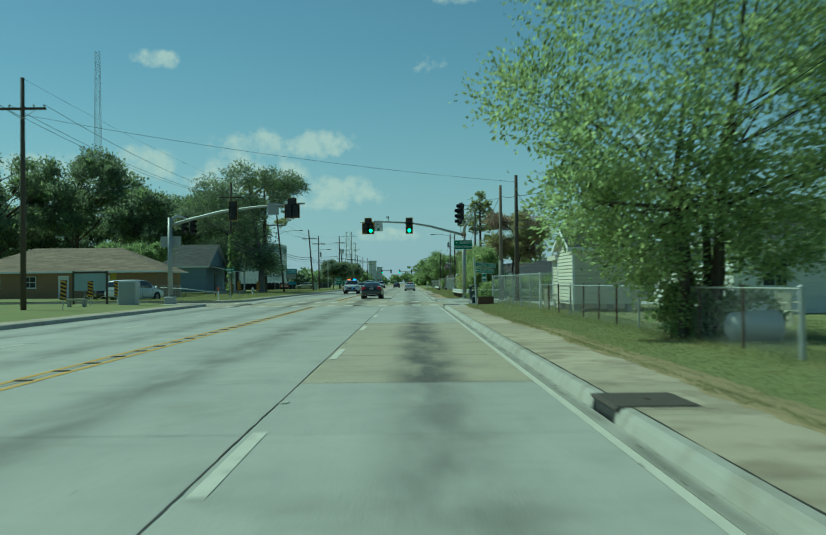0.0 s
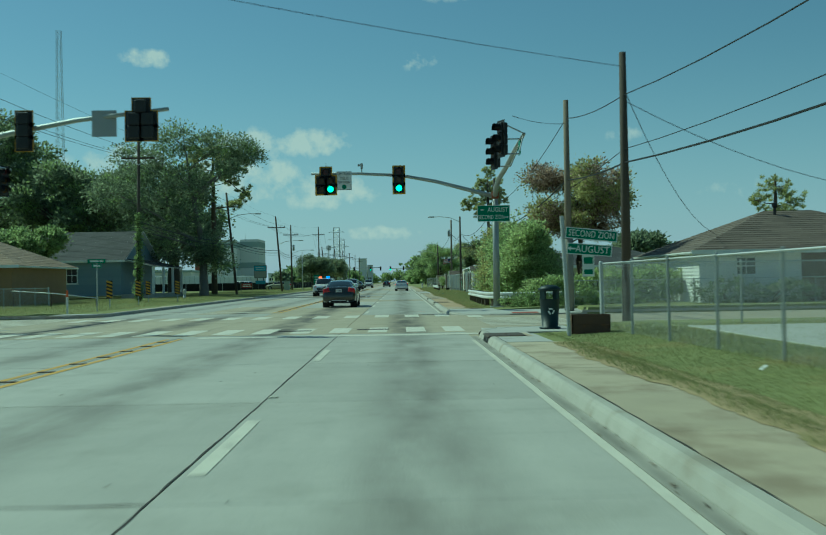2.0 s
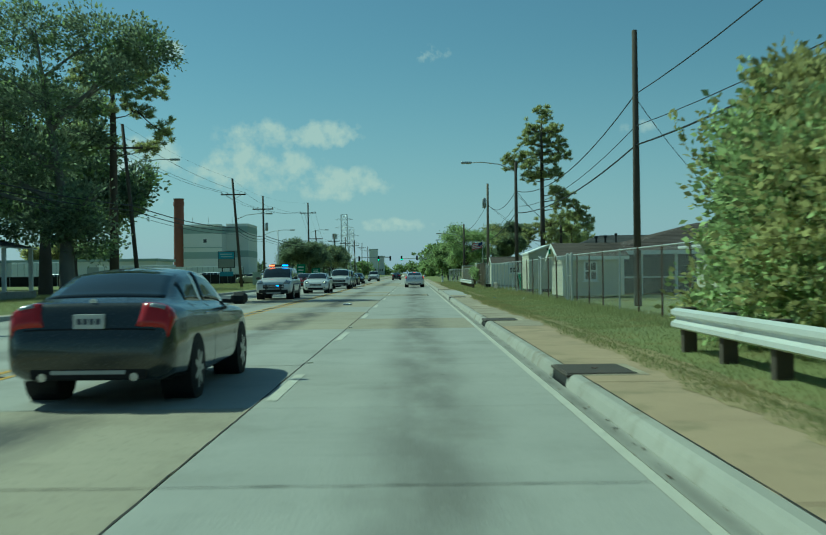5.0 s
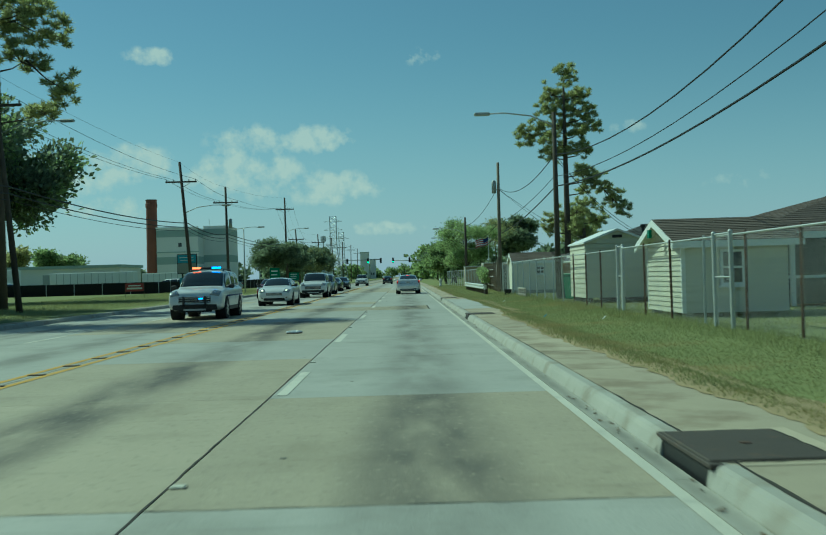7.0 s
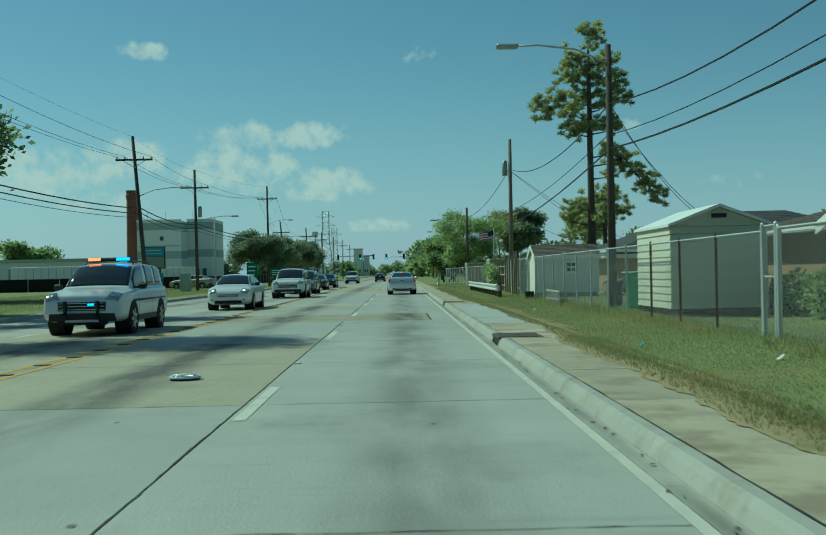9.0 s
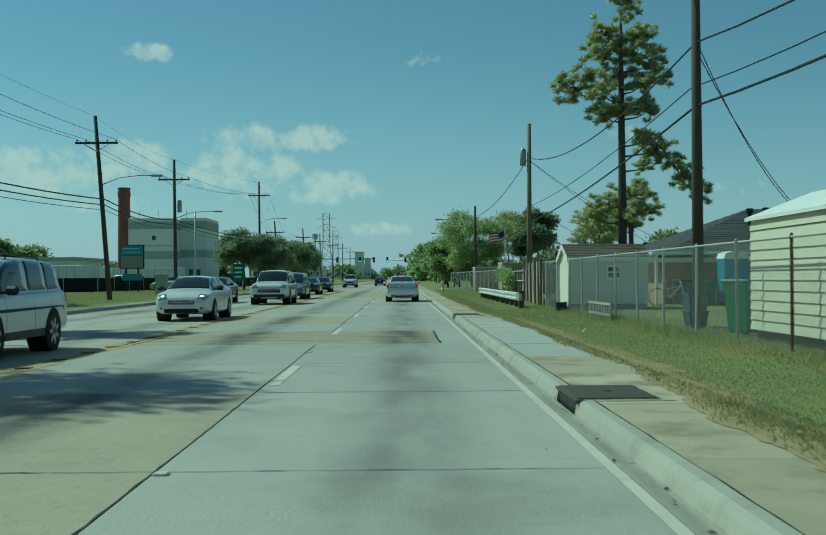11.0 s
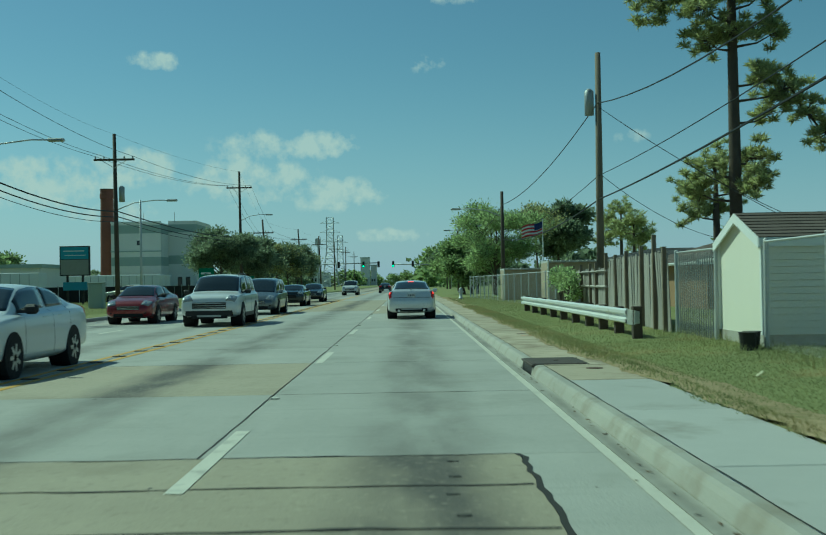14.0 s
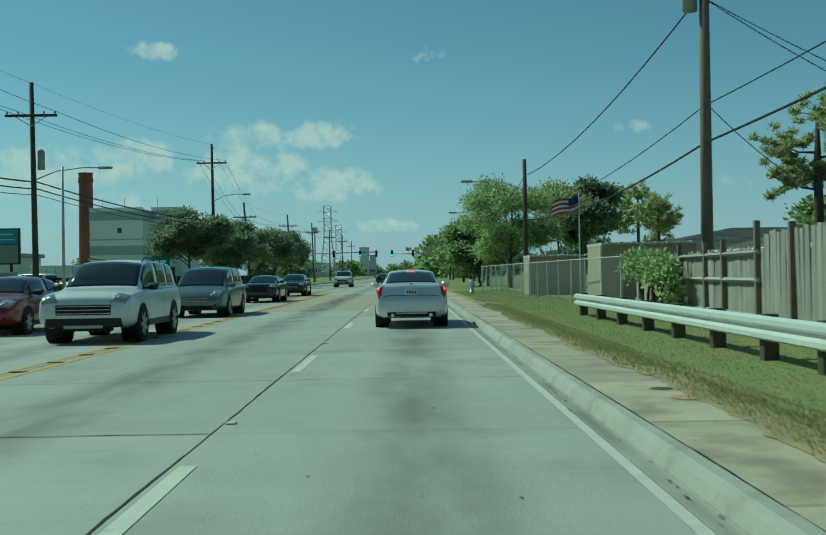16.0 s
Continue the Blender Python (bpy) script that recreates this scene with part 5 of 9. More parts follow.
# ---- chain-link fences ----
def chain_fence(a, b, h, bay, label, pitch=0.075, mid=False, wire_r=0.0023, rail=True, z0=0.2):
    """Chain-link between two ends: posts, top rail, and a net of crossing wires."""
    a, b = Vector((*a, z0)), Vector((*b, z0))
    d = (b - a)
    L = d.length
    d.normalize()
    t = thing("chain_link_fence", Matrix.Translation(a), label, "fence", "chain-link fences")
    n = max(1, round(L / bay))
    for i in range(n + 1):
        bm = bmesh.new()
        p = d * (L * i / n)
        r = 0.045 if i in (0, n) else 0.028
        lean = random.Random(i * 7 + int(L)).uniform(-0.03, 0.03)
        tube(bm, [p + Vector((0, 0, -0.15)), p + Vector((lean, lean, h + 0.03)), p + Vector((lean, lean, h + 0.06))], [r, r, r * 0.5], 8)
        part("post", bm, M_GALV if i in (0, n) else (M_RUST if i % 4 else M_MAST) if 120 < a.y + d.y * L * i / n < 163 or a.y < 50 else M_GALV if a.y > 150 else M_MAST, t)
    if rail:
        tubes("top_rail", [[Vector((0, 0, h)), d * L + Vector((0, 0, h))]], 0.02, M_MAST if a.y < 50 else M_GALV, t, n=6)
    if mid:
        tubes("mid_rail", [[Vector((0, 0, h * 0.55)), d * L + Vector((0, 0, h * 0.55))]], 0.018, M_GALV, t, n=6)
    # net: flat ribbons both ways, shaped as diamonds
    vs, fs = [], []
    side = Vector((-d.y, d.x, 0)) * 0.004
    k = int(-h / pitch)
    while k * pitch < L:
        for s in (1, -1):
            u0 = k * pitch
            # wire from (u0,0) up to (u0+h,h), or down from (u0,h) to (u0+h,0)
            lo, hi = max(u0, 0.0), min(u0 + h, L)
            if hi - lo > 0.02:
                q = []
                for u in (lo, hi):
                    z = (u - u0) if s > 0 else h - (u - u0)
                    q.append(d * u + Vector((0, 0, z)) + side * s)
                w = Vector((d.x, d.y, -s)).normalized() * wire_r
                i0 = len(vs)
                vs += [q[0] - w, q[0] + w, q[1] + w, q[1] - w]
                fs.append((i0, i0 + 1, i0 + 2, i0 + 3))
        k += 1
    me = bpy.data.meshes.new("net")
    me.from_pydata([tuple(v) for v in vs], [], fs)
    me.materials.append(M_WIRE)
    net = new("net", me)
    net.parent = t
    net["label"] = "galvanised chain-link netting"
    return t


chain_fence((5.55, 37.0), (5.45, 65.6), 1.02, 2.6, "low chain-link fence with rusty posts", pitch=0.09)
chain_fence((5.45, 65.8), (4.75, 81.0), 1.48, 2.6, "tall galvanised chain-link fence beside the pavement")
chain_fence((4.75, 81.1), (18.0, 82.2), 1.48, 3.0, "tall galvanised chain-link fence along the side street")
chain_fence((7.2, 99.9), (22.0, 99.6), 1.05, 2.6, "low chain-link fence in front of a white house", pitch=0.1)
chain_fence((6.2, 122.5), (6.05, 150.6), 1.75, 2.55, "tall chain-link fence beside the verge")
chain_fence((6.05, 151.3), (5.85, 178.3), 1.72, 2.55, "tall galvanised chain-link fence by the sheds")
chain_fence((6.05, 150.7), (6.05, 151.25), 1.8, 0.6, "narrow chain-link gate panel", mid=True)
chain_fence((6.02, 140.9), (6.02, 141.95), 1.78, 1.05, "narrow chain-link gate panel", mid=True)
chain_fence((5.85, 181.0), (5.85, 183.8), 1.7, 2.3, "tall chain-link fence panel beside a shed")
chain_fence((6.3, 205.2), (5.0, 243.0), 1.55, 2.6, "long chain-link fence behind the verge", pitch=0.1)


M_SLAT = material("grey_privacy_slats", (0.075, 0.085, 0.08), 0.7, vary=0.2, obrand=0.2)
# dark privacy slats woven into the short panel beside the shed
t = thing("slatted_panel", pose(5.87, 181.1, 0.22), "dark grey privacy slats in a chain-link panel", "fence panel")
for i in range(17):
    bm = bmesh.new()
    box(bm, -0.004, 0.004, i * 0.155, i * 0.155 + 0.07, -0.02, 1.62 + 0.03 * math.sin(i * 2.2))
    part("slat", bm, M_SLAT, t)


# ---- wooden fence ----
t = thing("board_fence", pose(0, 0, 0.2), "weathered grey wooden board fence with leaning boards", "fence")
rng = random.Random(12)
y = 184.0
while y < 204.5:
    u = (y - 184.0) / 20.5
    x = 5.75 + 0.85 * u
    bm = bmesh.new()
    lean = rng.uniform(-0.03, 0.03) + (0.16 if y < 185.0 else 0.0)
    hh = (1.74 if y < 192.6 else 1.5) + rng.uniform(-0.04, 0.05)
    m = pose(x, y, 0, math.degrees(lean) * -1.0, rng.uniform(-1, 1), 0)
    box(bm, -0.009, 0.009, -0.069, 0.069, 0, hh, m=m)
    part("board", bm, M_FENCEWOOD, t)
    y += 0.142
for yy, hh in ((184.3, 1.85), (185.4, 2.15), (187.0, 1.95), (189.2, 1.9), (191.0, 1.85), (192.8, 1.95), (195.0, 1.7), (196.4, 1.7), (198.8, 1.7), (201.2, 1.7), (203.8, 1.7)):
    u = (yy - 184.0) / 20.5
    quick("post", [(5.75 + 0.85 * u - 0.10, 5.75 + 0.85 * u - 0.01, yy - 0.045, yy + 0.045, -0.1, hh)], M_POLE_PALE, t)
for zz in (0.35, 0.95, 1.42):
    bm = bmesh.new()
    tube(bm, [(5.69 + 0.85 * 0.42, 192.7, zz), (5.69 + 0.85, 204.4, zz)], 0.045, 4)
    part("rail", bm, M_FENCEWOOD, t)


# ---- small buildings ----
def boards(parent, o, u, w, z0, z1, pitch, mat, gable=0.0, name="siding_board"):
    """Overlapping boards on a wall from o along u; gable: rise of a pointed top over z1, at the middle."""
    o, u = Vector((*o, 0)), Vector((*u, 0)).normalized()
    nrm = Vector((u.y, -u.x, 0))
    z = z0
    top = z1 + gable
    while z < top - 0.01:
        e = min(z + pitch, top)
        inset = 0.0
        if gable and e > z1:
            inset = (w / 2) * (min(e, top) - z1) / gable
        a, b = inset, w - inset
        if b - a < 0.04:
            break
        bm = bmesh.new()
        p = [o + u * a, o + u * b]
        vs = []
        for q in p:
            vs.append([bm.verts.new(q + nrm * t + Vector((0, 0, zz))) for t, zz in ((0.0, z + 0.007), (0.03, z + 0.007), (0.004, e), (0.0, e))])
        for k in range(4):
            bm.faces.new((vs[0][k], vs[1][k], vs[1][(k + 1) % 4], vs[0][(k + 1) % 4]))
        bm.faces.new(vs[0][::-1])
        bm.faces.new(vs[1])
        bmesh.ops.recalc_face_normals(bm, faces=bm.faces)
        part(name, bm, mat, parent)
        z = e


def courses(bm, e0, e1, r0, r1, step, seg=0.9, lift=0.012, rng=random.Random(3)):
    """Shingle courses on a slope from the eave e0-e1 up to the ridge r0-r1."""
    e0, e1, r0, r1 = map(Vector, (e0, e1, r0, r1))
    L = ((r0 + r1) / 2 - (e0 + e1) / 2).length
    n = max(2, int(L / step))
    nrm = (e1 - e0).cross((r0 + r1) / 2 - (e0 + e1) / 2).normalized()
    if nrm.z < 0:
        nrm = -nrm
    for i in range(n):
        a0, a1 = e0.lerp(r0, i / n), e1.lerp(r1, i / n)
        b0, b1 = e0.lerp(r0, (i + 1.08) / n), e1.lerp(r1, (i + 1.08) / n)
        m = max(1, int((a1 - a0).length / seg))
        off = rng.random() * 0.5
        cuts = [0.0] + [min(1.0, (k + off) / m) for k in range(1, m)] + [1.0]
        for s, t in zip(cuts, cuts[1:]):
            lf = lift * rng.uniform(0.8, 1.4)
            q = [a0.lerp(a1, s) + nrm * lf, a0.lerp(a1, t) + nrm * lf, b0.lerp(b1, t), b0.lerp(b1, s)]
            bm.faces.new([bm.verts.new(v) for v in q])
            bm.faces.new([bm.verts.new(v) for v in (q[0] - nrm * (lf + 0.01), q[1] - nrm * (lf + 0.01), q[1], q[0])])


def slope(parent, e0, e1, r0, r1, mat, step=0.15, thick=0.06):
    bm = bmesh.new()
    courses(bm, e0, e1, r0, r1, step)
    bmesh.ops.recalc_face_normals(bm, faces=bm.faces)
    rf = part("roof_slope", bm, mat, parent)
    rf["kind"] = "stuff"
    bm = bmesh.new()
    a = [bm.verts.new(Vector(p) - Vector((0, 0, 0.006))) for p in (e0, e1, r1, r0)]
    b = [bm.verts.new(v.co - Vector((0, 0, thick))) for v in a]
    bm.faces.new(a)
    bm.faces.new(b[::-1])
    for i in range(4):
        bm.faces.new((a[i], b[i], b[(i + 1) % 4], a[(i + 1) % 4]))
    bmesh.ops.recalc_face_normals(bm, faces=bm.faces)
    part("deck", bm, M_TRIM, rf)
    return rf


def sash(parent, o, u, w, z0, z1, cross=True, shutters=None):
    """A framed window standing proud of a wall; o is its lower corner, u the way along the wall."""
    o, u = Vector((*o, 0)), Vector((*u, 0)).normalized()
    ang = math.degrees(math.atan2(u.y, u.x))
    m = Matrix.Translation(o) @ pose(0, 0, 0, 0, 0, ang)
    bm = bmesh.new()
    f = 0.06
    for b in ((0, w, z0, z0 + f), (0, w, z1 - f, z1), (0, f, z0 + f, z1 - f), (w - f, w, z0 + f, z1 - f), (f, w - f, (z0 + z1) / 2 - 0.025, (z0 + z1) / 2 + 0.025)):
        box(bm, b[0], b[1], -0.06, 0.0, b[2], b[3], m=m)
    if cross:
        box(bm, w / 2 - 0.015, w / 2 + 0.015, -0.05, 0.0, z0 + f, z1 - f, m=m)
    win = part("window", bm, M_TRIM, parent, "white framed window")
    bm = bmesh.new()
    box(bm, f, w - f, -0.032, -0.028, z0 + f, z1 - f, m=m)
    part("pane", bm, M_GLASS_D, win)
    bm = bmesh.new()
    box(bm, -0.05, w + 0.05, -0.1, 0.0, z0 - 0.05, z0 - 0.003, m=m)
    part("sill", bm, M_TRIM, win)
    if shutters:
        bm = bmesh.new()
        box(bm, -0.32, -0.06, -0.04, 0.0, z0, z1, m=m)
        box(bm, w + 0.06, w + 0.32, -0.04, 0.0, z0, z1, m=m)
        part("shutter", bm, shutters, win)


def shed_x(x0, x1, y0, y1, z0, ze, zr, label, siding, roof, pitch=0.13, over=0.22, plain_end=False):
    """A gabled shed whose ridge runs along x; the gable end looks to the road (-x)."""
    t = thing("garden_shed", pose(0, 0, 0), label, "shed", "garden sheds")
    quick("core", [(x0 + 0.02, x1 - 0.02, y0 + 0.02, y1 - 0.02, z0, ze)], siding, t)
    ym = (y0 + y1) / 2
    for x in (x0 + 0.02, x1 - 0.02):
        bm = bmesh.new()
        bm.faces.new([bm.verts.new(p) for p in ((x, y0 + 0.02, ze), (x, y1 - 0.02, ze), (x, ym, zr))])
        part("gable_core", bm, siding, t)
    boards(t, (x0, y0), (1, 0), x1 - x0, z0, ze, pitch, siding)
    boards(t, (x0, y1), (0, -1), y1 - y0, z0, ze, 5.0 if plain_end else pitch, siding, gable=zr - ze)
    for y in (y0, y1):
        quick("corner_board", [(x0 - 0.03, x0 + 0.06, y - 0.035, y + 0.035, z0, ze)], M_TRIM, t)
    k = (zr - ze) / (ym - y0)
    d = over * k
    slope(t, (x0 - over, y0 - over, ze - d + 0.05), (x1 + over, y0 - over, ze - d + 0.05), (x0 - over, ym, zr + 0.05), (x1 + over, ym, zr + 0.05), roof)
    slope(t, (x1 + over, y1 + over, ze - d + 0.05), (x0 - over, y1 + over, ze - d + 0.05), (x1 + over, ym, zr + 0.05), (x0 - over, ym, zr + 0.05), roof)
    bm = bmesh.new()
    for s, ye in ((1, y0 - over), (-1, y1 + over)):
        a, b = (x0 - over - 0.01, ye, ze - d + 0.04), (x0 - over - 0.01, ym, zr + 0.04)
        f = [bm.verts.new(p) for p in (a, b, (b[0], b[1], b[2] - 0.16), (a[0], a[1], a[2] - 0.16))]
        g = [bm.verts.new(v.co + Vector((0.03, 0, 0))) for v in f]
        bm.faces.new(f)
        bm.faces.new(g[::-1])
        for i in range(4):
            bm.faces.new((f[i], g[i], g[(i + 1) % 4], f[(i + 1) % 4]))
    bmesh.ops.recalc_face_normals(bm, faces=bm.faces)
    part("bargeboard", bm, M_TRIM, t, "white bargeboards")
    quick("fascia", [(x0 - over, x1 + over, y0 - over - 0.025, y0 - over, ze - d - 0.10, ze - d + 0.045)], M_TRIM, t, "white fascia")
    return t


s0 = shed_x(5.98, 8.1, 60.3, 64.1, 0.52, 2.62, 3.30, "cream clapboard shed on piers with white trim", M_SIDING, M_SHINGLE_G)
for x in (6.1, 8.0):
    for y in (60.45, 63.9):
        quick("pier", [(x - 0.11, x + 0.11, y - 0.11, y + 0.11, 0.15, 0.52)], M_KERB, s0)
s1 = thing("garden_shed", pose(0, 0, 0), "small cream clapboard shed with tan roof edge", "shed", "garden sheds")
quick("core", [(6.17, 9.4, 64.72, 66.72, 0.2, 2.3)], M_SIDING, s1)
boards(s1, (6.15, 66.74), (0, -1), 2.04, 0.45, 2.3, 0.13, M_SIDING)
boards(s1, (6.15, 64.7), (1, 0), 3.25, 0.45, 2.3, 0.13, M_SIDING)
slope(s1, (5.95, 64.45, 2.38), (5.95, 66.95, 2.38), (7.75, 64.45, 3.0), (7.75, 66.95, 3.0), M_SHINGLE_T)
slope(s1, (9.55, 66.95, 2.38), (9.55, 64.45, 2.38), (7.75, 66.95, 3.0), (7.75, 64.45, 3.0), M_SHINGLE_T)
quick("fascia", [(5.92, 5.95, 64.45, 66.95, 2.22, 2.40)], M_SIDING, s1, "cream fascia board")
quick("corner_board", [(6.10, 6.17, 66.70, 66.77, 0.45, 2.3)], M_TRIM, s1)
for yy in (64.85, 66.6):
    quick("pier", [(6.2, 6.42, yy - 0.1, yy + 0.1, 0.15, 0.45)], M_KERB, s1)
s2 = shed_x(6.36, 8.75, 145.6, 148.9, 0.34, 2.0, 2.5, "small cream clapboard shed with white gable trim", M_SIDING, M_SHINGLE, pitch=0.12, over=0.28)
sash(s2, (7.2, 145.57), (1, 0), 0.55, 0.95, 1.76)
bm = bmesh.new()
box(bm, 5.98, 6.05, 147.1, 147.3, 2.1, 2.3)
part("gable_lamp", bm, M_SIGNGREEN, s2, "small green tag under the gable")
for y in (145.75, 148.7):
    quick("pier", [(6.4, 6.62, y - 0.1, y + 0.1, 0.1, 0.34)], M_KERB, s2)
s4 = shed_x(5.92, 8.58, 178.65, 181.0, 0.42, 1.98, 2.42, "cream shed with plain end and brown shingle roof", material("pale_cream_panel", (0.76, 0.73, 0.62), 0.6, vary=0.06), M_SHINGLE, pitch=0.11, over=0.08, plain_end=True)
sash(s4, (7.15, 178.62), (1, 0), 0.5, 1.25, 1.72)
quick("skirt", [(5.93, 8.54, 178.68, 181.0, 0.12, 0.42)], M_KERB, s4, "pale skirt panel")
quick("vent", [(5.90, 5.93, 178.95, 179.35, 0.2, 0.34)], M_BLACK, s4, "dark vent slot")

# barn-roofed shed, gable towards the camera's way
s3 = thing("garden_shed", pose(0, 0, 0), "pale cream lapped shed with low gabled roof", "shed", "garden sheds")
M_SID2 = material("dull_cream_siding", (0.56, 0.55, 0.43), 0.65, vary=0.07, obrand=0.03)
quick("core", [(6.37, 8.53, 158.22, 161.5, 0.45, 2.33)], M_SID2, s3)
# duller front siding puts its shade into the colour; sunlit road side is paler
boards(s3, (6.35, 158.2), (1, 0), 2.2, 0.42, 2.32, 0.17, M_SID2, gable=0.40)
boards(s3, (6.35, 161.5), (0, -1), 3.3, 0.42, 2.32, 0.17, M_SIDING)
bm = bmesh.new()
prism(bm, [(6.27, 2.29), (7.45, 2.73), (7.45, 2.80), (6.27, 2.35)], 158.08, 161.6)
prism(bm, [(7.45, 2.73), (8.63, 2.29), (8.63, 2.35), (7.45, 2.80)], 158.08, 161.6)
part("roof", bm, M_TRIM, s3, "thin pale gabled roof")
bm = bmesh.new()
prism(bm, [(6.37, 2.32), (8.53, 2.32), (7.45, 2.72)], 158.195, 161.5)
part("gable_wall", bm, M_SID2, s3)
quick("louvre", [(7.28, 7.62, 158.15, 158.19, 2.48, 2.58)], M_BLACK, s3, "small dark louvre")
quick("louvre_hood", [(7.24, 7.66, 158.12, 158.19, 2.585, 2.61)], M_SID2, s3)
for x in (6.5, 7.45, 8.4):
    quick("skid", [(x - 0.06, x + 0.06, 158.2, 161.5, 0.15, 0.42)], M_POLE, s3)


def hip_house(x0, x1, y0, y1, z0, ze, zr, label, wall, roof, over=0.5, gable_end=False, step=0.3, windows=(), left_windows=(), siding=0.0):
    """A house with a hipped or gabled roof, ridge along x."""
    t = thing("house", pose(0, 0, 0), label, "house", "houses")
    quick("wall", [(x0, x1, y0, y1, z0, ze)], wall, t)
    if siding:
        boards(t, (x0, y0), (1, 0), x1 - x0, z0, ze, siding, wall)
    ym, run = (y0 + y1) / 2, (y1 - y0) / 2
    k = (zr - ze) / run
    d = over * k
    xa, xb = (x0 - over, x1 + over) if gable_end else (x0 + run * 0.9, x1 - run * 0.9)
    E = [(x0 - over, y0 - over, ze - d), (x1 + over, y0 - over, ze - d), (x1 + over, y1 + over, ze - d), (x0 - over, y1 + over, ze - d)]
    ra, rb = (xa, ym, zr), (xb, ym, zr)
    slope(t, E[0], E[1], ra, rb, roof, step)
    slope(t, E[2], E[3], rb, ra, roof, step)
    if not gable_end:
        slope(t, E[1], E[2], rb, rb, roof, step)
        slope(t, E[3], E[0], ra, ra, roof, step)
    else:
        for x in (x0 + 0.01, x1 - 0.01):
            bm = bmesh.new()
            bm.faces.new([bm.verts.new(p) for p in ((x, y0, ze), (x, y1, ze), (x, ym, zr - 0.02))])
            part("gable_wall", bm, wall, t)
    quick("soffit", [(x0 - over + 0.02, x1 + over - 0.02, y0 - over + 0.02, y1 + over - 0.02, ze - d - 0.1, ze - d - 0.065)], M_TRIM, t)
    quick("fascia", [(x0 - over, x1 + over, y0 - over - 0.03, y0 - over, ze - d - 0.13, ze - d + 0.05)], M_TRIM, t)
    for x, w, za, zb in windows:
        sash(t, (x, y0 - 0.024), (1, 0), w, za, zb)
    return t


def roof_vent(x, y, z, r=0.13, h=0.5):
    t = thing("roof_vent", pose(x, y, z), "black turbine vent on a roof", "roof vent", "roof vents")
    bm = bmesh.new()
    tube(bm, [(0, 0, -0.5), (0, 0, h * 0.5)], r * 0.55, 8)
    part("stack", bm, M_BLACK, t)
    bm = bmesh.new()
    tube(bm, [(0, 0, h * 0.5), (0, 0, h * 0.65), (0, 0, h * 0.95), (0, 0, h)], [r * 0.6, r, r, r * 0.4], 12)
    part("head", bm, M_BLACK, t)


M_WHITESID = material("white_clapboard", (0.80, 0.80, 0.77), 0.65, vary=0.08, obrand=0.03)
bm = bmesh.new()
box(bm, 6.5, 12.5, 71.0, 80.3, 0.1, 0.262, bev=0.01)
tagged(part("concrete_pad", bm, M_WALK_NEW), "pale concrete pad on the lawn behind the fence", "concrete pad")
hip_house(10.7, 21.0, 56.8, 68.0, 0.2, 2.75, 4.4, "white clapboard house behind the garden shed", M_WHITESID, M_SHINGLE_G, over=0.45, windows=((11.6, 0.9, 1.1, 2.1), (14.5, 0.9, 1.1, 2.1)), siding=0.15)
hw = hip_house(12.7, 24.0, 101.0, 111.0, 0.2, 2.55, 4.35, "white clapboard house with brown shingle hip roof", M_WHITESID, M_SHINGLE, over=0.45, windows=((14.2, 0.9, 1.35, 2.15), (20.3, 0.9, 1.2, 2.2)), siding=0.15)
boards(hw, (12.7, 111.0), (0, -1), 10.0, 0.2, 2.5, 0.15, M_WHITESID)
quick("brick_panel", [(17.0, 24.0, 100.95, 101.0 - 0.024, 0.2, 2.5)], material("dark_red_brick", (0.13, 0.07, 0.05), 0.9, vary=0.25, scale=9), hw, "dark brick wall panel")
roof_vent(17.5, 105.4, 4.2)
hb = hip_house(9.6, 24.0, 150.6, 162.0, 0.22, 2.35, 3.75, "house with brown hip roof and dark screened porch", M_BRICK, material("red_brown_shingles", (0.10, 0.078, 0.066), 0.9, vary=0.25, scale=5, island=0.2), over=0.6)
quick("porch_screen", [(9.5, 14.5, 150.45, 150.55, 0.3, 2.2)], M_GLASS_D, hb, "dark porch screen")
for x in (9.75, 10.6, 12.2, 14.4):
    quick("porch_post", [(x - 0.06, x + 0.06, 150.3, 150.42, 0.2, 2.25)], M_TRIM, hb)
quick("porch_rail", [(9.75, 14.4, 150.32, 150.40, 1.0, 1.08)], M_TRIM, hb)
h4 = hip_house(10.6, 26.0, 184.5, 196.0, 0.22, 2.25, 4.3, "low house with dark grey hip roof", M_BRICK, M_SHINGLE_G, over=0.7)
quick("patio_roof", [(9.7, 16.5, 182.8, 184.3, 2.16, 2.26)], M_TRIM, h4, "white flat patio roof")
for x in (9.9, 13.0, 16.2):
    quick("patio_post", [(x - 0.05, x + 0.05, 182.9, 183.0, 0.2, 2.16)], M_TRIM, h4)
roof_vent(15.1, 187.9, 3.75, 0.16, 0.45)
roof_vent(15.9, 188.2, 3.8, 0.16, 0.45)
roof_vent(16.8, 188.4, 3.9, 0.12, 0.5)
h5 = hip_house(8.9, 20.0, 213.0, 223.0, 0.2, 2.1, 3.0, "low house with dark roof behind the fence", M_BRICK, M_SHINGLE_G, over=0.4)
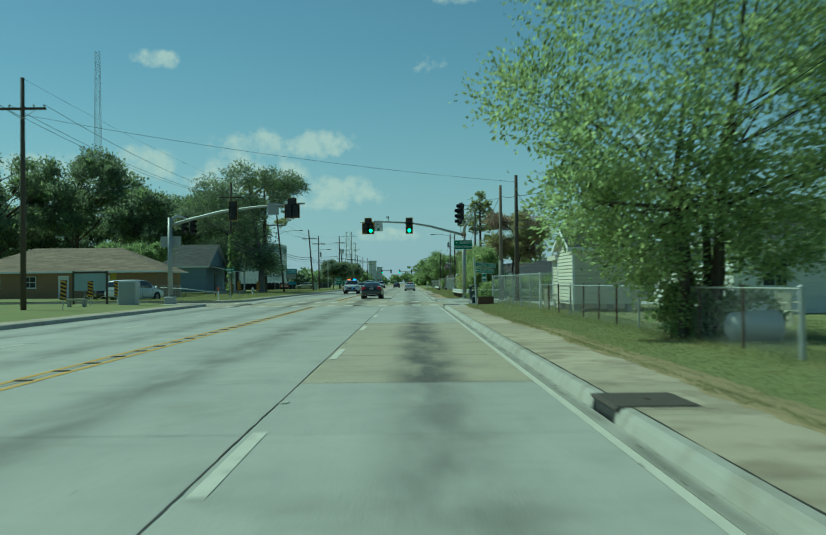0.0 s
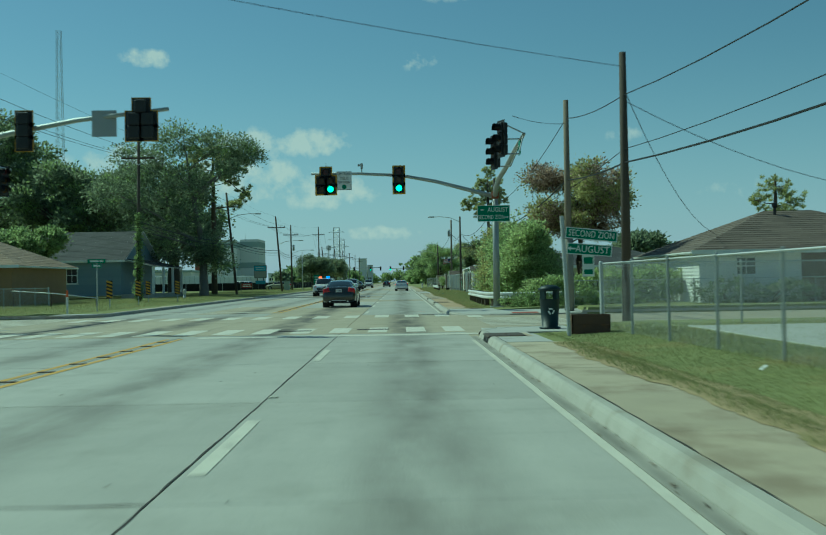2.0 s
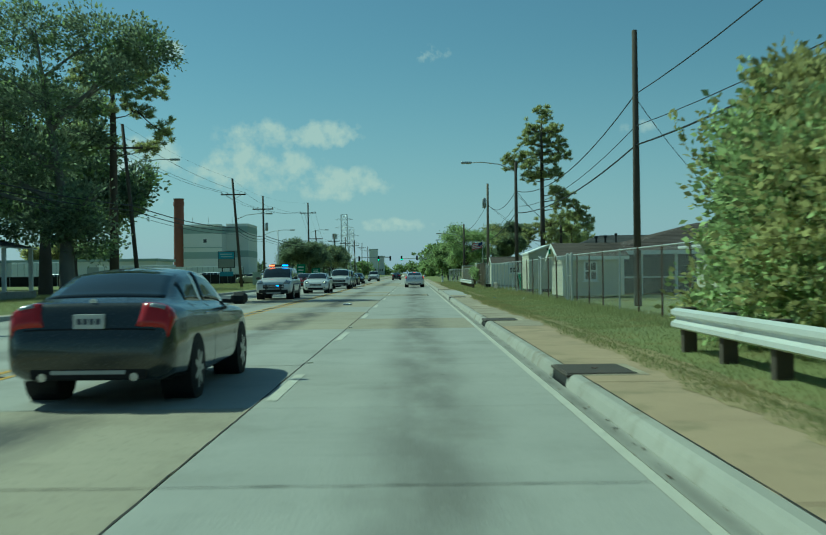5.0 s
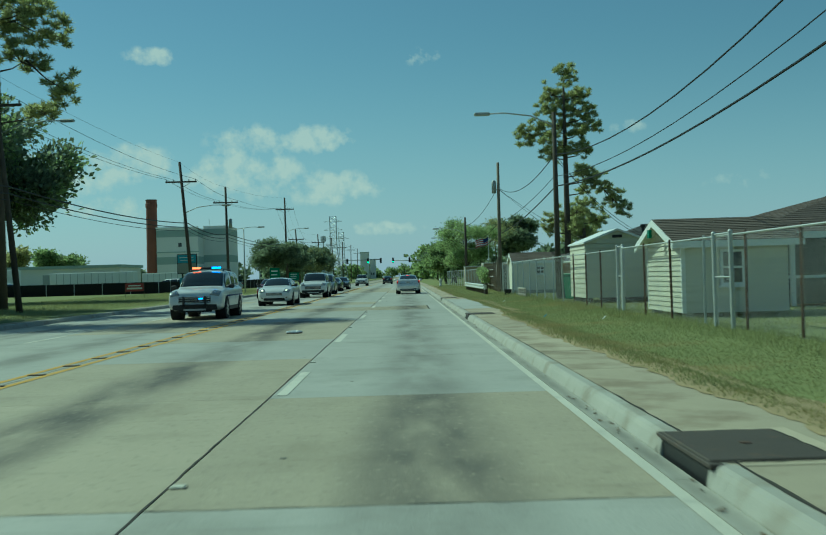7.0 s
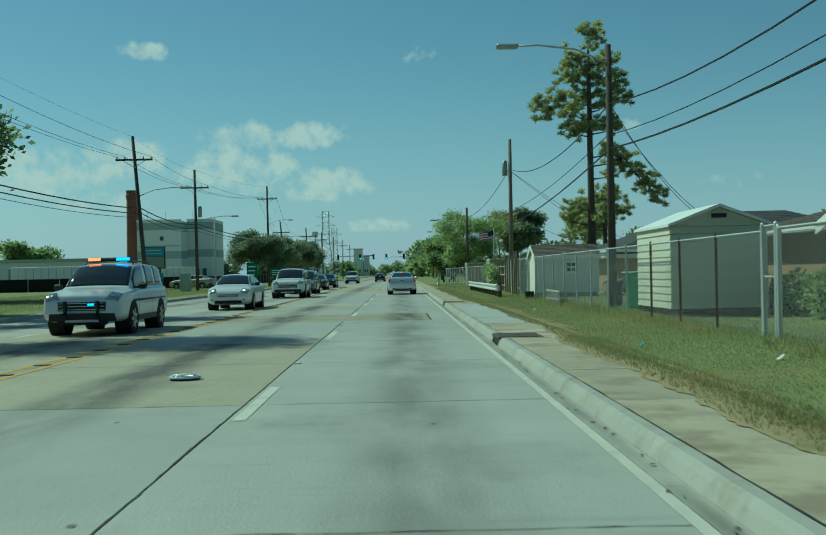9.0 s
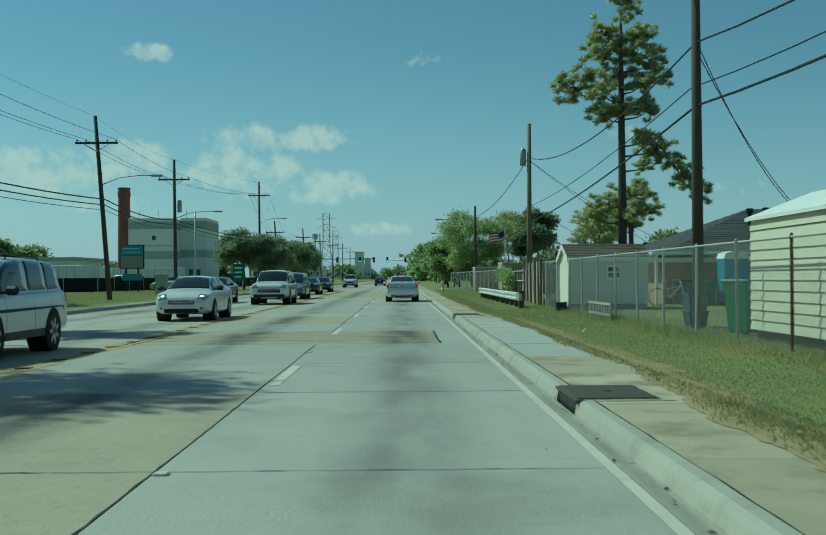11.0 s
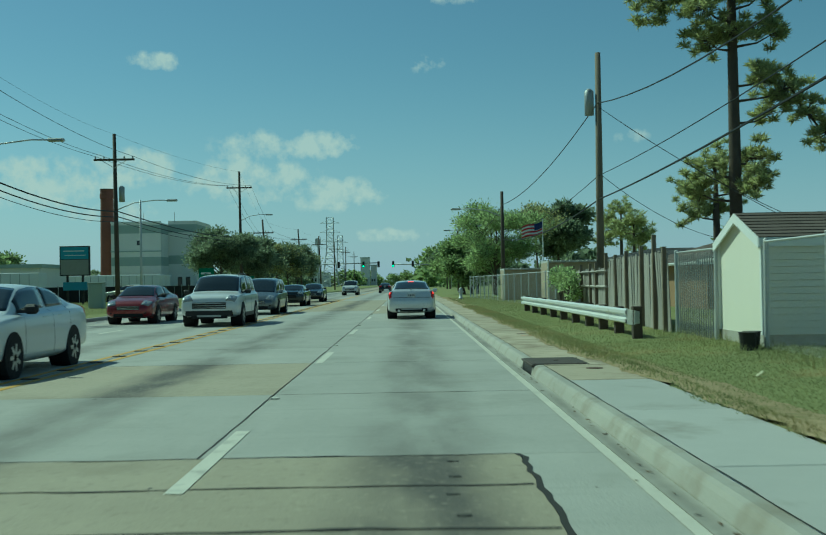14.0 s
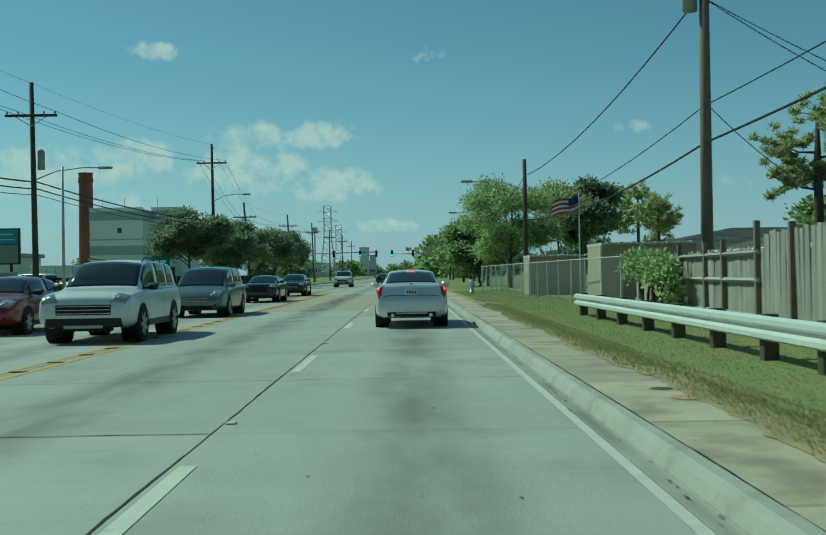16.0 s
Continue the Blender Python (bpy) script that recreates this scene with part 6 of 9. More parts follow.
h6 = hip_house(10.8, 24.0, 199.0, 209.5, 0.2, 2.1, 3.5, "low house with grey-brown roof behind the boards", M_BRICK, M_SHINGLE, over=0.5)
roof_vent(14.0, 202.4, 2.75)
hip_house(9.8, 20.0, 128.5, 138.0, 0.2, 2.3, 3.6, "tan house with dark roof behind the fence", M_SID2, M_SHINGLE_G, over=0.5, windows=((10.4, 0.9, 1.1, 2.0),))
M_TANWALL = material("tan_metal_wall", (0.40, 0.33, 0.23), 0.7, vary=0.12)
# two small tin-roofed sheds behind the long fence
for x, y, w, l, h in ((6.7, 210.5, 3.2, 2.6, 2.15), (6.0, 225.2, 2.6, 2.6, 2.0)):
    t = thing("tin_shed", pose(x, y, 0.2), "small tan shed with ribbed metal roof", "shed", "tin sheds")
    quick("wall", [(0, w, 0, l, 0, h - 0.15)], M_TANWALL, t)
    n = int(w / 0.2)
    M_TIN = material("pale_ribbed_tin", (0.55, 0.55, 0.52), 0.5, 0.3)
    for i in range(n):
        bm = bmesh.new()
        box(bm, i * w / n, (i + 0.82) * w / n, -0.15, l + 0.15, h - 0.15 + 0.02 * (i % 2), h - 0.06 + 0.02 * (i % 2))
        part("roof_panel", bm, M_TIN, t)
    quick("corner", [(-0.03, 0.04, -0.03, 0.04, 0, h - 0.15)], M_TRIM, t)

# ---- across the road ----
ht = hip_house(-42.0, -23.9, 122.4, 133.0, 0.2, 3.0, 5.15, "tan brick bungalow with brown hip roof", M_BRICK, M_SHINGLE_T, over=0.7, windows=((-40.0, 1.3, 1.2, 2.3), (-36.5, 1.2, 1.2, 2.3)))
for x0, x1, mt, lb in ((-33.2, -32.2, M_TRIM, "white entrance door"), (-29.6, -28.3, M_TRIM, "white entrance door")):
    quick("door", [(x0, x1, 122.36, 122.39, 0.25, 2.35)], mt, ht, lb)
M_YEL = material("yellow_painted_brick", (0.48, 0.36, 0.06), 0.8)
quick("pilaster", [(-30.2, -29.65, 122.3, 122.39, 0.2, 2.9)], M_YEL, ht, "yellow painted pilaster")
quick("pilaster", [(-28.25, -27.7, 122.3, 122.39, 0.2, 2.9)], M_YEL, ht, "yellow painted pilaster")
hbl = hip_house(-38.0, -24.6, 150.5, 163.5, 0.5, 3.8, 6.5, "blue-grey clapboard house with grey gable roof and porch", M_BLUEWALL, M_SHINGLE_G, gable_end=True, over=0.5, windows=((-33.0, 1.0, 1.6, 3.1), (-29.4, 1.0, 1.6, 3.1)), siding=0.2)
slope(hbl, (-21.6, 150.6, 3.05), (-21.6, 163.4, 3.05), (-24.5, 150.6, 3.8), (-24.5, 163.4, 3.8), M_SHINGLE_G, 0.3)
for y in (151.0, 155.0, 159.0, 163.0):
    quick("porch_column", [(-21.95, -21.75, y - 0.1, y + 0.1, 0.6, 3.0)], M_TRIM, hbl, "white porch column")
quick("porch_floor", [(-24.6, -21.7, 150.6, 163.4, 0.2, 0.6)], M_KERB, hbl)
quick("porch_door", [(-24.59, -24.55, 156.2, 157.2, 0.6, 2.7)], M_GLASS_D, hbl)
chain_fence((-21.0, 103.2), (-21.5, 122.0), 1.1, 2.8, "low chain-link fence in front of a bungalow", pitch=0.14, wire_r=0.005)

# big pale block, its chimney and the yard in front of it
blk = thing("industrial_building", pose(-57.2, 366.0, 0), "three-storey pale block with grey-green bands", "building")
quick("wall", [(0, 9.6, 0, 22, 0, 13.9)], M_BLDG, blk)
quick("wing", [(9.6, 15.2, 6.5, 22, 0, 14.6)], M_BLDG, blk, "set-back wing")
for z0, z1 in ((11.9, 13.5), (5.6, 7.3)):
    quick("band", [(-0.03, 9.63, -0.03, 22.03, z0, z1)], M_BLDG_G, blk, "grey-green wall band")
    quick("band", [(9.6, 15.23, 6.47, 22.03, z0 + 0.4, z1 + 0.4)], M_BLDG_G, blk, "grey-green wall band")
quick("parapet", [(-0.1, 9.7, -0.1, 0.2, 13.9, 14.2)], M_TRIM, blk)
quick("ledge", [(-0.15, 9.7, -0.15, 0, 8.3, 8.5)], M_BLDG_G, blk)
for x in (4.2, 7.2, 11.4, 13.0):
    yy = -0.04 if x < 9 else 6.46
    quick("window", [(x, x + 0.9, yy, yy + 0.02, 1.6, 3.4)], M_GLASS_D, blk, "small dark window")
quick("window", [(5.0, 5.8, -0.04, -0.02, 9.6, 10.5)], M_GLASS_D, blk, "small dark window")
quick("door", [(0.6, 2.6, -0.05, -0.02, 0.2, 3.2)], M_MAST, blk, "grey loading door")
for x in (2.0, 6.0, 12.0):
    bm = bmesh.new()
    tube(bm, [(x, 1.5, 13.9), (x, 1.5, 16.0)], 0.05, 5)
    part("roof_mast", bm, M_GALV, blk)
ch = thing("factory_chimney", pose(-59.6, 372.0, 0), "tall round red brick factory chimney", "chimney")
bm = bmesh.new()
tube(bm, [(0, 0, 0), (0, 0, 19.2), (0, 0, 19.3), (0, 0, 20.2), (0, 0, 20.3), (0, 0, 21.0)], [1.45, 1.25, 1.38, 1.38, 1.28, 1.28], 20)
part("shaft", bm, M_CHIM, ch, smooth=False)
bm = bmesh.new()
tube(bm, [(0, 0, 20.95), (0, 0, 21.15)], [1.36, 1.36], 20)
part("cap", bm, M_RUST, ch, "dark cap ring")
low_b = thing("low_building", pose(-52, 352, 0), "low pale annexe in front of the block", "building")
quick("wall", [(0, 7.5, 0, 8, 0, 3.4)], M_BLDG, low_b)
quick("roof", [(-0.2, 7.7, -0.2, 8.2, 3.4, 3.65)], M_TRIM, low_b)
quick("door", [(1, 2.2, -0.03, 0, 0, 2.3)], M_GLASS_D, low_b)

bill = thing("roadside_sign", pose(-23.8, 237.8, 0.2), "dark framed roadside sign with blue and grey panels", "sign")
for x in (-0.55, 0.55):
    quick("post", [(x - 0.07, x + 0.07, -0.07, 0.07, -0.2, 2.1)], M_BLACK, bill)
quick("frame", [(-1.08, 1.08, -0.12, 0.12, 2.1, 4.25)], M_BLACK, bill, bev=0.02)
quick("blue_panel", [(-1.0, 1.0, -0.14, -0.123, 3.3, 4.17)], material("blue_sign_panel", (0.10, 0.33, 0.46), 0.4, vary=0.1), bill, "blue panel")
quick("grey_panel", [(-1.0, 1.0, -0.14, -0.123, 2.18, 3.26)], material("grey_letter_panel", (0.28, 0.29, 0.27), 0.5, vary=0.15, scale=20), bill, "grey letter panel")
quick("lettering_bar", [(-0.8, 0.7, -0.146, -0.141, 3.85, 3.92)], M_SIGNWHITE, bill)
quick("lettering_bar", [(-0.7, 0.8, -0.146, -0.141, 3.55, 3.60)], M_SIGNWHITE, bill)
quick("lower_panel", [(-0.85, 0.85, -0.1, 0.1, 1.05, 1.65)], material("dark_blue_panel", (0.08, 0.26, 0.38), 0.4), bill, "small blue panel")
low_s = thing("banner", pose(-21.6, 206.5, 0.2), "low red and blue banner on the fence", "banner")
quick("cloth", [(-0.75, 0.75, -0.01, 0.01, 0.55, 1.2)], material("red_banner", (0.28, 0.06, 0.06), 0.7), low_s)
quick("stripe", [(-0.6, 0.6, -0.016, -0.011, 0.72, 0.86), (-0.5, 0.5, -0.016, -0.011, 0.96, 1.06)], M_SIGNWHITE, low_s)
quick("stake", [(-0.78, -0.74, -0.02, 0.02, -0.1, 1.2)], M_POLE, low_s)
quick("stake", [(0.74, 0.78, -0.02, 0.02, -0.1, 1.2)], M_POLE, low_s)

# dark screened fence round the yard
M_SCREEN = material("black_fence_screen", (0.02, 0.022, 0.022), 0.8, vary=0.25, scale=3)
scr = thing("screened_fence", pose(0, 0, 0.2), "chain-link fence with black privacy screen", "fence")
for a, b in (((-130, 246), (-27.5, 240)), ((-27.5, 240), (-24.5, 262)), ((-24.5, 262), (-22.5, 330))):
    a, b = Vector((*a, 0)), Vector((*b, 0))
    n = max(2, int((b - a).length / 3.2))
    for i in range(n):
        p, q = a.lerp(b, i / n), a.lerp(b, (i + 1) / n)
        bm = bmesh.new()
        wob = 0.05 * math.sin(i * 1.7)
        f = [bm.verts.new(v) for v in (p, q, q + Vector((0, 0, 1.3)), p + Vector((0, 0, 1.3 + wob * 0.3)))]
        bm.faces.new(f)
        bmesh.ops.solidify(bm, geom=bm.faces[:], thickness=0.01)
        part("screen", bm, M_SCREEN, scr)
        bm = bmesh.new()
        tube(bm, [p, p + Vector((0, 0, 1.42))], 0.04, 6)
        part("post", bm, M_GALV, scr)


def trailer(x, y, l, h, w=2.5, ang=90, label="white box trailer in the yard"):
    t = thing("trailer", pose(x, y, 0.15, 0, 0, ang), label, "trailer", "yard trailers")
    quick("box", [(-w / 2, w / 2, -l / 2, l / 2, 0.9, h)], M_TRIM, t, bev=0.05)
    for yy in (-l / 2 + 1.2, -l / 2 + 2.3):
        for s in (-1, 1):
            bm = bmesh.new()
            tube(bm, [(s * (w / 2 - 0.28), yy, 0.48), (s * w / 2, yy, 0.48)], 0.48, 14)
            part("wheel", bm, M_TYRE, t)
    quick("leg", [(-0.8, -0.7, l / 2 - 1.5, l / 2 - 1.4, 0, 0.9), (0.7, 0.8, l / 2 - 1.5, l / 2 - 1.4, 0, 0.9)], M_BLACK, t)
    quick("rib", [(-w / 2 - 0.02, -w / 2, -l / 2 + 1.0 * i, -l / 2 + 1.0 * i + 0.06, 1.0, h - 0.1) for i in range(1, int(l))], M_SIGNBACK, t)


trailer(-58, 268, 9, 3.6)
trailer(-45, 275, 12, 3.0)
trailer(-72, 262, 8, 3.4)
trailer(-38, 300, 12, 2.9, label="low white trailer in the yard")
yb = thing("warehouse", pose(-120, 285, 0), "long low dark warehouse behind the yard", "building")
quick("wall", [(0, 40, 0, 15, 0, 4.6)], M_BLDG_G, yb)
bm = bmesh.new()
prism(bm, [(-1, 4.6), (41, 4.6), (20, 6.2)], -0.5, 15.5)
part("roof", bm, M_SHINGLE_G, yb)
yb2 = thing("warehouse", pose(-78, 300, 0), "long low pale warehouse behind the yard", "building")
quick("wall", [(0, 30, 0, 14, 0, 4.2)], M_BLDG, yb2)
quick("roof", [(-0.4, 30.4, -0.4, 14.4, 4.2, 4.7)], M_BLDG_G, yb2)
for i in range(4):
    quick("door", [(3 + 7 * i, 6 + 7 * i, -0.05, -0.02, 0.2, 3.2)], M_MAST, yb2)


def green_sign(x, y, w, h, z):
    t = thing("guide_sign", pose(x, y, 0.15), "green and white roadside guide sign", "sign", "green guide signs")
    for s in (-0.3, 0.3):
        quick("post", [(s * w - 0.03, s * w + 0.03, 0.0, 0.06, -0.1, z + h)], M_GALV, t)
    quick("panel", [(-w / 2, w / 2, -0.03, 0.0, z, z + h)], M_SIGNGREEN, t)
    bars = []
    for i in range(3):
        zz = z + h * (0.2 + 0.26 * i)
        bars.append((-w * 0.36, w * (0.2 + 0.05 * i), -0.036, -0.031, zz, zz + h * 0.09))
    for b in bars:
        quick("lettering_bar", [b], M_SIGNWHITE, t, "white lettering bar")
    return t


green_sign(-14.0, 236.0, 1.05, 1.5, 1.0)
green_sign(-13.6, 252.0, 1.2, 0.95, 1.1)

# flag on a pole
fl = thing("flagpole", pose(8.3, 224.6, 0.2), "striped flag flying from a thin white pole", "flag")
bm = bmesh.new()
tube(bm, [(0, 0, 0), (0, 0, 4.9)], [0.04, 0.025], 8)
part("pole", bm, M_TRIM, fl)
M_FR, M_FW, M_FB = material("flag_red", (0.42, 0.05, 0.06), 0.8), M_SIGNWHITE, material("flag_blue", (0.03, 0.05, 0.15), 0.8)


def flag_pt(u, v):
    return Vector((-u * 1.25, 0.12 * math.sin(u * 7 + v), 4.75 - v * 0.72 - u * 0.36 - 0.06 * math.sin(u * 6)))


for k in range(7):
    bm = bmesh.new()
    rows = []
    for i in range(9):
        u = i / 8
        rows.append((bm.verts.new(flag_pt(u, k / 7)), bm.verts.new(flag_pt(u, (k + 1) / 7))))
    for a, b in zip(rows, rows[1:]):
        bm.faces.new((a[0], b[0], b[1], a[1]))
    part("stripe", bm, M_FR if k % 2 == 0 else M_FW, fl)
bm = bmesh.new()
rows = []
for i in range(5):
    u = i / 8 * 0.8
    rows.append((bm.verts.new(flag_pt(u, 0.0) + Vector((0, -0.015, 0))), bm.verts.new(flag_pt(u, 0.54) + Vector((0, -0.015, 0)))))
for a, b in zip(rows, rows[1:]):
    bm.faces.new((a[0], b[0], b[1], a[1]))
part("canton", bm, M_FB, fl, "dark blue canton")


# ---- lattice towers ----
def lattice(name, x, y, h, w0, w1, arms, label, category, r=0.12, step=0.06, waist=None):
    t = thing(name, pose(x, y, 0), label, category, "lattice towers")
    n = int(1 / step)

    def wid(f):
        if waist and f > waist:
            return w1
        return w0 + (w1 - w0) * (f / (waist or 1.0))

    bm = bmesh.new()
    prev = None
    for i in range(n + 1):
        f = i / n
        w = wid(f) / 2
        ring = [Vector((sx * w, sy * w, f * h)) for sx, sy in ((-1, -1), (1, -1), (1, 1), (-1, 1))]
        if prev:
            for k in range(4):
                tube(bm, [prev[k], ring[k]], r, 4, cap=False)
                tube(bm, [prev[k], ring[(k + 1) % 4]], r * 0.55, 3, cap=False)
                tube(bm, [prev[(k + 1) % 4], ring[k]], r * 0.55, 3, cap=False)
                tube(bm, [ring[k], ring[(k + 1) % 4]], r * 0.5, 3, cap=False)
        prev = ring
    part("frame", bm, M_MAST, t)
    for z, reach in arms:
        bm = bmesh.new()
        for s in (-1, 1):
            tube(bm, [(0, 0, z), (s * reach, 0, z)], r * 0.7, 4)
            tube(bm, [(0, 0, z + reach * 0.35), (s * reach, 0, z)], r * 0.5, 4)
        part("arm", bm, M_MAST, t)
    return t


lattice("pylon", -33.4, 620, 30.5, 7.5, 3.0, [(20, 5.0), (24, 4.5), (28, 4.2)], "tall steel lattice power pylon", "pylon", 0.10, 0.08, 0.55)
lattice("pylon", -38.0, 760, 29, 7, 3.0, [(20, 5.0), (25, 4.5)], "tall steel lattice power pylon", "pylon", 0.10, 0.09, 0.55)
lattice("radio_tower", -124.5, 447, 96, 3.4, 1.6, [], "slender lattice radio tower", "tower", 0.055, 0.022)
t = thing("antenna_pole", pose(-33.6, 560, 0), "tall pole with antenna panels", "tower")
bm = bmesh.new()
tube(bm, [(0, 0, 0), (0, 0, 19)], [0.35, 0.2], 8)
part("pole", bm, M_MAST, t)
for i in range(6):
    a = i * math.pi / 3
    quick("antenna", [(math.cos(a) * 0.9 - 0.15, math.cos(a) * 0.9 + 0.15, math.sin(a) * 0.9 - 0.1, math.sin(a) * 0.9 + 0.1, 16.6, 18.8)], M_MAST, t)
# plant buildings far down the road
for x, y, w, h in ((-29, 880, 6, 19), (-23.5, 890, 4, 14), (-36, 905, 8, 9), (-60, 700, 40, 7), (30, 760, 30, 6)):
    t = thing("far_building", pose(x, y, 0), "pale industrial building far down the road", "building", "far buildings")
    quick("wall", [(-w / 2, w / 2, 0, 12, 0, h)], M_BLDG, t)
    quick("roof", [(-w / 2 - 0.3, w / 2 + 0.3, -0.3, 12.3, h, h + 0.5)], M_BLDG_G, t)
    quick("window", [(-w / 2 + 0.6 + 1.6 * i, -w / 2 + 1.5 + 1.6 * i, -0.05, -0.02, 3, 4.6) for i in range(max(1, int(w / 1.7)))], M_GLASS_D, t)
# signals over the next junction
fs = thing("signal_gantry", pose(0, 372, 0), "far signal arm over the next junction", "traffic signal")
tubes("arm", [[(-17, 0, 0), (-17, 0, 5.4), (-5.5, -1, 5.5)], [(9, 3, 0), (9, 3, 5.0), (-2.6, 2, 5.2)]], 0.1, M_MAST, fs)
for x in (-13.5, -8.6, -5.6, -2.7, 1.2):
    h = part("signal_head", (lambda b: (box(b, x - 0.22, x + 0.22, -1.3, -1.0, 4.6, 5.8, bev=0.03), b)[1])(bmesh.new()), M_BLACK, fs)
    if x in (-8.6, -2.7):
        bm = bmesh.new()
        tube(bm, [(x, -1.3, 4.85), (x, -1.33, 4.85)], 0.15, 10)
        part("lens", bm, M_SIGGREEN, h)


# ---- trees and bushes ----
def leaf_mesh(name, pts, axis, size, mat, parent, narrow=0.55, rng=None, jitter=0.35):
    """Many small pointed leaves in one mesh: points, the way each leaf points, and leaf length."""
    n = len(pts)
    d = axis + rng.normal(0, jitter, (n, 3))
    d /= np.linalg.norm(d, axis=1)[:, None] + 1e-9
    r = rng.normal(0, 1, (n, 3))
    w = np.cross(d, r)
    w /= np.linalg.norm(w, axis=1)[:, None] + 1e-9
    s = size * rng.uniform(0.6, 1.4, n)[:, None]
    fold = np.cross(d, w) * s * 0.12
    v = np.stack([pts - d * s * 0.5, pts - w * s * narrow * 0.5 + fold, pts + d * s * 0.5, pts + w * s * narrow * 0.5 + fold], 1).reshape(-1, 3)
    me = bpy.data.meshes.new(name)
    me.vertices.add(4 * n)
    me.vertices.foreach_set("co", v.astype(np.float32).ravel())
    me.loops.add(4 * n)
    me.loops.foreach_set("vertex_index", np.arange(4 * n, dtype=np.int32))
    me.polygons.add(n)
    me.polygons.foreach_set("loop_start", np.arange(0, 4 * n, 4, dtype=np.int32))
    me.polygons.foreach_set("loop_total", np.full(n, 4, dtype=np.int32))
    me.materials.append(mat)
    me.update(calc_edges=True)
    ob = new(name, me)
    ob.parent = parent
    return ob


def scatter(blobs, per, spread, rng, shell=0.55, droop=0.0):
    """Leaf points in clusters inside ellipsoid blobs (centre, radii, clusters)."""
    P, A = [], []
    for c, r, k in blobs:
        c, r = np.array(c), np.array(r)
        u = rng.normal(0, 1, (k, 3))
        u /= np.linalg.norm(u, axis=1)[:, None]
        rad = shell + (1 - shell) * rng.random(k) ** 0.6
        rad *= rng.uniform(0.75, 1.12, k)
        cen = c + u * r * rad[:, None]
        m = rng.poisson(per, k) + 2
        idx = np.repeat(np.arange(k), m)
        off = rng.normal(0, 1, (len(idx), 3)) * spread * rng.uniform(0.6, 1.3, (k, 1))[idx]
        off[:, 2] *= 0.6
        P.append(cen[idx] + off)
        a = u[idx] * 0.7 + off / (np.linalg.norm(off, axis=1)[:, None] + 1e-6) * 0.7
        a[:, 2] += 0.25 - droop
        A.append(a)
    return np.concatenate(P), np.concatenate(A)


def limbs(bm, base, tips, r, rng, bend=0.25, n=7):
    base = Vector(base)
    for t in tips:
        t = Vector(t)
        mid = base.lerp(t, 0.5) + Vector((rng.uniform(-bend, bend), rng.uniform(-bend, bend), rng.uniform(0, bend)))
        q = base.lerp(mid, 0.5) + Vector((rng.uniform(-bend, bend) * 0.4, rng.uniform(-bend, bend) * 0.4, 0))
        tube(bm, [base, q, mid, mid.lerp(t, 0.55) + Vector((0, 0, bend * 0.2)), t], [r, r * 0.8, r * 0.6, r * 0.35, r * 0.12], n)


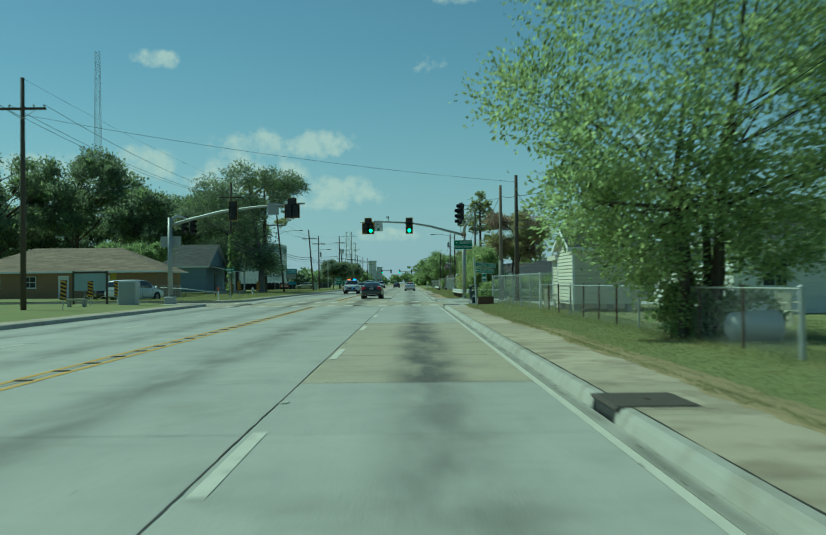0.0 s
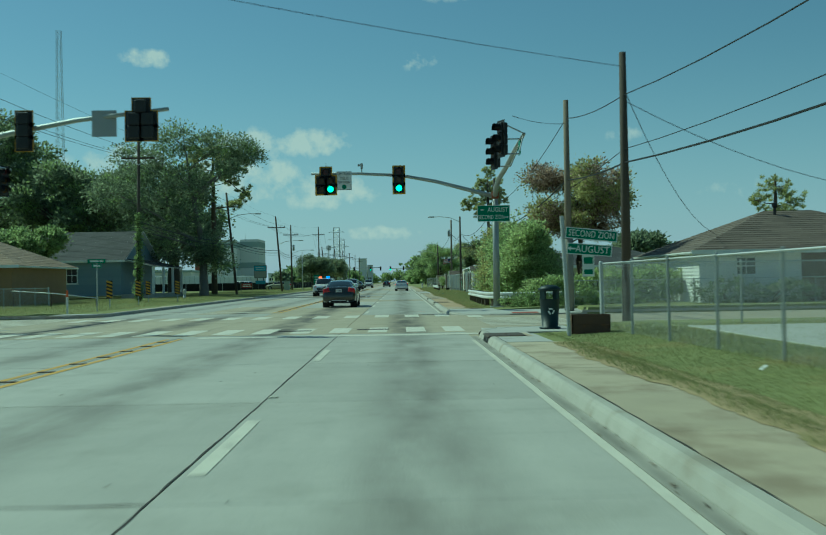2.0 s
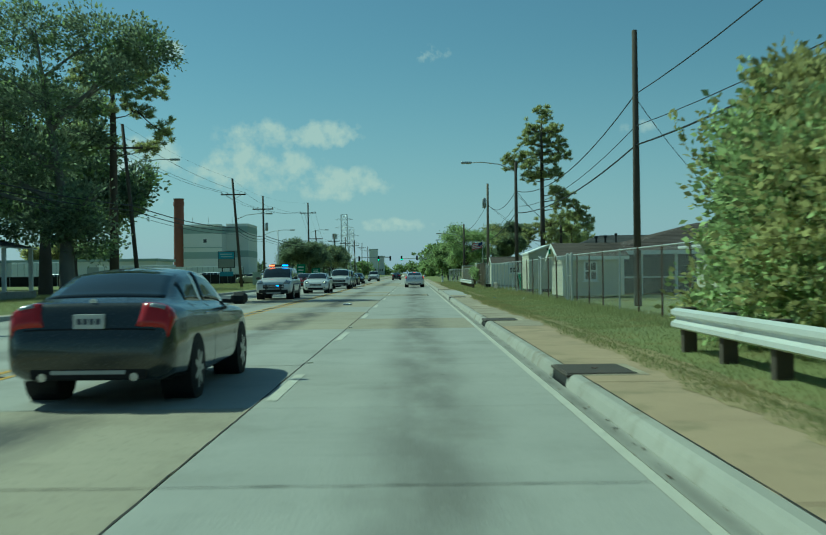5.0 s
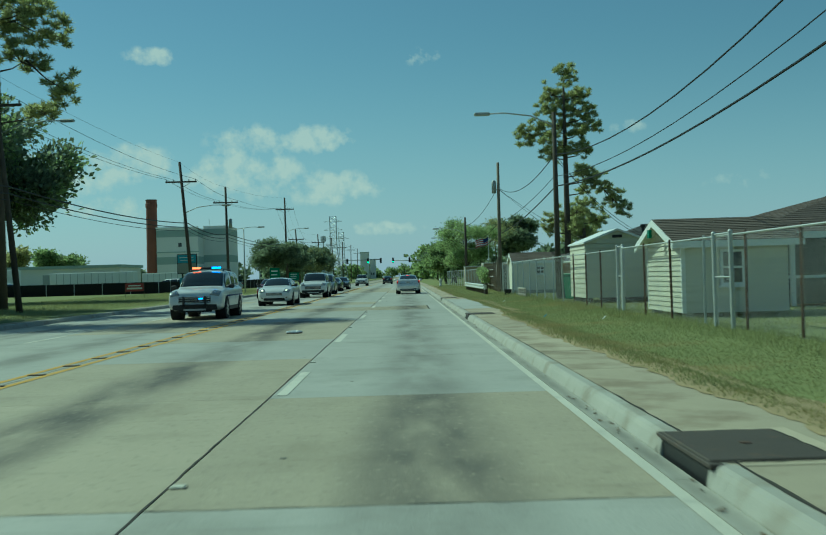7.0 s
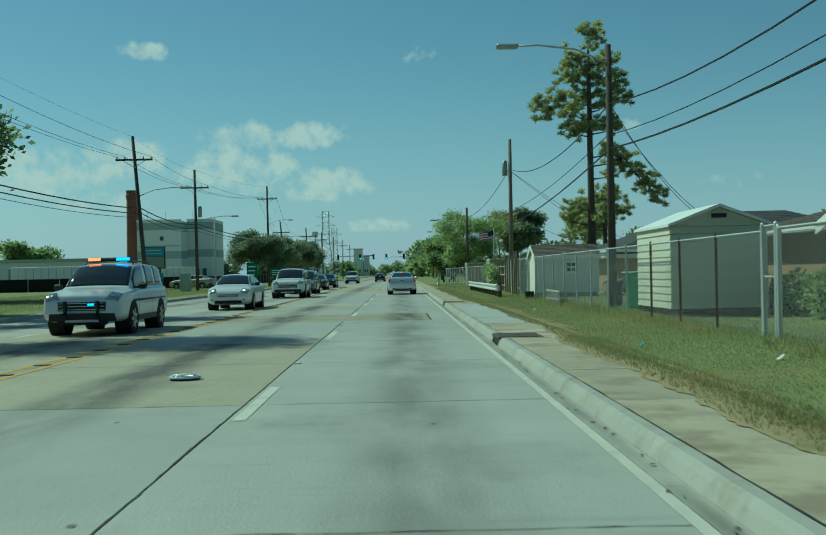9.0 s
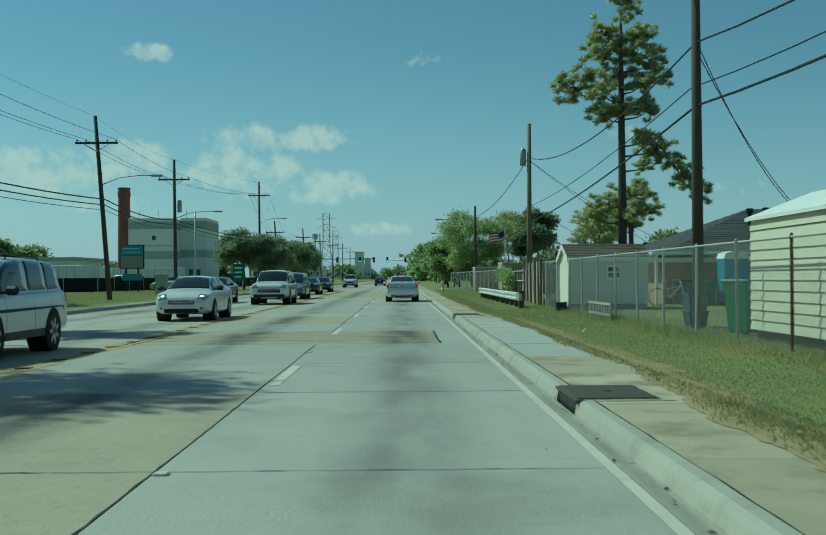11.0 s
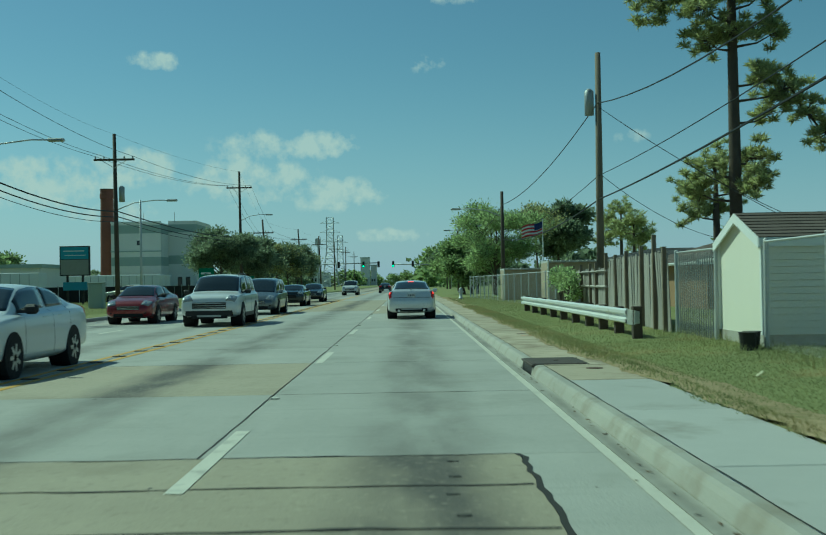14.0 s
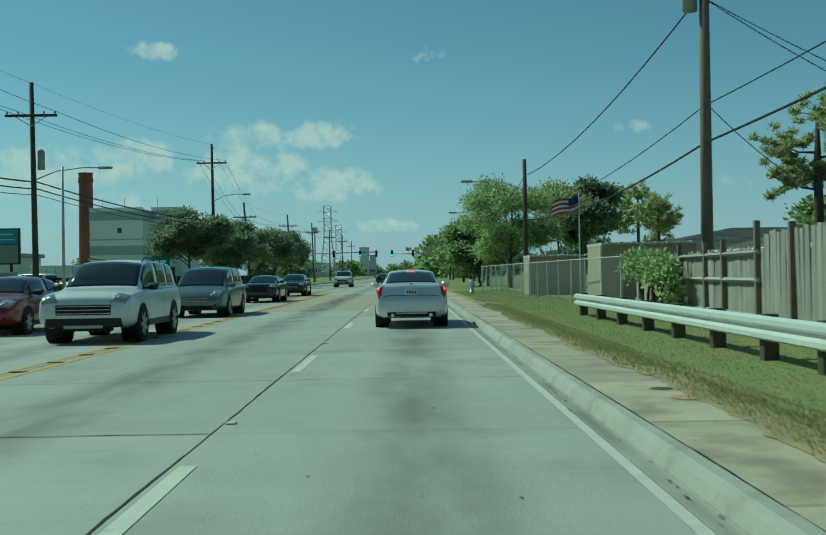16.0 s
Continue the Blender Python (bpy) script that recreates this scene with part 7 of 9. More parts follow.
def tree(name, base, trunk_h, trunk_r, blobs, per, spread, leaf, mat, label, category="tree", seed=1, trunks=1, shell=0.55, bark=None, narrow=0.55, group="", lean=(0, 0), mat2=None, share=0.3):
    rng, pr = np.random.default_rng(seed), random.Random(seed)
    t = thing(name, Matrix.Translation(Vector(base)), label, category, group)
    bm = bmesh.new()
    top = Vector((lean[0], lean[1], trunk_h))
    for k in range(trunks):
        f = Vector((pr.uniform(-0.5, 0.5), pr.uniform(-0.4, 0.4), 0)) if trunks > 1 else Vector((0, 0, 0))
        tp = top + f * 1.6
        tube(bm, [f + Vector((0, 0, -0.3)), f + Vector((0, 0, 0.15)), f.lerp(tp, 0.5) + Vector((pr.uniform(-0.15, 0.15), pr.uniform(-0.1, 0.1), 0)), tp], [trunk_r * 1.35, trunk_r, trunk_r * 0.8, trunk_r * 0.62], 9)
        mine = [b for i, b in enumerate(blobs) if i % trunks == k]
        if not mine:
            continue
        # a leader rises through the crown; the limbs leave it below the clump that they carry
        cx, cy = sum(b[0][0] for b in mine) / len(mine), sum(b[0][1] for b in mine) / len(mine)
        ch = max(b[0][2] for b in mine)
        axis = [tp, tp.lerp(Vector((cx, cy, ch)), 0.45) + Vector((pr.uniform(-0.2, 0.2), pr.uniform(-0.2, 0.2), 0)), Vector((cx, cy, ch))]
        tube(bm, axis, [trunk_r * 0.62, trunk_r * 0.4, trunk_r * 0.08], 8)
        for c, r, _ in mine:
            c = Vector(c)
            out = math.hypot(c.x - cx, c.y - cy)
            f = min(0.9, max(0.0, (c.z - 0.7 * out - tp.z) / max(0.5, ch - tp.z)))
            root = axis[0].lerp(axis[1], f / 0.45) if f < 0.45 else axis[1].lerp(axis[2], (f - 0.45) / 0.55)
            w = trunk_r * 0.36 * (1 - 0.6 * f)
            limbs(bm, root, [c], w, pr, 0.14 * max(0.5, out))
            limbs(bm, root.lerp(c, 0.6), [(c.x + pr.uniform(-0.8, 0.8) * r[0], c.y + pr.uniform(-0.8, 0.8) * r[1], c.z + pr.uniform(-0.3, 0.8) * r[2]) for _k in range(3)], w * 0.5, pr, 0.2)
    part("trunk", bm, bark or M_BARK, t, smooth=True)
    P, A = scatter(blobs, per, spread, rng, shell)
    ok = P[:, 2] > 0.12
    P, A = P[ok], A[ok]
    if mat2:
        g = np.sin(P[:, 0] * 2.3 + seed) + np.sin(P[:, 1] * 1.9 + 2 * seed) + np.sin(P[:, 2] * 2.7) + rng.normal(0, 0.9, len(P))
        pick = g > np.quantile(g, 1 - share)
        leaf_mesh("crown_tint", P[pick], A[pick], leaf, mat2, t, narrow, rng)
        P, A = P[~pick], A[~pick]
    leaf_mesh("crown", P, A, leaf, mat, t, narrow, rng)
    return t


def blob_ring(c, R, h, n, r, k, seed, flat=0.8):
    """Uneven blobs filling an ellipsoid crown of half widths R (x, y) and half height h about c."""
    pr = random.Random(seed)
    out = []
    for i in range(n):
        a = 2.399 * i + pr.uniform(-0.4, 0.4)
        f = math.sqrt((i + 0.5) / n)
        zz = pr.uniform(-1, 1) * (1 - 0.55 * f)
        s = pr.uniform(0.7, 1.25)
        out.append(((c[0] + R[0] * f * math.cos(a), c[1] + R[1] * f * math.sin(a), c[2] + h * zz), (r * s, r * s, r * s * flat), int(k * s)))
    return out


# the large tree leaning over the pavement at the start
tree("broadleaf_tree", (5.9, 43.4, 0.2), 2.6, 0.12,
     [((-3.0, 1.5, 5.2), (1.5, 1.9, 1.2), 190), ((-1.2, 0.5, 6.8), (2.3, 2.2, 1.7), 300), ((1.8, 0.8, 7.6), (2.6, 2.4, 1.8), 300), ((4.4, 0.5, 6.2), (2.5, 2.5, 2.2), 280),
      ((-1.6, -0.6, 4.0), (1.6, 1.7, 1.3), 260), ((0.8, -1.6, 4.4), (1.9, 1.7, 1.6), 300), ((3.4, -1.2, 3.6), (1.8, 1.8, 1.4), 200), ((-0.9, 1.3, 2.5), (1.3, 1.5, 1.1), 200), ((-1.9, 2.6, 3.2), (1.1, 1.3, 1.2), 120),
      ((1.0, 2.2, 2.2), (1.2, 1.6, 1.2), 140), ((6.4, 2.0, 4.6), (2.2, 2.4, 2.6), 220), ((0.4, -0.8, 8.9), (2.6, 2.2, 1.2), 220), ((-0.6, 0.3, 1.2), (0.7, 0.8, 0.7), 60), ((4.6, 3.0, 2.4), (1.5, 1.5, 1.0), 90),
      ((-2.4, 0.5, 2.7), (1.0, 1.3, 0.9), 130), ((-1.3, -0.5, 1.8), (1.0, 1.2, 0.8), 130), ((1.3, -0.8, 2.0), (1.2, 1.3, 0.9), 150), ((2.4, 0.0, 2.8), (1.3, 1.4, 1.1), 150), ((0.2, -1.2, 2.8), (1.2, 1.2, 1.0), 160),
      ((2.6, -1.4, 6.0), (2.2, 1.8, 1.5), 220), ((5.4, 0.2, 8.2), (2.4, 2.0, 1.4), 160)],
     15, 0.21, 0.11, M_LEAF_B, "leafy broadleaf tree with several trunks beside the pavement", seed=5, trunks=5, shell=0.5, mat2=M_LEAF_V, share=0.4)

# bushes and vines behind the corner guardrail
def bush(x, y, blobs, per, leaf, mat, label, seed, name="bush", spread=0.16, cat="bush", mat2=None, sprigs=0):
    rng, pr = np.random.default_rng(seed), random.Random(seed)
    t = thing(name, pose(x, y, 0.15), label, cat, "roadside bushes")
    bm = bmesh.new()
    for c, r, _ in blobs:
        limbs(bm, (c[0] * 0.6, c[1] * 0.6, -0.1), [(c[0] + pr.uniform(-0.5, 0.5) * r[0], c[1] + pr.uniform(-0.5, 0.5) * r[1], c[2] + 0.4 * r[2]) for _k in range(3)], 0.05, pr, 0.2, 5)
    part("stem", bm, M_BARK, t)
    P, A = scatter(blobs, per, spread, rng, 0.6)
    # long shoots standing out of the top
    for _k in range(sprigs):
        c, r, _ = pr.choice(blobs)
        b = np.array((c[0] + pr.uniform(-0.9, 0.9) * r[0], c[1] + pr.uniform(-0.9, 0.9) * r[1], c[2] + 0.6 * r[2]))
        e = b + np.array((pr.uniform(-0.5, 0.3), pr.uniform(-0.4, 0.4), pr.uniform(0.5, 1.5)))
        f = rng.random(34)[:, None]
        P = np.concatenate([P, b + (e - b) * f + rng.normal(0, 0.05, (34, 3))])
        A = np.concatenate([A, rng.normal(0, 1, (34, 3)) + (e - b)])
    ok = P[:, 2] > -0.05
    P, A = P[ok], A[ok]
    if mat2:
        # mat2 tints leaves, mostly upper ones; a paler mat2 stands for sunlit tops
        g = np.sin(P[:, 0] * 1.7 + seed) + np.sin(P[:, 1] * 1.1 + 2 * seed) + 0.9 * P[:, 2] / (P[:, 2].max() + 0.1) + rng.normal(0, 0.7, len(P))
        pick = g > np.quantile(g, 0.68)
        leaf_mesh("pale_foliage", P[pick], A[pick], leaf, mat2, t, 0.6, rng)
        P, A = P[~pick], A[~pick]
    leaf_mesh("foliage", P, A, leaf, mat, t, 0.6, rng)
    return t


bush(5.7, 116.5, [((0, 0, 1.8), (1.2, 3.0, 1.9), 420), ((0.3, 2.5, 2.6), (1.2, 2.0, 1.4), 240), ((0.6, -2.5, 2.4), (1.3, 2.2, 1.9), 360), ((-0.3, 1.5, 0.8), (0.9, 3.0, 0.9), 160)], 30, 0.125, M_LEAF_B, "tall dense green hedge bush behind the guardrail", 11, mat2=M_LEAF_Y, sprigs=16)
bush(6.0, 110.2, [((0, 0, 1.9), (1.3, 2.4, 2.0), 420), ((-0.4, 1.3, 2.7), (1.0, 1.7, 1.0), 200), ((0.4, -1.4, 2.8), (1.1, 1.4, 1.0), 200)], 32, 0.12, M_LEAF_B, "dense green hedge bush with vines", 12, mat2=M_LEAF_V, sprigs=14)
bush(5.95, 106.2, [((0, 0, 1.8), (1.1, 1.3, 1.8), 340), ((0.3, -0.2, 3.1), (0.8, 1.0, 0.8), 160), ((-0.7, -0.4, 1.1), (0.8, 0.9, 1.1), 150), ((0.9, -0.5, 1.4), (0.9, 0.9, 1.3), 170)], 36, 0.11, M_LEAF_V, "bright green vine-covered bush", 13, mat2=M_LEAF_B, sprigs=5)
bush(9.2, 103.4, [((0, 0, 0.8), (1.9, 0.9, 0.9), 300), ((2.2, 0.4, 0.9), (1.5, 0.9, 0.9), 220), ((-2.4, 0.2, 0.7), (1.3, 0.8, 0.7), 180)], 34, 0.10, M_LEAF_B, "low vines spreading over the guardrail", 14, spread=0.13, mat2=M_LEAF_V)
bush(5.6, 101.2, [((0, 0, 0.2), (1.1, 0.6, 0.5), 150), ((2.0, 0.0, 0.25), (1.3, 0.6, 0.55), 150), ((3.8, 0.3, 0.25), (1.0, 0.5, 0.5), 90), ((0.9, -0.6, 0.1), (1.4, 0.4, 0.3), 90)], 26, 0.085, M_LEAF, "low weeds below the guardrail", 15, "weeds", 0.1, "weeds")
bush(13.5, 99.6, [((0, 0, 0.5), (1.6, 0.6, 0.6), 120), ((2.6, 0, 0.5), (1.2, 0.6, 0.5), 90)], 24, 0.10, M_LEAF_D, "clipped dark hedge in front of a white house", 16, "hedge", 0.1)
bush(5.9, 43.2, [((0, 0, 0.45), (0.85, 0.9, 0.75), 150), ((-0.2, 0.6, 0.7), (0.7, 0.8, 0.6), 80), ((0.7, -0.2, 0.5), (0.8, 0.7, 0.6), 80)], 18, 0.09, M_LEAF, "dark tangle of weeds round the foot of a tree", 23, "weeds", 0.11, "weeds")
# crape myrtle with pinkish seed heads, and its yellow-green neighbour
tree("flowering_tree", (9.2, 109.4, 0.2), 2.0, 0.13, blob_ring((0, 0, 5.3), (2.3, 2.2), 2.2, 22, 0.75, 75, 21), 18, 0.2, 0.13, M_LEAF_R, "tree with pinkish brown seed heads", seed=21, trunks=3, mat2=M_LEAF_Y, share=0.45)
tree("young_tree", (6.9, 118.5, 0.2), 1.4, 0.08, blob_ring((0, 0, 3.3), (1.2, 1.5), 1.0, 8, 0.7, 80, 22), 20, 0.17, 0.14, M_LEAF_Y, "thin yellow-green tree beside a pole", seed=22)
bush(9.05, 156.0, [((0, 0, 0.55), (0.4, 0.8, 0.55), 90), ((0, 1.3, 0.55), (0.4, 0.8, 0.55), 90), ((0, 2.6, 0.5), (0.4, 0.8, 0.5), 80)], 22, 0.09, M_LEAF, "clipped green hedge in front of a porch", 19, "hedge", 0.08)
bush(-18.55, 132.3, [((0, 0, 0.9), (0.3, 0.3, 0.9), 70), ((0.02, 0, 2.6), (0.28, 0.28, 1.1), 80), ((0.05, 0, 4.4), (0.24, 0.24, 1.0), 60), ((0.08, 0, 5.8), (0.18, 0.18, 0.7), 30)], 16, 0.12, M_LEAF, "ivy climbing a wooden pole", 20, "ivy", 0.09, "ivy")
# vine on the board fence, tall grass tufts at posts
bush(5.85, 199.2, [((0, 0, 1.3), (0.22, 1.5, 0.4), 90), ((-0.05, 1.6, 1.35), (0.25, 0.8, 0.38), 60), ((0, -1.2, 0.95), (0.2, 0.5, 0.5), 40)], 20, 0.10, M_LEAF_B, "green vine hanging over the board fence", 18, "vine", 0.1, "vine")


# pines: long bare trunk, tufts of needles at the ends of the branches
def pine(x, y, h, r, clusters, label, seed, lean=0.0, needle=0.32, per=70, z0=0.2):
    rng, pr = np.random.default_rng(seed), random.Random(seed)
    t = thing("pine_tree", pose(x, y, z0), label, "pine tree", "pines")
    bm = bmesh.new()
    tube(bm, [(0, 0, -0.3), (lean * 0.3, 0, h * 0.35), (lean * 0.7, 0.05, h * 0.7), (lean, 0, h * 0.97)], [r * 1.2, r, r * 0.75, r * 0.25], 9)
    P, A = [], []
    last = None
    for cx, cz, size, tufts in clusters:
        root = Vector((lean * max(0.0, cz - 0.9) / h, 0, cz - 0.25 - 0.15 * abs(cx)))
        cy = pr.uniform(-0.6, 0.6) * (0.6 + size)
        tip = Vector((cx, cy, cz))
        if abs(cx) > 2.4 and last is not None:
            root = last
        last = tip
        mid = root.lerp(tip, 0.55) + Vector((0, 0, -0.15))
        tube(bm, [root, mid, tip], [0.06, 0.035, 0.012], 5)
        for _k in range(int(tufts * 1.25)):
            u = Vector((pr.gauss(0, 1), pr.gauss(0, 1), pr.gauss(0, 0.75)))
            u = u.normalized() * (1.12 * size * (0.30 + 0.75 * pr.random()))
            e = tip + u
            tube(bm, [mid.lerp(tip, 0.7), e], [0.018, 0.008], 3, cap=False)
            m = per
            w = rng.normal(0, 1, (m, 3))
            w /= np.linalg.norm(w, axis=1)[:, None]
            w[:, 2] = w[:, 2] * 0.7 + 0.3
            P.append(np.array(e) + w * needle * 0.5)
            A.append(w)
    part("trunk", bm, M_BARK, t, smooth=True)
    leaf_mesh("needles", np.concatenate(P), np.concatenate(A), needle, M_LEAF_P, t, 0.13, rng, 0.15)
    return t


pine(12.3, 200.3, 16.0, 0.22, [(0.1, 15.6, 0.9, 26), (-0.9, 14.6, 0.9, 24), (1.1, 14.4, 0.9, 24), (-1.2, 13.3, 0.8, 20), (0.9, 13.2, 0.9, 22), (0.1, 13.9, 0.9, 22), (1.7, 12.7, 0.7, 14), (-0.2, 12.2, 0.9, 20),
                               (-2.7, 11.3, 0.9, 24), (-1.4, 11.0, 1.0, 26), (0.9, 11.4, 0.8, 18), (0.2, 10.3, 1.0, 24), (-1.0, 9.9, 0.8, 18), (1.5, 10.1, 0.7, 14), (1.2, 8.6, 0.9, 20), (2.2, 8.2, 0.9, 20), (2.9, 7.2, 0.8, 18), (3.7, 6.4, 0.8, 18), (4.1, 5.6, 0.6, 10), (1.6, 7.3, 0.6, 10),
                               (-0.7, 5.2, 0.8, 18), (0.9, 5.7, 0.8, 18), (-1.3, 4.4, 0.7, 14), (0.6, 4.6, 0.7, 14), (-2.0, 12.0, 0.8, 16), (2.0, 12.0, 0.8, 16)],
     "tall pine with a long lower branch behind the houses", 31)
pine(16.2, 216, 7.4, 0.2, [(0, 7.0, 1.0, 24), (-1.1, 6.0, 1.0, 24), (1.1, 5.8, 1.0, 24), (0.2, 4.9, 1.1, 24), (-1.4, 4.6, 0.8, 16)], "shorter pine behind the roofs", 32)
pine(37.7, 346, 14.5, 0.3, [(0, 13.6, 1.9, 26), (-2.2, 12.0, 1.9, 26), (2.2, 11.4, 2.0, 26), (-1.0, 9.6, 2.2, 28), (2.8, 8.6, 1.8, 24), (-3.0, 8.4, 1.6, 20)], "far bushy pine behind the houses", 33, needle=0.8, per=40)
pine(30.0, 300, 9.5, 0.25, [(0, 9.0, 1.4, 22), (-1.6, 7.6, 1.4, 22), (1.6, 7.2, 1.4, 22), (0, 5.8, 1.6, 22)], "far bushy pine behind the houses", 34, needle=0.7, per=36)
pine(30.0, 140, 9.4, 0.22, [(0, 8.2, 1.1, 22), (-1.2, 7.2, 1.1, 22), (1.2, 7.0, 1.1, 22), (0, 6.2, 1.2, 20)], "bushy pine behind a white house", 35, per=50)
pine(-21.0, 177.0, 17.0, 0.3, [(0.3, 16.3, 1.3, 26), (-1.5, 15.8, 1.3, 26), (2.0, 15.6, 1.2, 26), (0.8, 15.2, 1.3, 26), (2.8, 14.4, 1.0, 20), (-2.0, 14.6, 1.4, 24), (1.8, 12.9, 1.1, 22), (3.6, 11.4, 0.9, 16), (2.4, 10.3, 0.8, 16), (-2.2, 11.6, 1.2, 20), (-0.6, 13.0, 1.2, 22)],
     "tall pine on the verge across the road", 36, needle=0.4, per=60)

# oaks across the road
tree("oak_tree", (-19.4, 162.0, 0.2), 4.5, 0.5,
     [((1.5, 2, 15.2), (3.0, 3, 1.9), 150), ((-2.5, 1, 15.6), (3.0, 3, 1.9), 150), ((-6, 0, 13.8), (3.2, 3, 2.0), 140), ((-9.5, 1, 10.5), (3, 3, 2.4), 140), ((-5.5, 0, 10), (3.3, 3, 2.4), 150), ((-1.5, 0, 11.4), (2.6, 2.8, 2.0), 120),
      ((-2, 0, 7.6), (2.6, 2.6, 1.8), 130), ((1.2, -1, 5.0), (1.7, 1.8, 2.0), 110), ((-0.6, -1, 4.2), (1.7, 1.8, 1.4), 90), ((-6.5, 1, 6.4), (2.5, 2.6, 1.7), 110), ((4.2, 1.5, 14.4), (1.9, 2.4, 1.3), 130), ((2.6, 0, 12.6), (1.6, 2.2, 1.0), 80), ((1.6, 0.4, 3.3), (1.6, 1.6, 1.5), 90), ((-3.2, 0.6, 4.4), (2.0, 2.0, 1.4), 80)],
     16, 0.34, 0.24, M_LEAF_D, "large dark live oak on the far verge", seed=41, group="oaks", shell=0.35, mat2=M_LEAF, share=0.15, bark=M_BARK_G)
tree("oak_tree", (-24.5, 173.0, 0.2), 4.8, 0.5, blob_ring((-1.5, 0, 11.5), (5.5, 5.0), 5.0, 18, 1.8, 90, 42), 12, 0.38, 0.32, M_LEAF_D, "large dark live oak on the far verge", seed=42, group="oaks", shell=0.4, mat2=M_LEAF, share=0.2)
for i, (x, y, R, zc, hh) in enumerate(((-36, 178, 7, 11.5, 6), (-50, 182, 8, 14.5, 8), (-62, 180, 8, 14.5, 8), (-74, 186, 8.5, 14.5, 8.5), (-44, 200, 7, 11.5, 6.5), (-30, 196, 5, 10, 5), (-56, 198, 7, 10, 7), (-68, 200, 8, 11, 7))):
    tree("oak_tree", (x, y, 0.2), 4.0, 0.5, blob_ring((0, 0, zc - 0.5), (R * 1.12, R * 0.85), hh * 1.05, 30, 1.9, 52, 50 + i), 15, 0.55, 0.42, M_LEAF_D, "large dark tree behind the houses", seed=50 + i, group="oaks", mat2=M_LEAF, share=0.25)
tree("shade_tree", (-31.5, 142.0, 0.2), 2.2, 0.2, blob_ring((0, 0, 4.6), (3.4, 2.6), 1.5, 9, 1.3, 110, 61), 24, 0.3, 0.26, M_LEAF, "mid-green tree between two houses", seed=61)
# rounded street trees further along the far side
for i, (x, y, R, zc) in enumerate(((-16.6, 256.5, 2.3, 4.2), (-16.0, 268, 2.3, 4.1), (-16.2, 277, 2.6, 4.2), (-15.6, 288, 2.7, 4.3), (-15.6, 300, 2.7, 4.3), (-15.6, 312, 2.7, 4.2))):
    tree("street_tree", (x, y, 0.2), 2.0, 0.14, blob_ring((0, 0, zc), (R * 1.1, R), 2.0, 17, 0.85, 60, 70 + i, 0.9), 20, 0.3, 0.22, M_LEAF_D, "rounded street tree on the far verge", seed=70 + i, group="street trees", mat2=M_LEAF_Y if i > 1 else None, share=0.22)
# light feathery tree and its dark neighbours past the long fence
tree("feathery_tree", (7.5, 250.0, 0.2), 1.4, 0.16, blob_ring((0, 0, 4.6), (3.2, 3.6), 3.6, 22, 0.9, 60, 81), 18, 0.38, 0.24, M_LEAF_B, "light green feathery tree overhanging the fence", seed=81, trunks=3, narrow=0.3)
tree("feathery_tree", (3.9 + 2.0, 262.0, 0.2), 1.2, 0.14, blob_ring((0, 0, 3.2), (2.6, 3.4), 2.4, 12, 1.1, 100, 82), 24, 0.32, 0.26, M_LEAF, "green overgrown tree at the end of the fence", seed=82, trunks=2)
tree("round_tree", (14.6, 262.0, 0.2), 2.6, 0.2, blob_ring((0, 0, 6.2), (2.4, 2.4), 2.6, 11, 1.2, 110, 83), 24, 0.34, 0.3, M_LEAF_D, "dark round tree behind the fence", seed=83)
tree("bare_tree", (11.8, 256.0, 0.2), 3.0, 0.12, blob_ring((0, 0, 6.0), (1.8, 1.8), 2.0, 8, 0.9, 26, 84), 8, 0.4, 0.2, M_LEAF_Y, "thin half-bare tree behind the fence", seed=84)
for i, (x, y, s) in enumerate(((8, 290, 1.0), (9, 315, 1.1), (7.5, 345, 1.2), (24, 232, 0.8), (26, 214, 0.7), (31, 205, 0.8), (21, 150, 0.8), (28, 168, 0.7))):
    tree("garden_tree", (x, y, 0.2), 2.0 * s, 0.15, blob_ring((0, 0, 4.2 * s), (2.4 * s, 2.4 * s), 1.8 * s, 8, 1.2 * s, 80, 90 + i), 20, 0.34, 0.34, (M_LEAF_D, M_LEAF)[i % 2], "mid-green tree behind the roofs", seed=90 + i, group="garden trees")
for i, (x, y, s) in enumerate(((-68, 330, 1.3), (-82, 340, 1.5), (-96, 330, 1.3), (-110, 335, 1.5), (-74, 352, 1.2), (-125, 330, 1.6), (-140, 320, 1.5))):
    tree("yard_tree", (x, y, 0.2), 2.2 * s, 0.15, blob_ring((0, 0, 4.4 * s), (2.8 * s, 2.8 * s), 1.8 * s, 8, 1.3 * s, 60, 110 + i), 20, 0.5, 0.55, (M_LEAF, M_LEAF_Y)[i % 2], "light green tree behind the yard", seed=110 + i, group="yard trees")


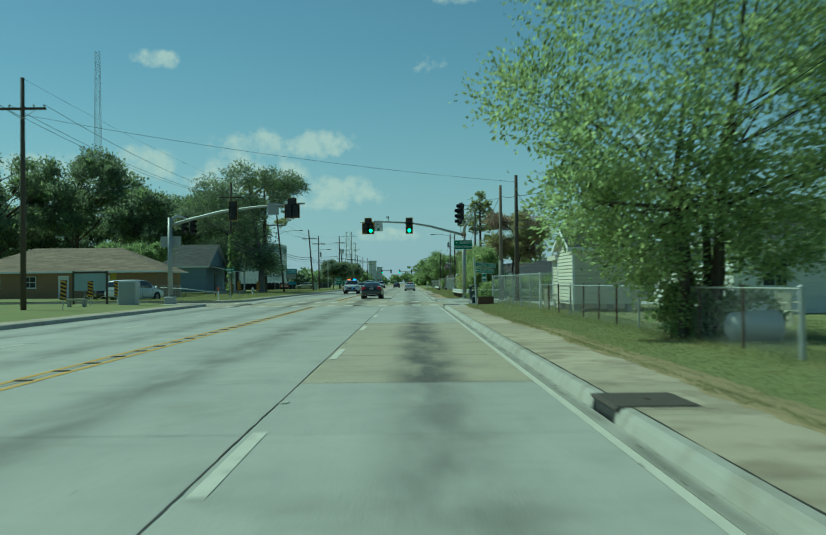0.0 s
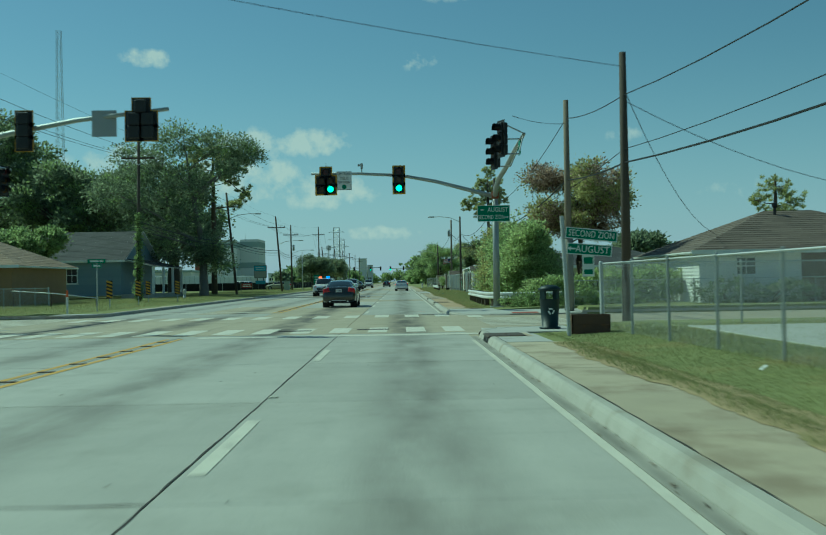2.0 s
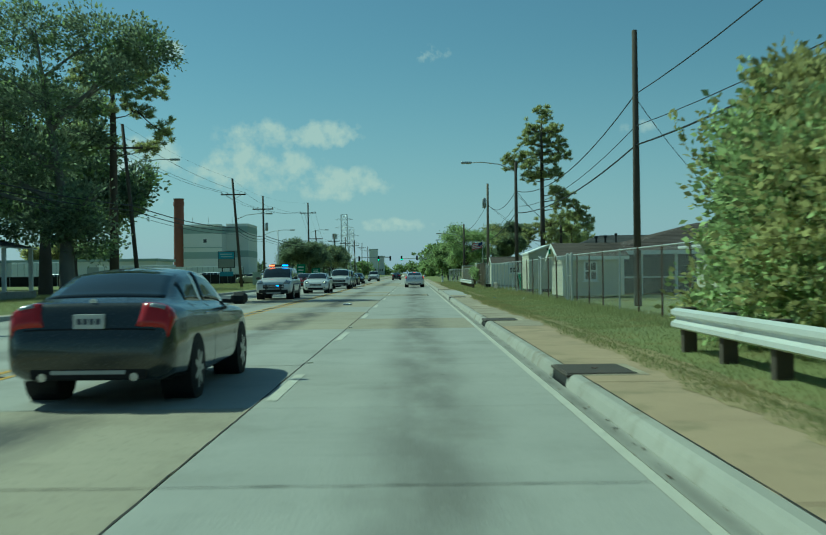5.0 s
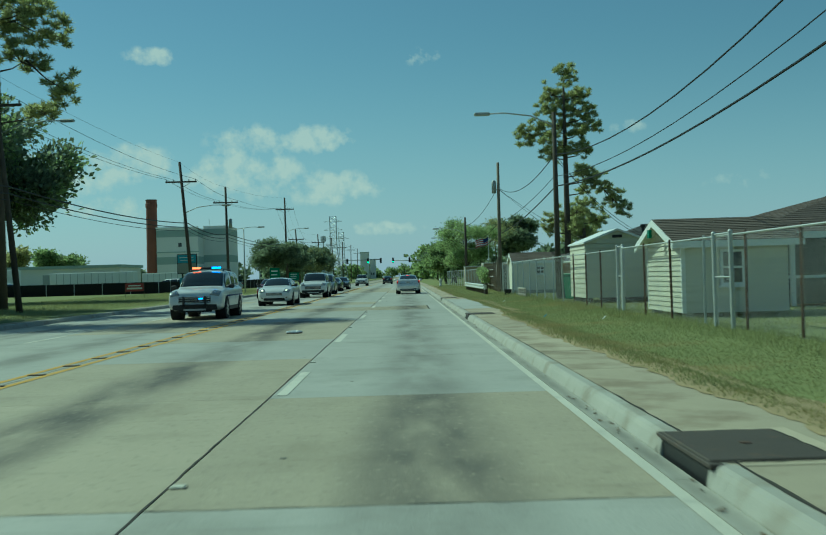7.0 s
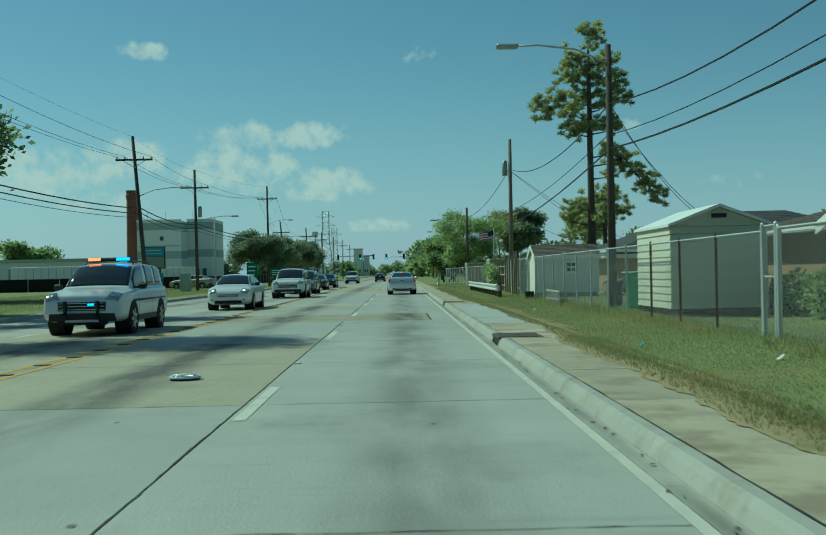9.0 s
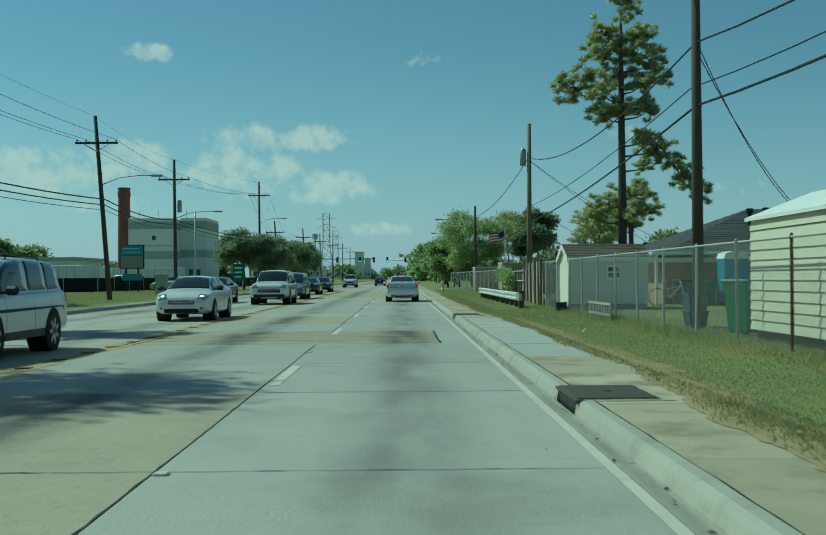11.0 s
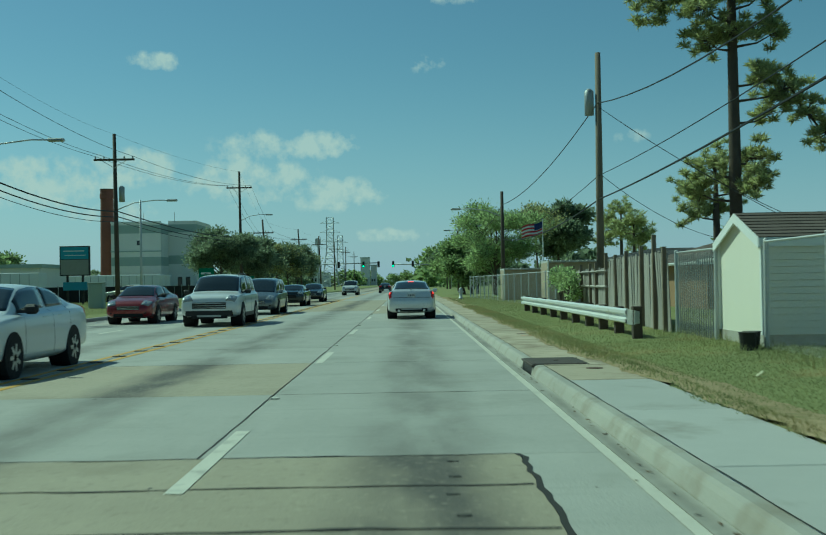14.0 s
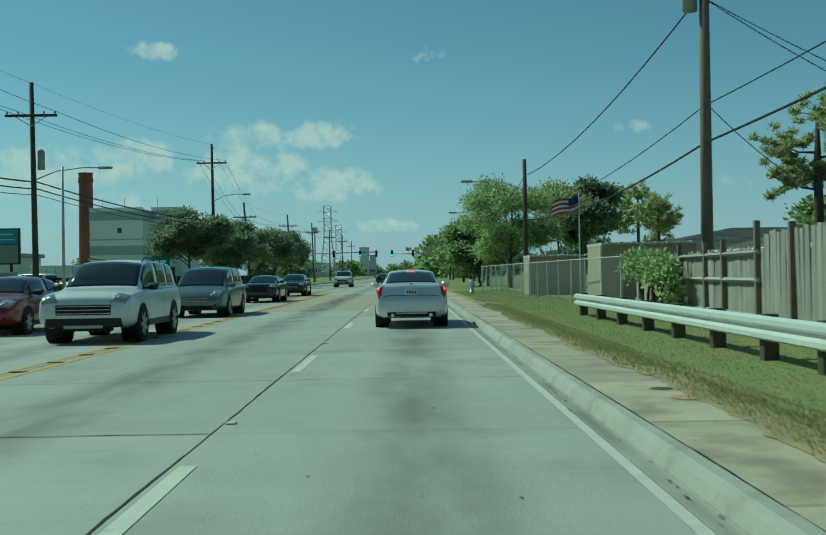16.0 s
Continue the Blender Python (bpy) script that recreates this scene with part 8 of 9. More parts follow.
# far woods that close the horizon
def woods(x0, y0, x1, y1, n, h, seed, mat):
    rng = np.random.default_rng(seed)
    blobs = []
    for i in range(n):
        f = (i + rng.random()) / n
        s = h * rng.uniform(0.6, 1.25)
        blobs.append(((x0 + (x1 - x0) * f + rng.normal(0, 3), y0 + (y1 - y0) * f + rng.normal(0, 6), s * 0.55), (s * 0.65, s * 0.5, s * 0.5), 26))
    P, A = scatter(blobs, 14, h * 0.11, rng, 0.6)
    P[:, 2] = np.abs(P[:, 2])
    ob = leaf_mesh("far_woods", P, A, h * 0.16, mat, None, 0.8, rng)
    return tagged(ob, "far band of green woodland at the horizon", "woodland", kind="stuff")


woods(-420, 420, -45, 640, 70, 9, 201, M_LEAF_D)
woods(-60, 640, -22, 1000, 26, 9, 202, M_LEAF)
woods(10, 380, 16, 900, 40, 8, 203, M_LEAF)
woods(14, 470, 360, 380, 66, 9, 204, M_LEAF_D)
woods(60, 120, 120, 330, 40, 9, 205, M_LEAF_D)
woods(-180, 60, -110, 300, 40, 11, 206, M_LEAF_D)
woods(-14, 1000, 30, 1010, 14, 9, 207, M_LEAF)
woods(60, -150, 55, 110, 30, 9, 208, M_LEAF_D)
woods(-110, -150, -90, 60, 30, 10, 209, M_LEAF_D)


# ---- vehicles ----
# black plastic trim and seams, and the shade of wheel hollows as plain colour
M_SHADOWGAP = material("black_trim_and_shade", (0.012, 0.012, 0.013), 0.8)
M_BRAKE = emitter("lit_brake_lamp", (1.0, 0.03, 0.02), 2.2)
M_HEADLIT = emitter("lit_headlamp", (1.0, 0.86, 0.62), 2.5)
M_AMBER = material("amber_lens", (0.5, 0.16, 0.02), 0.25)


def paint(name, c, metal=0.35, rough=0.32):
    return material(name, c, rough, metal, 0.05, 2.0, 60.0, 0.0, spec=0.5, coat=0.7)


# stations along a car: place along the length, half width, underside, shoulder, then window-sill edge (x, z), roof or deck edge (x, z) and middle height
SEDAN = dict(L=4.85, W=1.83, wheel=.325, axle=(-.285, .305), rows=[
    (-.5, .80, .40, .64, .70, .69, .45, .71, .715), (-.488, .90, .34, .74, .82, .80, .55, .82, .825), (-.478, .94, .30, .86, .86, .92, .60, .95, .955), (-.462, .965, .28, .95, .86, 1.03, .62, 1.08, 1.085),
    (-.42, .985, .26, .97, .86, 1.05, .66, 1.10, 1.105), (-.375, 1, .24, .98, .84, 1.06, .72, 1.115, 1.13), (-.27, 1, .22, .97, .83, 1.07, .66, 1.27, 1.31), (-.18, 1, .2, .96, .83, 1.05, .62, 1.385, 1.43),
    (-.03, 1, .2, .95, .83, 1.03, .61, 1.42, 1.47), (.08, 1, .2, .94, .83, 1.02, .61, 1.385, 1.44), (.17, 1, .2, .93, .83, 1.0, .68, 1.22, 1.27), (.265, 1, .2, .92, .82, .97, .76, 1.01, 1.03),
    (.36, .985, .22, .88, .80, .93, .55, .955, .965), (.44, .95, .25, .78, .76, .84, .50, .87, .88), (.48, .88, .30, .68, .70, .74, .45, .765, .77), (.5, .74, .38, .58, .55, .61, .35, .625, .63)],
    screen=(.25, .095), back=(-.365, -.195), sides=((-.265, -.085), (-.068, .185)), seams=(-.26, -.077, .20), lamp_z=(-.486, -.448), head=(.425, .486), plate=.90)
COUPE = dict(SEDAN, L=5.0, W=1.90, wheel=.355, rows=[(y, w, zb, zs, x4, z4, x5, z5 - (.06 if z5 > 1.2 else 0), z6 - (.06 if z6 > 1.2 else 0)) for y, w, zb, zs, x4, z4, x5, z5, z6 in SEDAN["rows"][:12]]
             + [(.36, 1, .24, .92, .82, .98, .6, 1.0, 1.01), (.46, .98, .26, .88, .8, .93, .6, .95, .96), (.49, .96, .30, .80, .78, .85, .5, .87, .875), (.5, .93, .36, .72, .74, .76, .4, .77, .775)], sides=((-.22, .16),), head=(.47, .497))
SUV = dict(L=5.0, W=2.0, wheel=.38, axle=(-.29, .30), rows=[
    (-.5, .86, .46, .72, .74, .76, .5, .78, .785), (-.49, .94, .40, .95, .84, 1.02, .6, 1.05, 1.06), (-.475, .97, .36, 1.08, .86, 1.15, .72, 1.35, 1.40), (-.45, .985, .34, 1.10, .86, 1.17, .72, 1.62, 1.66),
    (-.40, 1, .32, 1.10, .86, 1.16, .71, 1.70, 1.76), (-.1, 1, .30, 1.08, .86, 1.14, .71, 1.74, 1.80), (.07, 1, .30, 1.07, .86, 1.13, .71, 1.69, 1.76), (.16, 1, .30, 1.06, .86, 1.12, .76, 1.45, 1.52),
    (.25, 1, .30, 1.06, .84, 1.12, .79, 1.16, 1.18), (.36, .99, .32, 1.03, .82, 1.09, .6, 1.12, 1.14), (.45, .97, .34, .98, .80, 1.03, .6, 1.06, 1.07), (.485, .94, .38, .88, .76, .94, .5, .96, .97), (.5, .87, .44, .74, .68, .77, .4, .785, .79)],
    screen=(.238, .085), back=(-.484, -.456), sides=((-.43, -.30), (-.285, -.10), (-.082, .185)), seams=(-.285, -.09, .19), lamp_z=(-.491, -.462), head=(.445, .493), plate=.86)
VAN = dict(SUV, L=5.05, W=1.98, wheel=.34, rows=[(y, w, zb - .08, zs - .06, x4, z4 - .07, x5, z5 - .06, z6 - .06) for y, w, zb, zs, x4, z4, x5, z5, z6 in SUV["rows"][:6]]
           + [(.09, 1, .22, 1.0, .86, 1.05, .71, 1.62, 1.69), (.2, 1, .22, .98, .86, 1.03, .78, 1.36, 1.43), (.33, 1, .22, .94, .84, .99, .80, 1.02, 1.05), (.41, .97, .24, .86, .78, .92, .55, .95, .96), (.46, .92, .27, .76, .72, .82, .5, .845, .85), (.487, .85, .32, .66, .66, .70, .4, .72, .725), (.5, .74, .40, .56, .55, .59, .35, .60, .605)],
           screen=(.318, .105), sides=((-.43, -.30), (-.285, -.08), (-.06, .22)), head=(.42, .487))
SHAPES = {"sedan": SEDAN, "coupe": COUPE, "suv": SUV, "van": VAN}


def slopes(t, p):
    """Tangents of a smooth curve through p that never overshoots."""
    h = np.diff(t)[:, None]
    d = np.diff(p, axis=0) / h
    m = np.zeros_like(p)
    same = d[:-1] * d[1:] > 0
    m[1:-1] = np.where(same, 2 * d[:-1] * d[1:] / np.where(same, d[:-1] + d[1:], 1.0), 0.0)
    m[0], m[-1] = d[0], d[-1]
    return m


def curve_at(t, p, m, x):
    i = int(np.clip(np.searchsorted(t, x) - 1, 0, len(t) - 2))
    h = t[i + 1] - t[i]
    s = min(1.0, max(0.0, (x - t[i]) / h))
    return (2 * s ** 3 - 3 * s ** 2 + 1) * p[i] + (s ** 3 - 2 * s ** 2 + s) * h * m[i] + (3 * s ** 2 - 2 * s ** 3) * p[i + 1] + (s ** 3 - s ** 2) * h * m[i + 1]


def car_surface(S):
    """The smooth skin of a car: a function of the place along it (share of the length) and round it (0 to 12)."""
    hw, L = S["W"] / 2, S["L"]
    ys = np.array([r[0] for r in S["rows"]])
    P = []
    for _y, w, zb, zs, x4, z4, x5, z5, z6 in S["rows"]:
        P.append([.80 * w, zb, .975 * w, zb + .10, w, zb + .52 * (zs - zb), .962 * w, zs, x4, z4, x5, z5, 0.0, z6])
    P = np.array(P)
    M = slopes(ys, P)
    vt = np.arange(13.0)
    memo = {}

    def at(u, v):
        if u not in memo:
            q = curve_at(ys, P, M, u).reshape(7, 2)
            full = np.concatenate([q, q[5::-1] * np.array([-1, 1])])
            memo[u] = (full, slopes(vt, full))
        full, m = memo[u]
        x, z = curve_at(vt, full, m, v)
        return Vector((x * hw, u * L, z))

    def out(u, v, d):
        e = .004
        a, b = at(u + e, v) - at(u - e, v), at(u, min(12, v + .05)) - at(u, max(0, v - .05))
        n = a.cross(b)
        if n.length < 1e-9:
            n = Vector((0, 0, 1))
        n.normalize()
        mid = at(u, v) - Vector((0, u * L * .92, .7))
        if n.dot(mid) < 0:
            n = -n
        return at(u, v) + n * d

    return at, out


def car(kind, m, body, label, tail="plain", group="", category="car", lit=False, extras=()):
    S = SHAPES[kind]
    L, hw = S["L"], S["W"] / 2
    t = thing("car" if kind in ("sedan", "coupe") else "suv" if kind == "suv" else "minivan", m, label, category, group or "cars on the road")
    at, out = car_surface(S)
    us = sorted(set([round(-.5 + i / 44, 4) for i in range(45)] + [r[0] for r in S["rows"]] + [-.495, .495, -.47, .49]))
    vs = [i * .25 for i in range(49)]
    bm = bmesh.new()
    grid = [[bm.verts.new(at(u, v)) for v in vs] for u in us]
    for a, b in zip(grid, grid[1:]):
        n = len(a)
        for k in range(n):
            bm.faces.new((a[k], a[(k + 1) % n], b[(k + 1) % n], b[k]))
    bm.faces.new(grid[0])
    bm.faces.new(grid[-1][::-1])
    bmesh.ops.recalc_face_normals(bm, faces=bm.faces)
    bd = part("body", bm, body, t, smooth=True)

    def patch(name, u0, u1, v0, v1, mat, parent=bd, label="", d=.006, nu=7, nv=9, taper=0.0, thick=.012):
        """A piece of the skin standing d proud of it."""
        bm = bmesh.new()
        top, low = [], []
        for i in range(nu + 1):
            u = u0 + (u1 - u0) * i / nu
            w = taper * (1 - i / nu)
            va, vb = (v0, v1 + (v0 - v1) * w) if taper else (v0, v1)
            top.append([bm.verts.new(out(u, va + (vb - va) * k / nv, d)) for k in range(nv + 1)])
            low.append([bm.verts.new(out(u, va + (vb - va) * k / nv, d - thick)) for k in range(nv + 1)])
        for i in range(nu):
            for k in range(nv):
                bm.faces.new((top[i][k], top[i + 1][k], top[i + 1][k + 1], top[i][k + 1]))
        for i in range(nu):
            for k in (0, nv):
                bm.faces.new((top[i][k], top[i + 1][k], low[i + 1][k], low[i][k]))
        for k in range(nv):
            for i in (0, nu):
                bm.faces.new((top[i][k], top[i][k + 1], low[i][k + 1], low[i][k]))
        bmesh.ops.recalc_face_normals(bm, faces=bm.faces)
        return part(name, bm, mat, parent, label, smooth=True)

    a, b = S["back"]
    patch("rear_window", a, b, 5.06, 6.94, M_CARGLASS)
    a, b = S["screen"]
    patch("windscreen", b, a, 5.05, 6.95, M_CARGLASS)
    for a, b in S["sides"]:
        patch("side_window", a, b, 4.10, 4.90, M_CARGLASS, nv=4)
        patch("side_window", a, b, 7.10, 7.90, M_CARGLASS, nv=4)
    for u in S["seams"]:
        for v0, v1 in ((1.1, 3.9), (8.1, 10.9)):
            patch("door_seam", u - .0012, u + .0012, v0, v1, M_SHADOWGAP, d=.002, nu=1, nv=6, thick=.004)
    patch("boot_seam" if kind in ("sedan", "coupe") else "tailgate_seam", S["lamp_z"][0] - .003, S["lamp_z"][0] - .0015, 4.4, 7.6, M_SHADOWGAP, d=.002, nu=1, thick=.004)
    # wheels
    for s in (-1, 1):
        for ax in S["axle"]:
            y, r = ax * L, S["wheel"]
            # solid black drum: shade of the hollow arch painted rather than open
            bm = bmesh.new()
            tube(bm, [(s * hw * .62, y, r + .02), (s * (hw + .005), y, r + .02)], r + .05, 24)
            part("wheel_arch", bm, M_SHADOWGAP, t)
            bm = bmesh.new()
            tube(bm, [(s * (hw - .22), y, r), (s * (hw - .2), y, r), (s * (hw - .03), y, r), (s * (hw + .01), y, r)], [r * .9, r, r, r * .93], 24)
            wh = part("wheel", bm, M_TYRE, t)
            bm = bmesh.new()
            tube(bm, [(s * (hw - .01), y, r), (s * (hw + .013), y, r)], [r * .68, r * .66], 18)
            part("rim", bm, M_SHADOWGAP, wh)
            bm = bmesh.new()
            for k in range(7):
                ang = 2 * math.pi * k / 7
                c, d = Vector((0, math.cos(ang), math.sin(ang))), Vector((0, -math.sin(ang), math.cos(ang)))
                q = [Vector((s * (hw + .017), y, r)) + c * uu * r + d * w * r for uu, w in ((.05, .13), (.67, .09), (.67, -.09), (.05, -.13))]
                bm.faces.new([bm.verts.new(v) for v in (q if s > 0 else q[::-1])])
            part("spokes", bm, M_RIM, wh, "alloy spokes")
        um = S["screen"][0] - .055
        zm = at(um, 4.0).z
        bm = bmesh.new()
        box(bm, s * (hw + .07) - .11, s * (hw + .07) + .11, um * L - .09, um * L + .04, zm - .02, zm + .14, bev=.045)
        box(bm, min(s * hw * .82, s * (hw + .02)), max(s * hw * .82, s * (hw + .02)), um * L - .04, um * L + .02, zm, zm + .05)
        part("mirror", bm, body if lit is True or kind == "van" else M_BLACK, t)
        for u in (-.06 - .0, .10) if kind != "coupe" else (.0,):
            c = at(u - .09, 3.0 if s > 0 else 9.0)
            bm = bmesh.new()
            box(bm, c.x - .018, c.x + .018, c.y - .1, c.y + .1, c.z - .05, c.z - .02, bev=.008)
            part("door_handle", bm, body, t)
        # lamps
        a, b = S["lamp_z"]
        if tail == "tall":
            tl = patch("tail_lamp", a - .002, b + .006, *((2.5, 3.9) if s > 0 else (8.1, 9.5)), M_TAIL, t, "red tail lamp", nv=8)
            core = (2.9, 3.5) if s > 0 else (8.5, 9.1)
        else:
            far = 4.75 if tail == "angular" else 5.1
            tl = patch("tail_lamp", a, b, *((2.75, far) if s > 0 else (9.25, 12 - far)), M_TAIL, t, "red tail lamp", nv=10, taper=.28 if tail == "angular" else .0)
            core = (3.3, 3.9) if s > 0 else (8.1, 8.7)
        um2 = (a + b) / 2
        patch("lamp_core", um2 - .006, um2 + .007, *core, M_BRAKE if lit is True else M_TAIL, tl, "lit brake lamp" if lit is True else "red lens", d=.010, nu=3, nv=4)
        if tail != "tall":
            patch("reverse_lens", um2 - .002, um2 + .006, *((4.2, far - .25) if s > 0 else (12.25 - far, 7.8)), M_HEAD, tl, "clear reverse lens", d=.010, nu=3, nv=4)
        bm = bmesh.new()
        tube(bm, [(s * .52 * hw, -.5 * L - .01, .33), (s * .52 * hw, -.5 * L + .14, .33)], .045, 12)
        part("exhaust", bm, M_CHROME, t)
        a, b = S["head"]
        patch("headlamp", a, b, *((3.15, 4.75) if s > 0 else (7.25, 8.85)), M_HEAD, t, "clear headlamp", nv=7)
        um3 = a + (b - a) * .62
        patch("lamp_bowl", um3 - .008, um3 + .008, *((4.0, 4.45) if s > 0 else (7.55, 8.0)), M_HEADLIT if lit == "head" else M_CHROME, t, "lit headlamp bulb" if lit == "head" else "chrome headlamp bowl", d=.010, nu=3, nv=4)
        q = at(.497, 2.0 if s > 0 else 10.0)
        quick("fog_lamp", [(q.x * .86 - .07, q.x * .86 + .07, q.y - .08, q.y + .012, q.z - .09, q.z - .02)], M_SHADOWGAP, t, bev=.01)
    ye = -.5 * L
    quick("bumper_insert", [(-.66 * hw, .66 * hw, ye - .006, ye + .12, .30, .42)], M_SHADOWGAP, t, "black lower bumper", bev=.015)
    quick("diffuser", [(-.42 * hw, .42 * hw, ye - .012, ye + .05, .36, .40)], M_RIM, t)
    zp = S["plate"]
    up = min(us, key=lambda u: abs(at(u, 6.0).z - zp) if u < -.44 else 9)
    yp = min(at(-.5 + .001 * i, 6.0).y for i in range(60) if abs(at(-.5 + .001 * i, 6.0).z - zp) < .09)
    pl = quick("number_plate", [(-.16, .16, yp - .016, yp + .03, zp - .075, zp + .075)], M_PLATE, t, "white plate with bars", bev=.004)
    quick("plate_bars", [(-.12 + .065 * i, -.075 + .065 * i, yp - .019, yp - .0165, zp - .03, zp + .03) for i in range(4)], M_PLATEINK, pl)
    u2 = S["lamp_z"][1]
    c = out(u2 - .008, 6.0, .004)
    bm = bmesh.new()
    tube(bm, [c + Vector((0, .01, 0)), c + Vector((0, -.012, 0))], .042, 14)
    part("badge", bm, M_CHROME, t, "round chrome badge")
    if tail == "plain":
        patch("boot_trim", S["lamp_z"][1] - .004, S["lamp_z"][1] - .001, 4.6, 7.4, M_CHROME, t, "chrome strip", d=.008, nu=1)
    if lit is True:
        a, b = S["back"]
        patch("high_lamp", b - .016, b - .006, 5.82, 6.18, M_BRAKE, t, "lit high brake lamp", d=.010, nu=2, nv=4)
    # front
    zg = at(S["head"][1], 6.0).z
    yg = .5 * L
    gh = .18 if kind in ("suv", "coupe") else .10
    gw = .58 if kind == "suv" else .46
    quick("grille", [(-gw * hw, gw * hw, yg - .12, yg + .010, zg - .10 - gh, zg - .06)], M_SHADOWGAP, t, "dark grille", bev=.015)
    quick("grille_bar", [(.02 - gw * hw, gw * hw - .02, yg + .004, yg + .016, zg - .10 - gh + (gh + .03) * k, zg - .085 - gh + (gh + .03) * k) for k in (.15, .5, .85)], M_CHROME if kind != "coupe" else M_BLACK, t)
    quick("air_dam", [(-.60 * hw, .60 * hw, yg - .12, yg + .004, .28, .42)], M_SHADOWGAP, t, "dark lower intake", bev=.015)
    if kind == "suv":
        quick("bumper_skirt", [(-.80 * hw, .80 * hw, yg - .16, yg + .007, .36, .56)], M_BLACK, t, "black plastic bumper skirt", bev=.02)
        quick("skid_plate", [(-.40 * hw, .40 * hw, yg - .1, yg + .016, .34, .40)], M_RIM, t)
        for s in (-1, 1):
            quick("sill_trim", [(s * hw * .985 - .012, s * hw * .985 + .012, -L * .2, L * .2, .32, .46)], M_BLACK, t, bev=.006)
            tubes("roof_rail", [[(s * .62, -1.7, 1.70), (s * .62, -1.6, 1.80), (s * .62, -.1, 1.83), (s * .62, .05, 1.74)]], .018, M_BLACK, t)
    for fn in extras:
        fn(t, S, hw, L)
    return t


def light_bar(t, S, hw, L):
    zr = 1.80
    quick("light_bar", [(-.55, .55, -.25, .05, zr + .03, zr + .13)], M_BLACK, t, "roof light bar", bev=.03)
    quick("blue_lamp", [(-.54, -.2, .05, .07, zr + .05, zr + .12)], emitter("blue_beacon", (0.05, 0.25, 1.0), 6.0), t, "lit blue beacon")
    quick("red_lamp", [(.22, .54, .05, .07, zr + .05, zr + .12)], emitter("red_beacon", (1.0, 0.12, 0.05), 5.0), t, "lit red beacon")
    quick("push_bar", [(-.5, .5, L / 2 + .06, L / 2 + .1, .5, .56), (-.42, -.36, L / 2, L / 2 + .1, .4, .85), (.36, .42, L / 2, L / 2 + .1, .4, .85)], M_BLACK, t, "black push bar")
    quick("grille_lamp", [(-.3, -.15, L / 2 + .02, L / 2 + .04, .74, .78)], bpy.data.materials["blue_beacon"], t)
    for s in (-1, 1):
        quick("side_stripe", [(s * hw * .992 - .004, s * hw * .992 + .004, -L * .42, L * .3, .78, .86)], M_FB, t, "dark blue side stripe")


C_SILVER = paint("silver_car_paint", (0.72, 0.73, 0.72), 0.3, 0.3)
C_DARK = paint("dark_grey_car_paint", (0.06, 0.064, 0.058), 0.4, 0.25)
C_WHITE = paint("white_car_paint", (0.70, 0.71, 0.70), 0.0, 0.35)
C_BLACK = paint("black_car_paint", (0.018, 0.022, 0.020), 0.2, 0.22)
C_GREY = paint("grey_van_paint", (0.16, 0.18, 0.19), 0.5, 0.3)
C_RED = paint("dark_red_car_paint", (0.20, 0.018, 0.02), 0.3, 0.28)
C_BEIGE = paint("beige_car_paint", (0.40, 0.38, 0.26), 0.3, 0.35)

car("sedan", pose(0.30, 203.85, 0, 0, 0, 0.3), C_SILVER, "silver saloon with lit brake lamps in the near lane", "angular", lit=True)
car("sedan", pose(-3.15, 115.5, 0, 0, 0, -0.5), C_DARK, "dark grey saloon in the inner lane", "plain")
car("suv", pose(-7.45, 162.2, 0, 0, 0, 180), C_WHITE, "white patrol utility vehicle with roof light bar", "tall", extras=(light_bar,))
car("sedan", pose(-6.75, 179.3, 0, 0, 0, 180), C_WHITE, "white saloon with lit headlamps coming the other way", "plain", lit="head")
car("coupe", pose(-7.4, 231.5, 0, 0, 0, 180), C_BLACK, "black muscle coupe coming the other way", "plain")
car("suv", pose(-6.5, 199.6, 0, 0, 0, 180), C_WHITE, "white utility vehicle with black roof rails", "tall")
car("sedan", pose(-10.2, 203.2, 0, 0, 0, 180), C_RED, "dark red saloon in the outer lane", "plain")
car("van", pose(-6.9, 213.0, 0, 0, 0, 180), C_GREY, "grey minivan coming the other way", "tall")
car("sedan", pose(-7.4, 246.5, 0, 0, 0, 180), C_BLACK, "black saloon further along", "plain")
car("suv", pose(-6.9, 292.0, 0, 0, 0, 180), C_WHITE, "white utility vehicle far down the road", "tall")
car("sedan", pose(-3.2, 318.0, 0, 0, 0, 0), C_BLACK, "dark saloon far down the road", "plain")
car("van", pose(-22.2, 108.0, 0.0 + 0.1, 0, 0, -28), C_WHITE, "white minivan parked at the side street", "tall", group="parked cars")
car("sedan", pose(-26.4, 112.5, 0.1, 0, 0, 30), C_BLACK, "black saloon parked beside a minivan", "plain", group="parked cars")
car("sedan", pose(-21.2, 244.0, 0.15, 0, 0, 75), C_BEIGE, "beige saloon parked behind the sign", "plain", group="parked cars")
for x, y, c, l in ((-31, 262, C_WHITE, "white pickup-like van parked in the yard"), (-52, 256, C_WHITE, "white van parked in the yard"), (-84, 258, C_GREY, "grey van parked in the yard")):
    car("van", pose(x, y, 0.15, 0, 0, 70), c, l, "tall", group="parked cars")

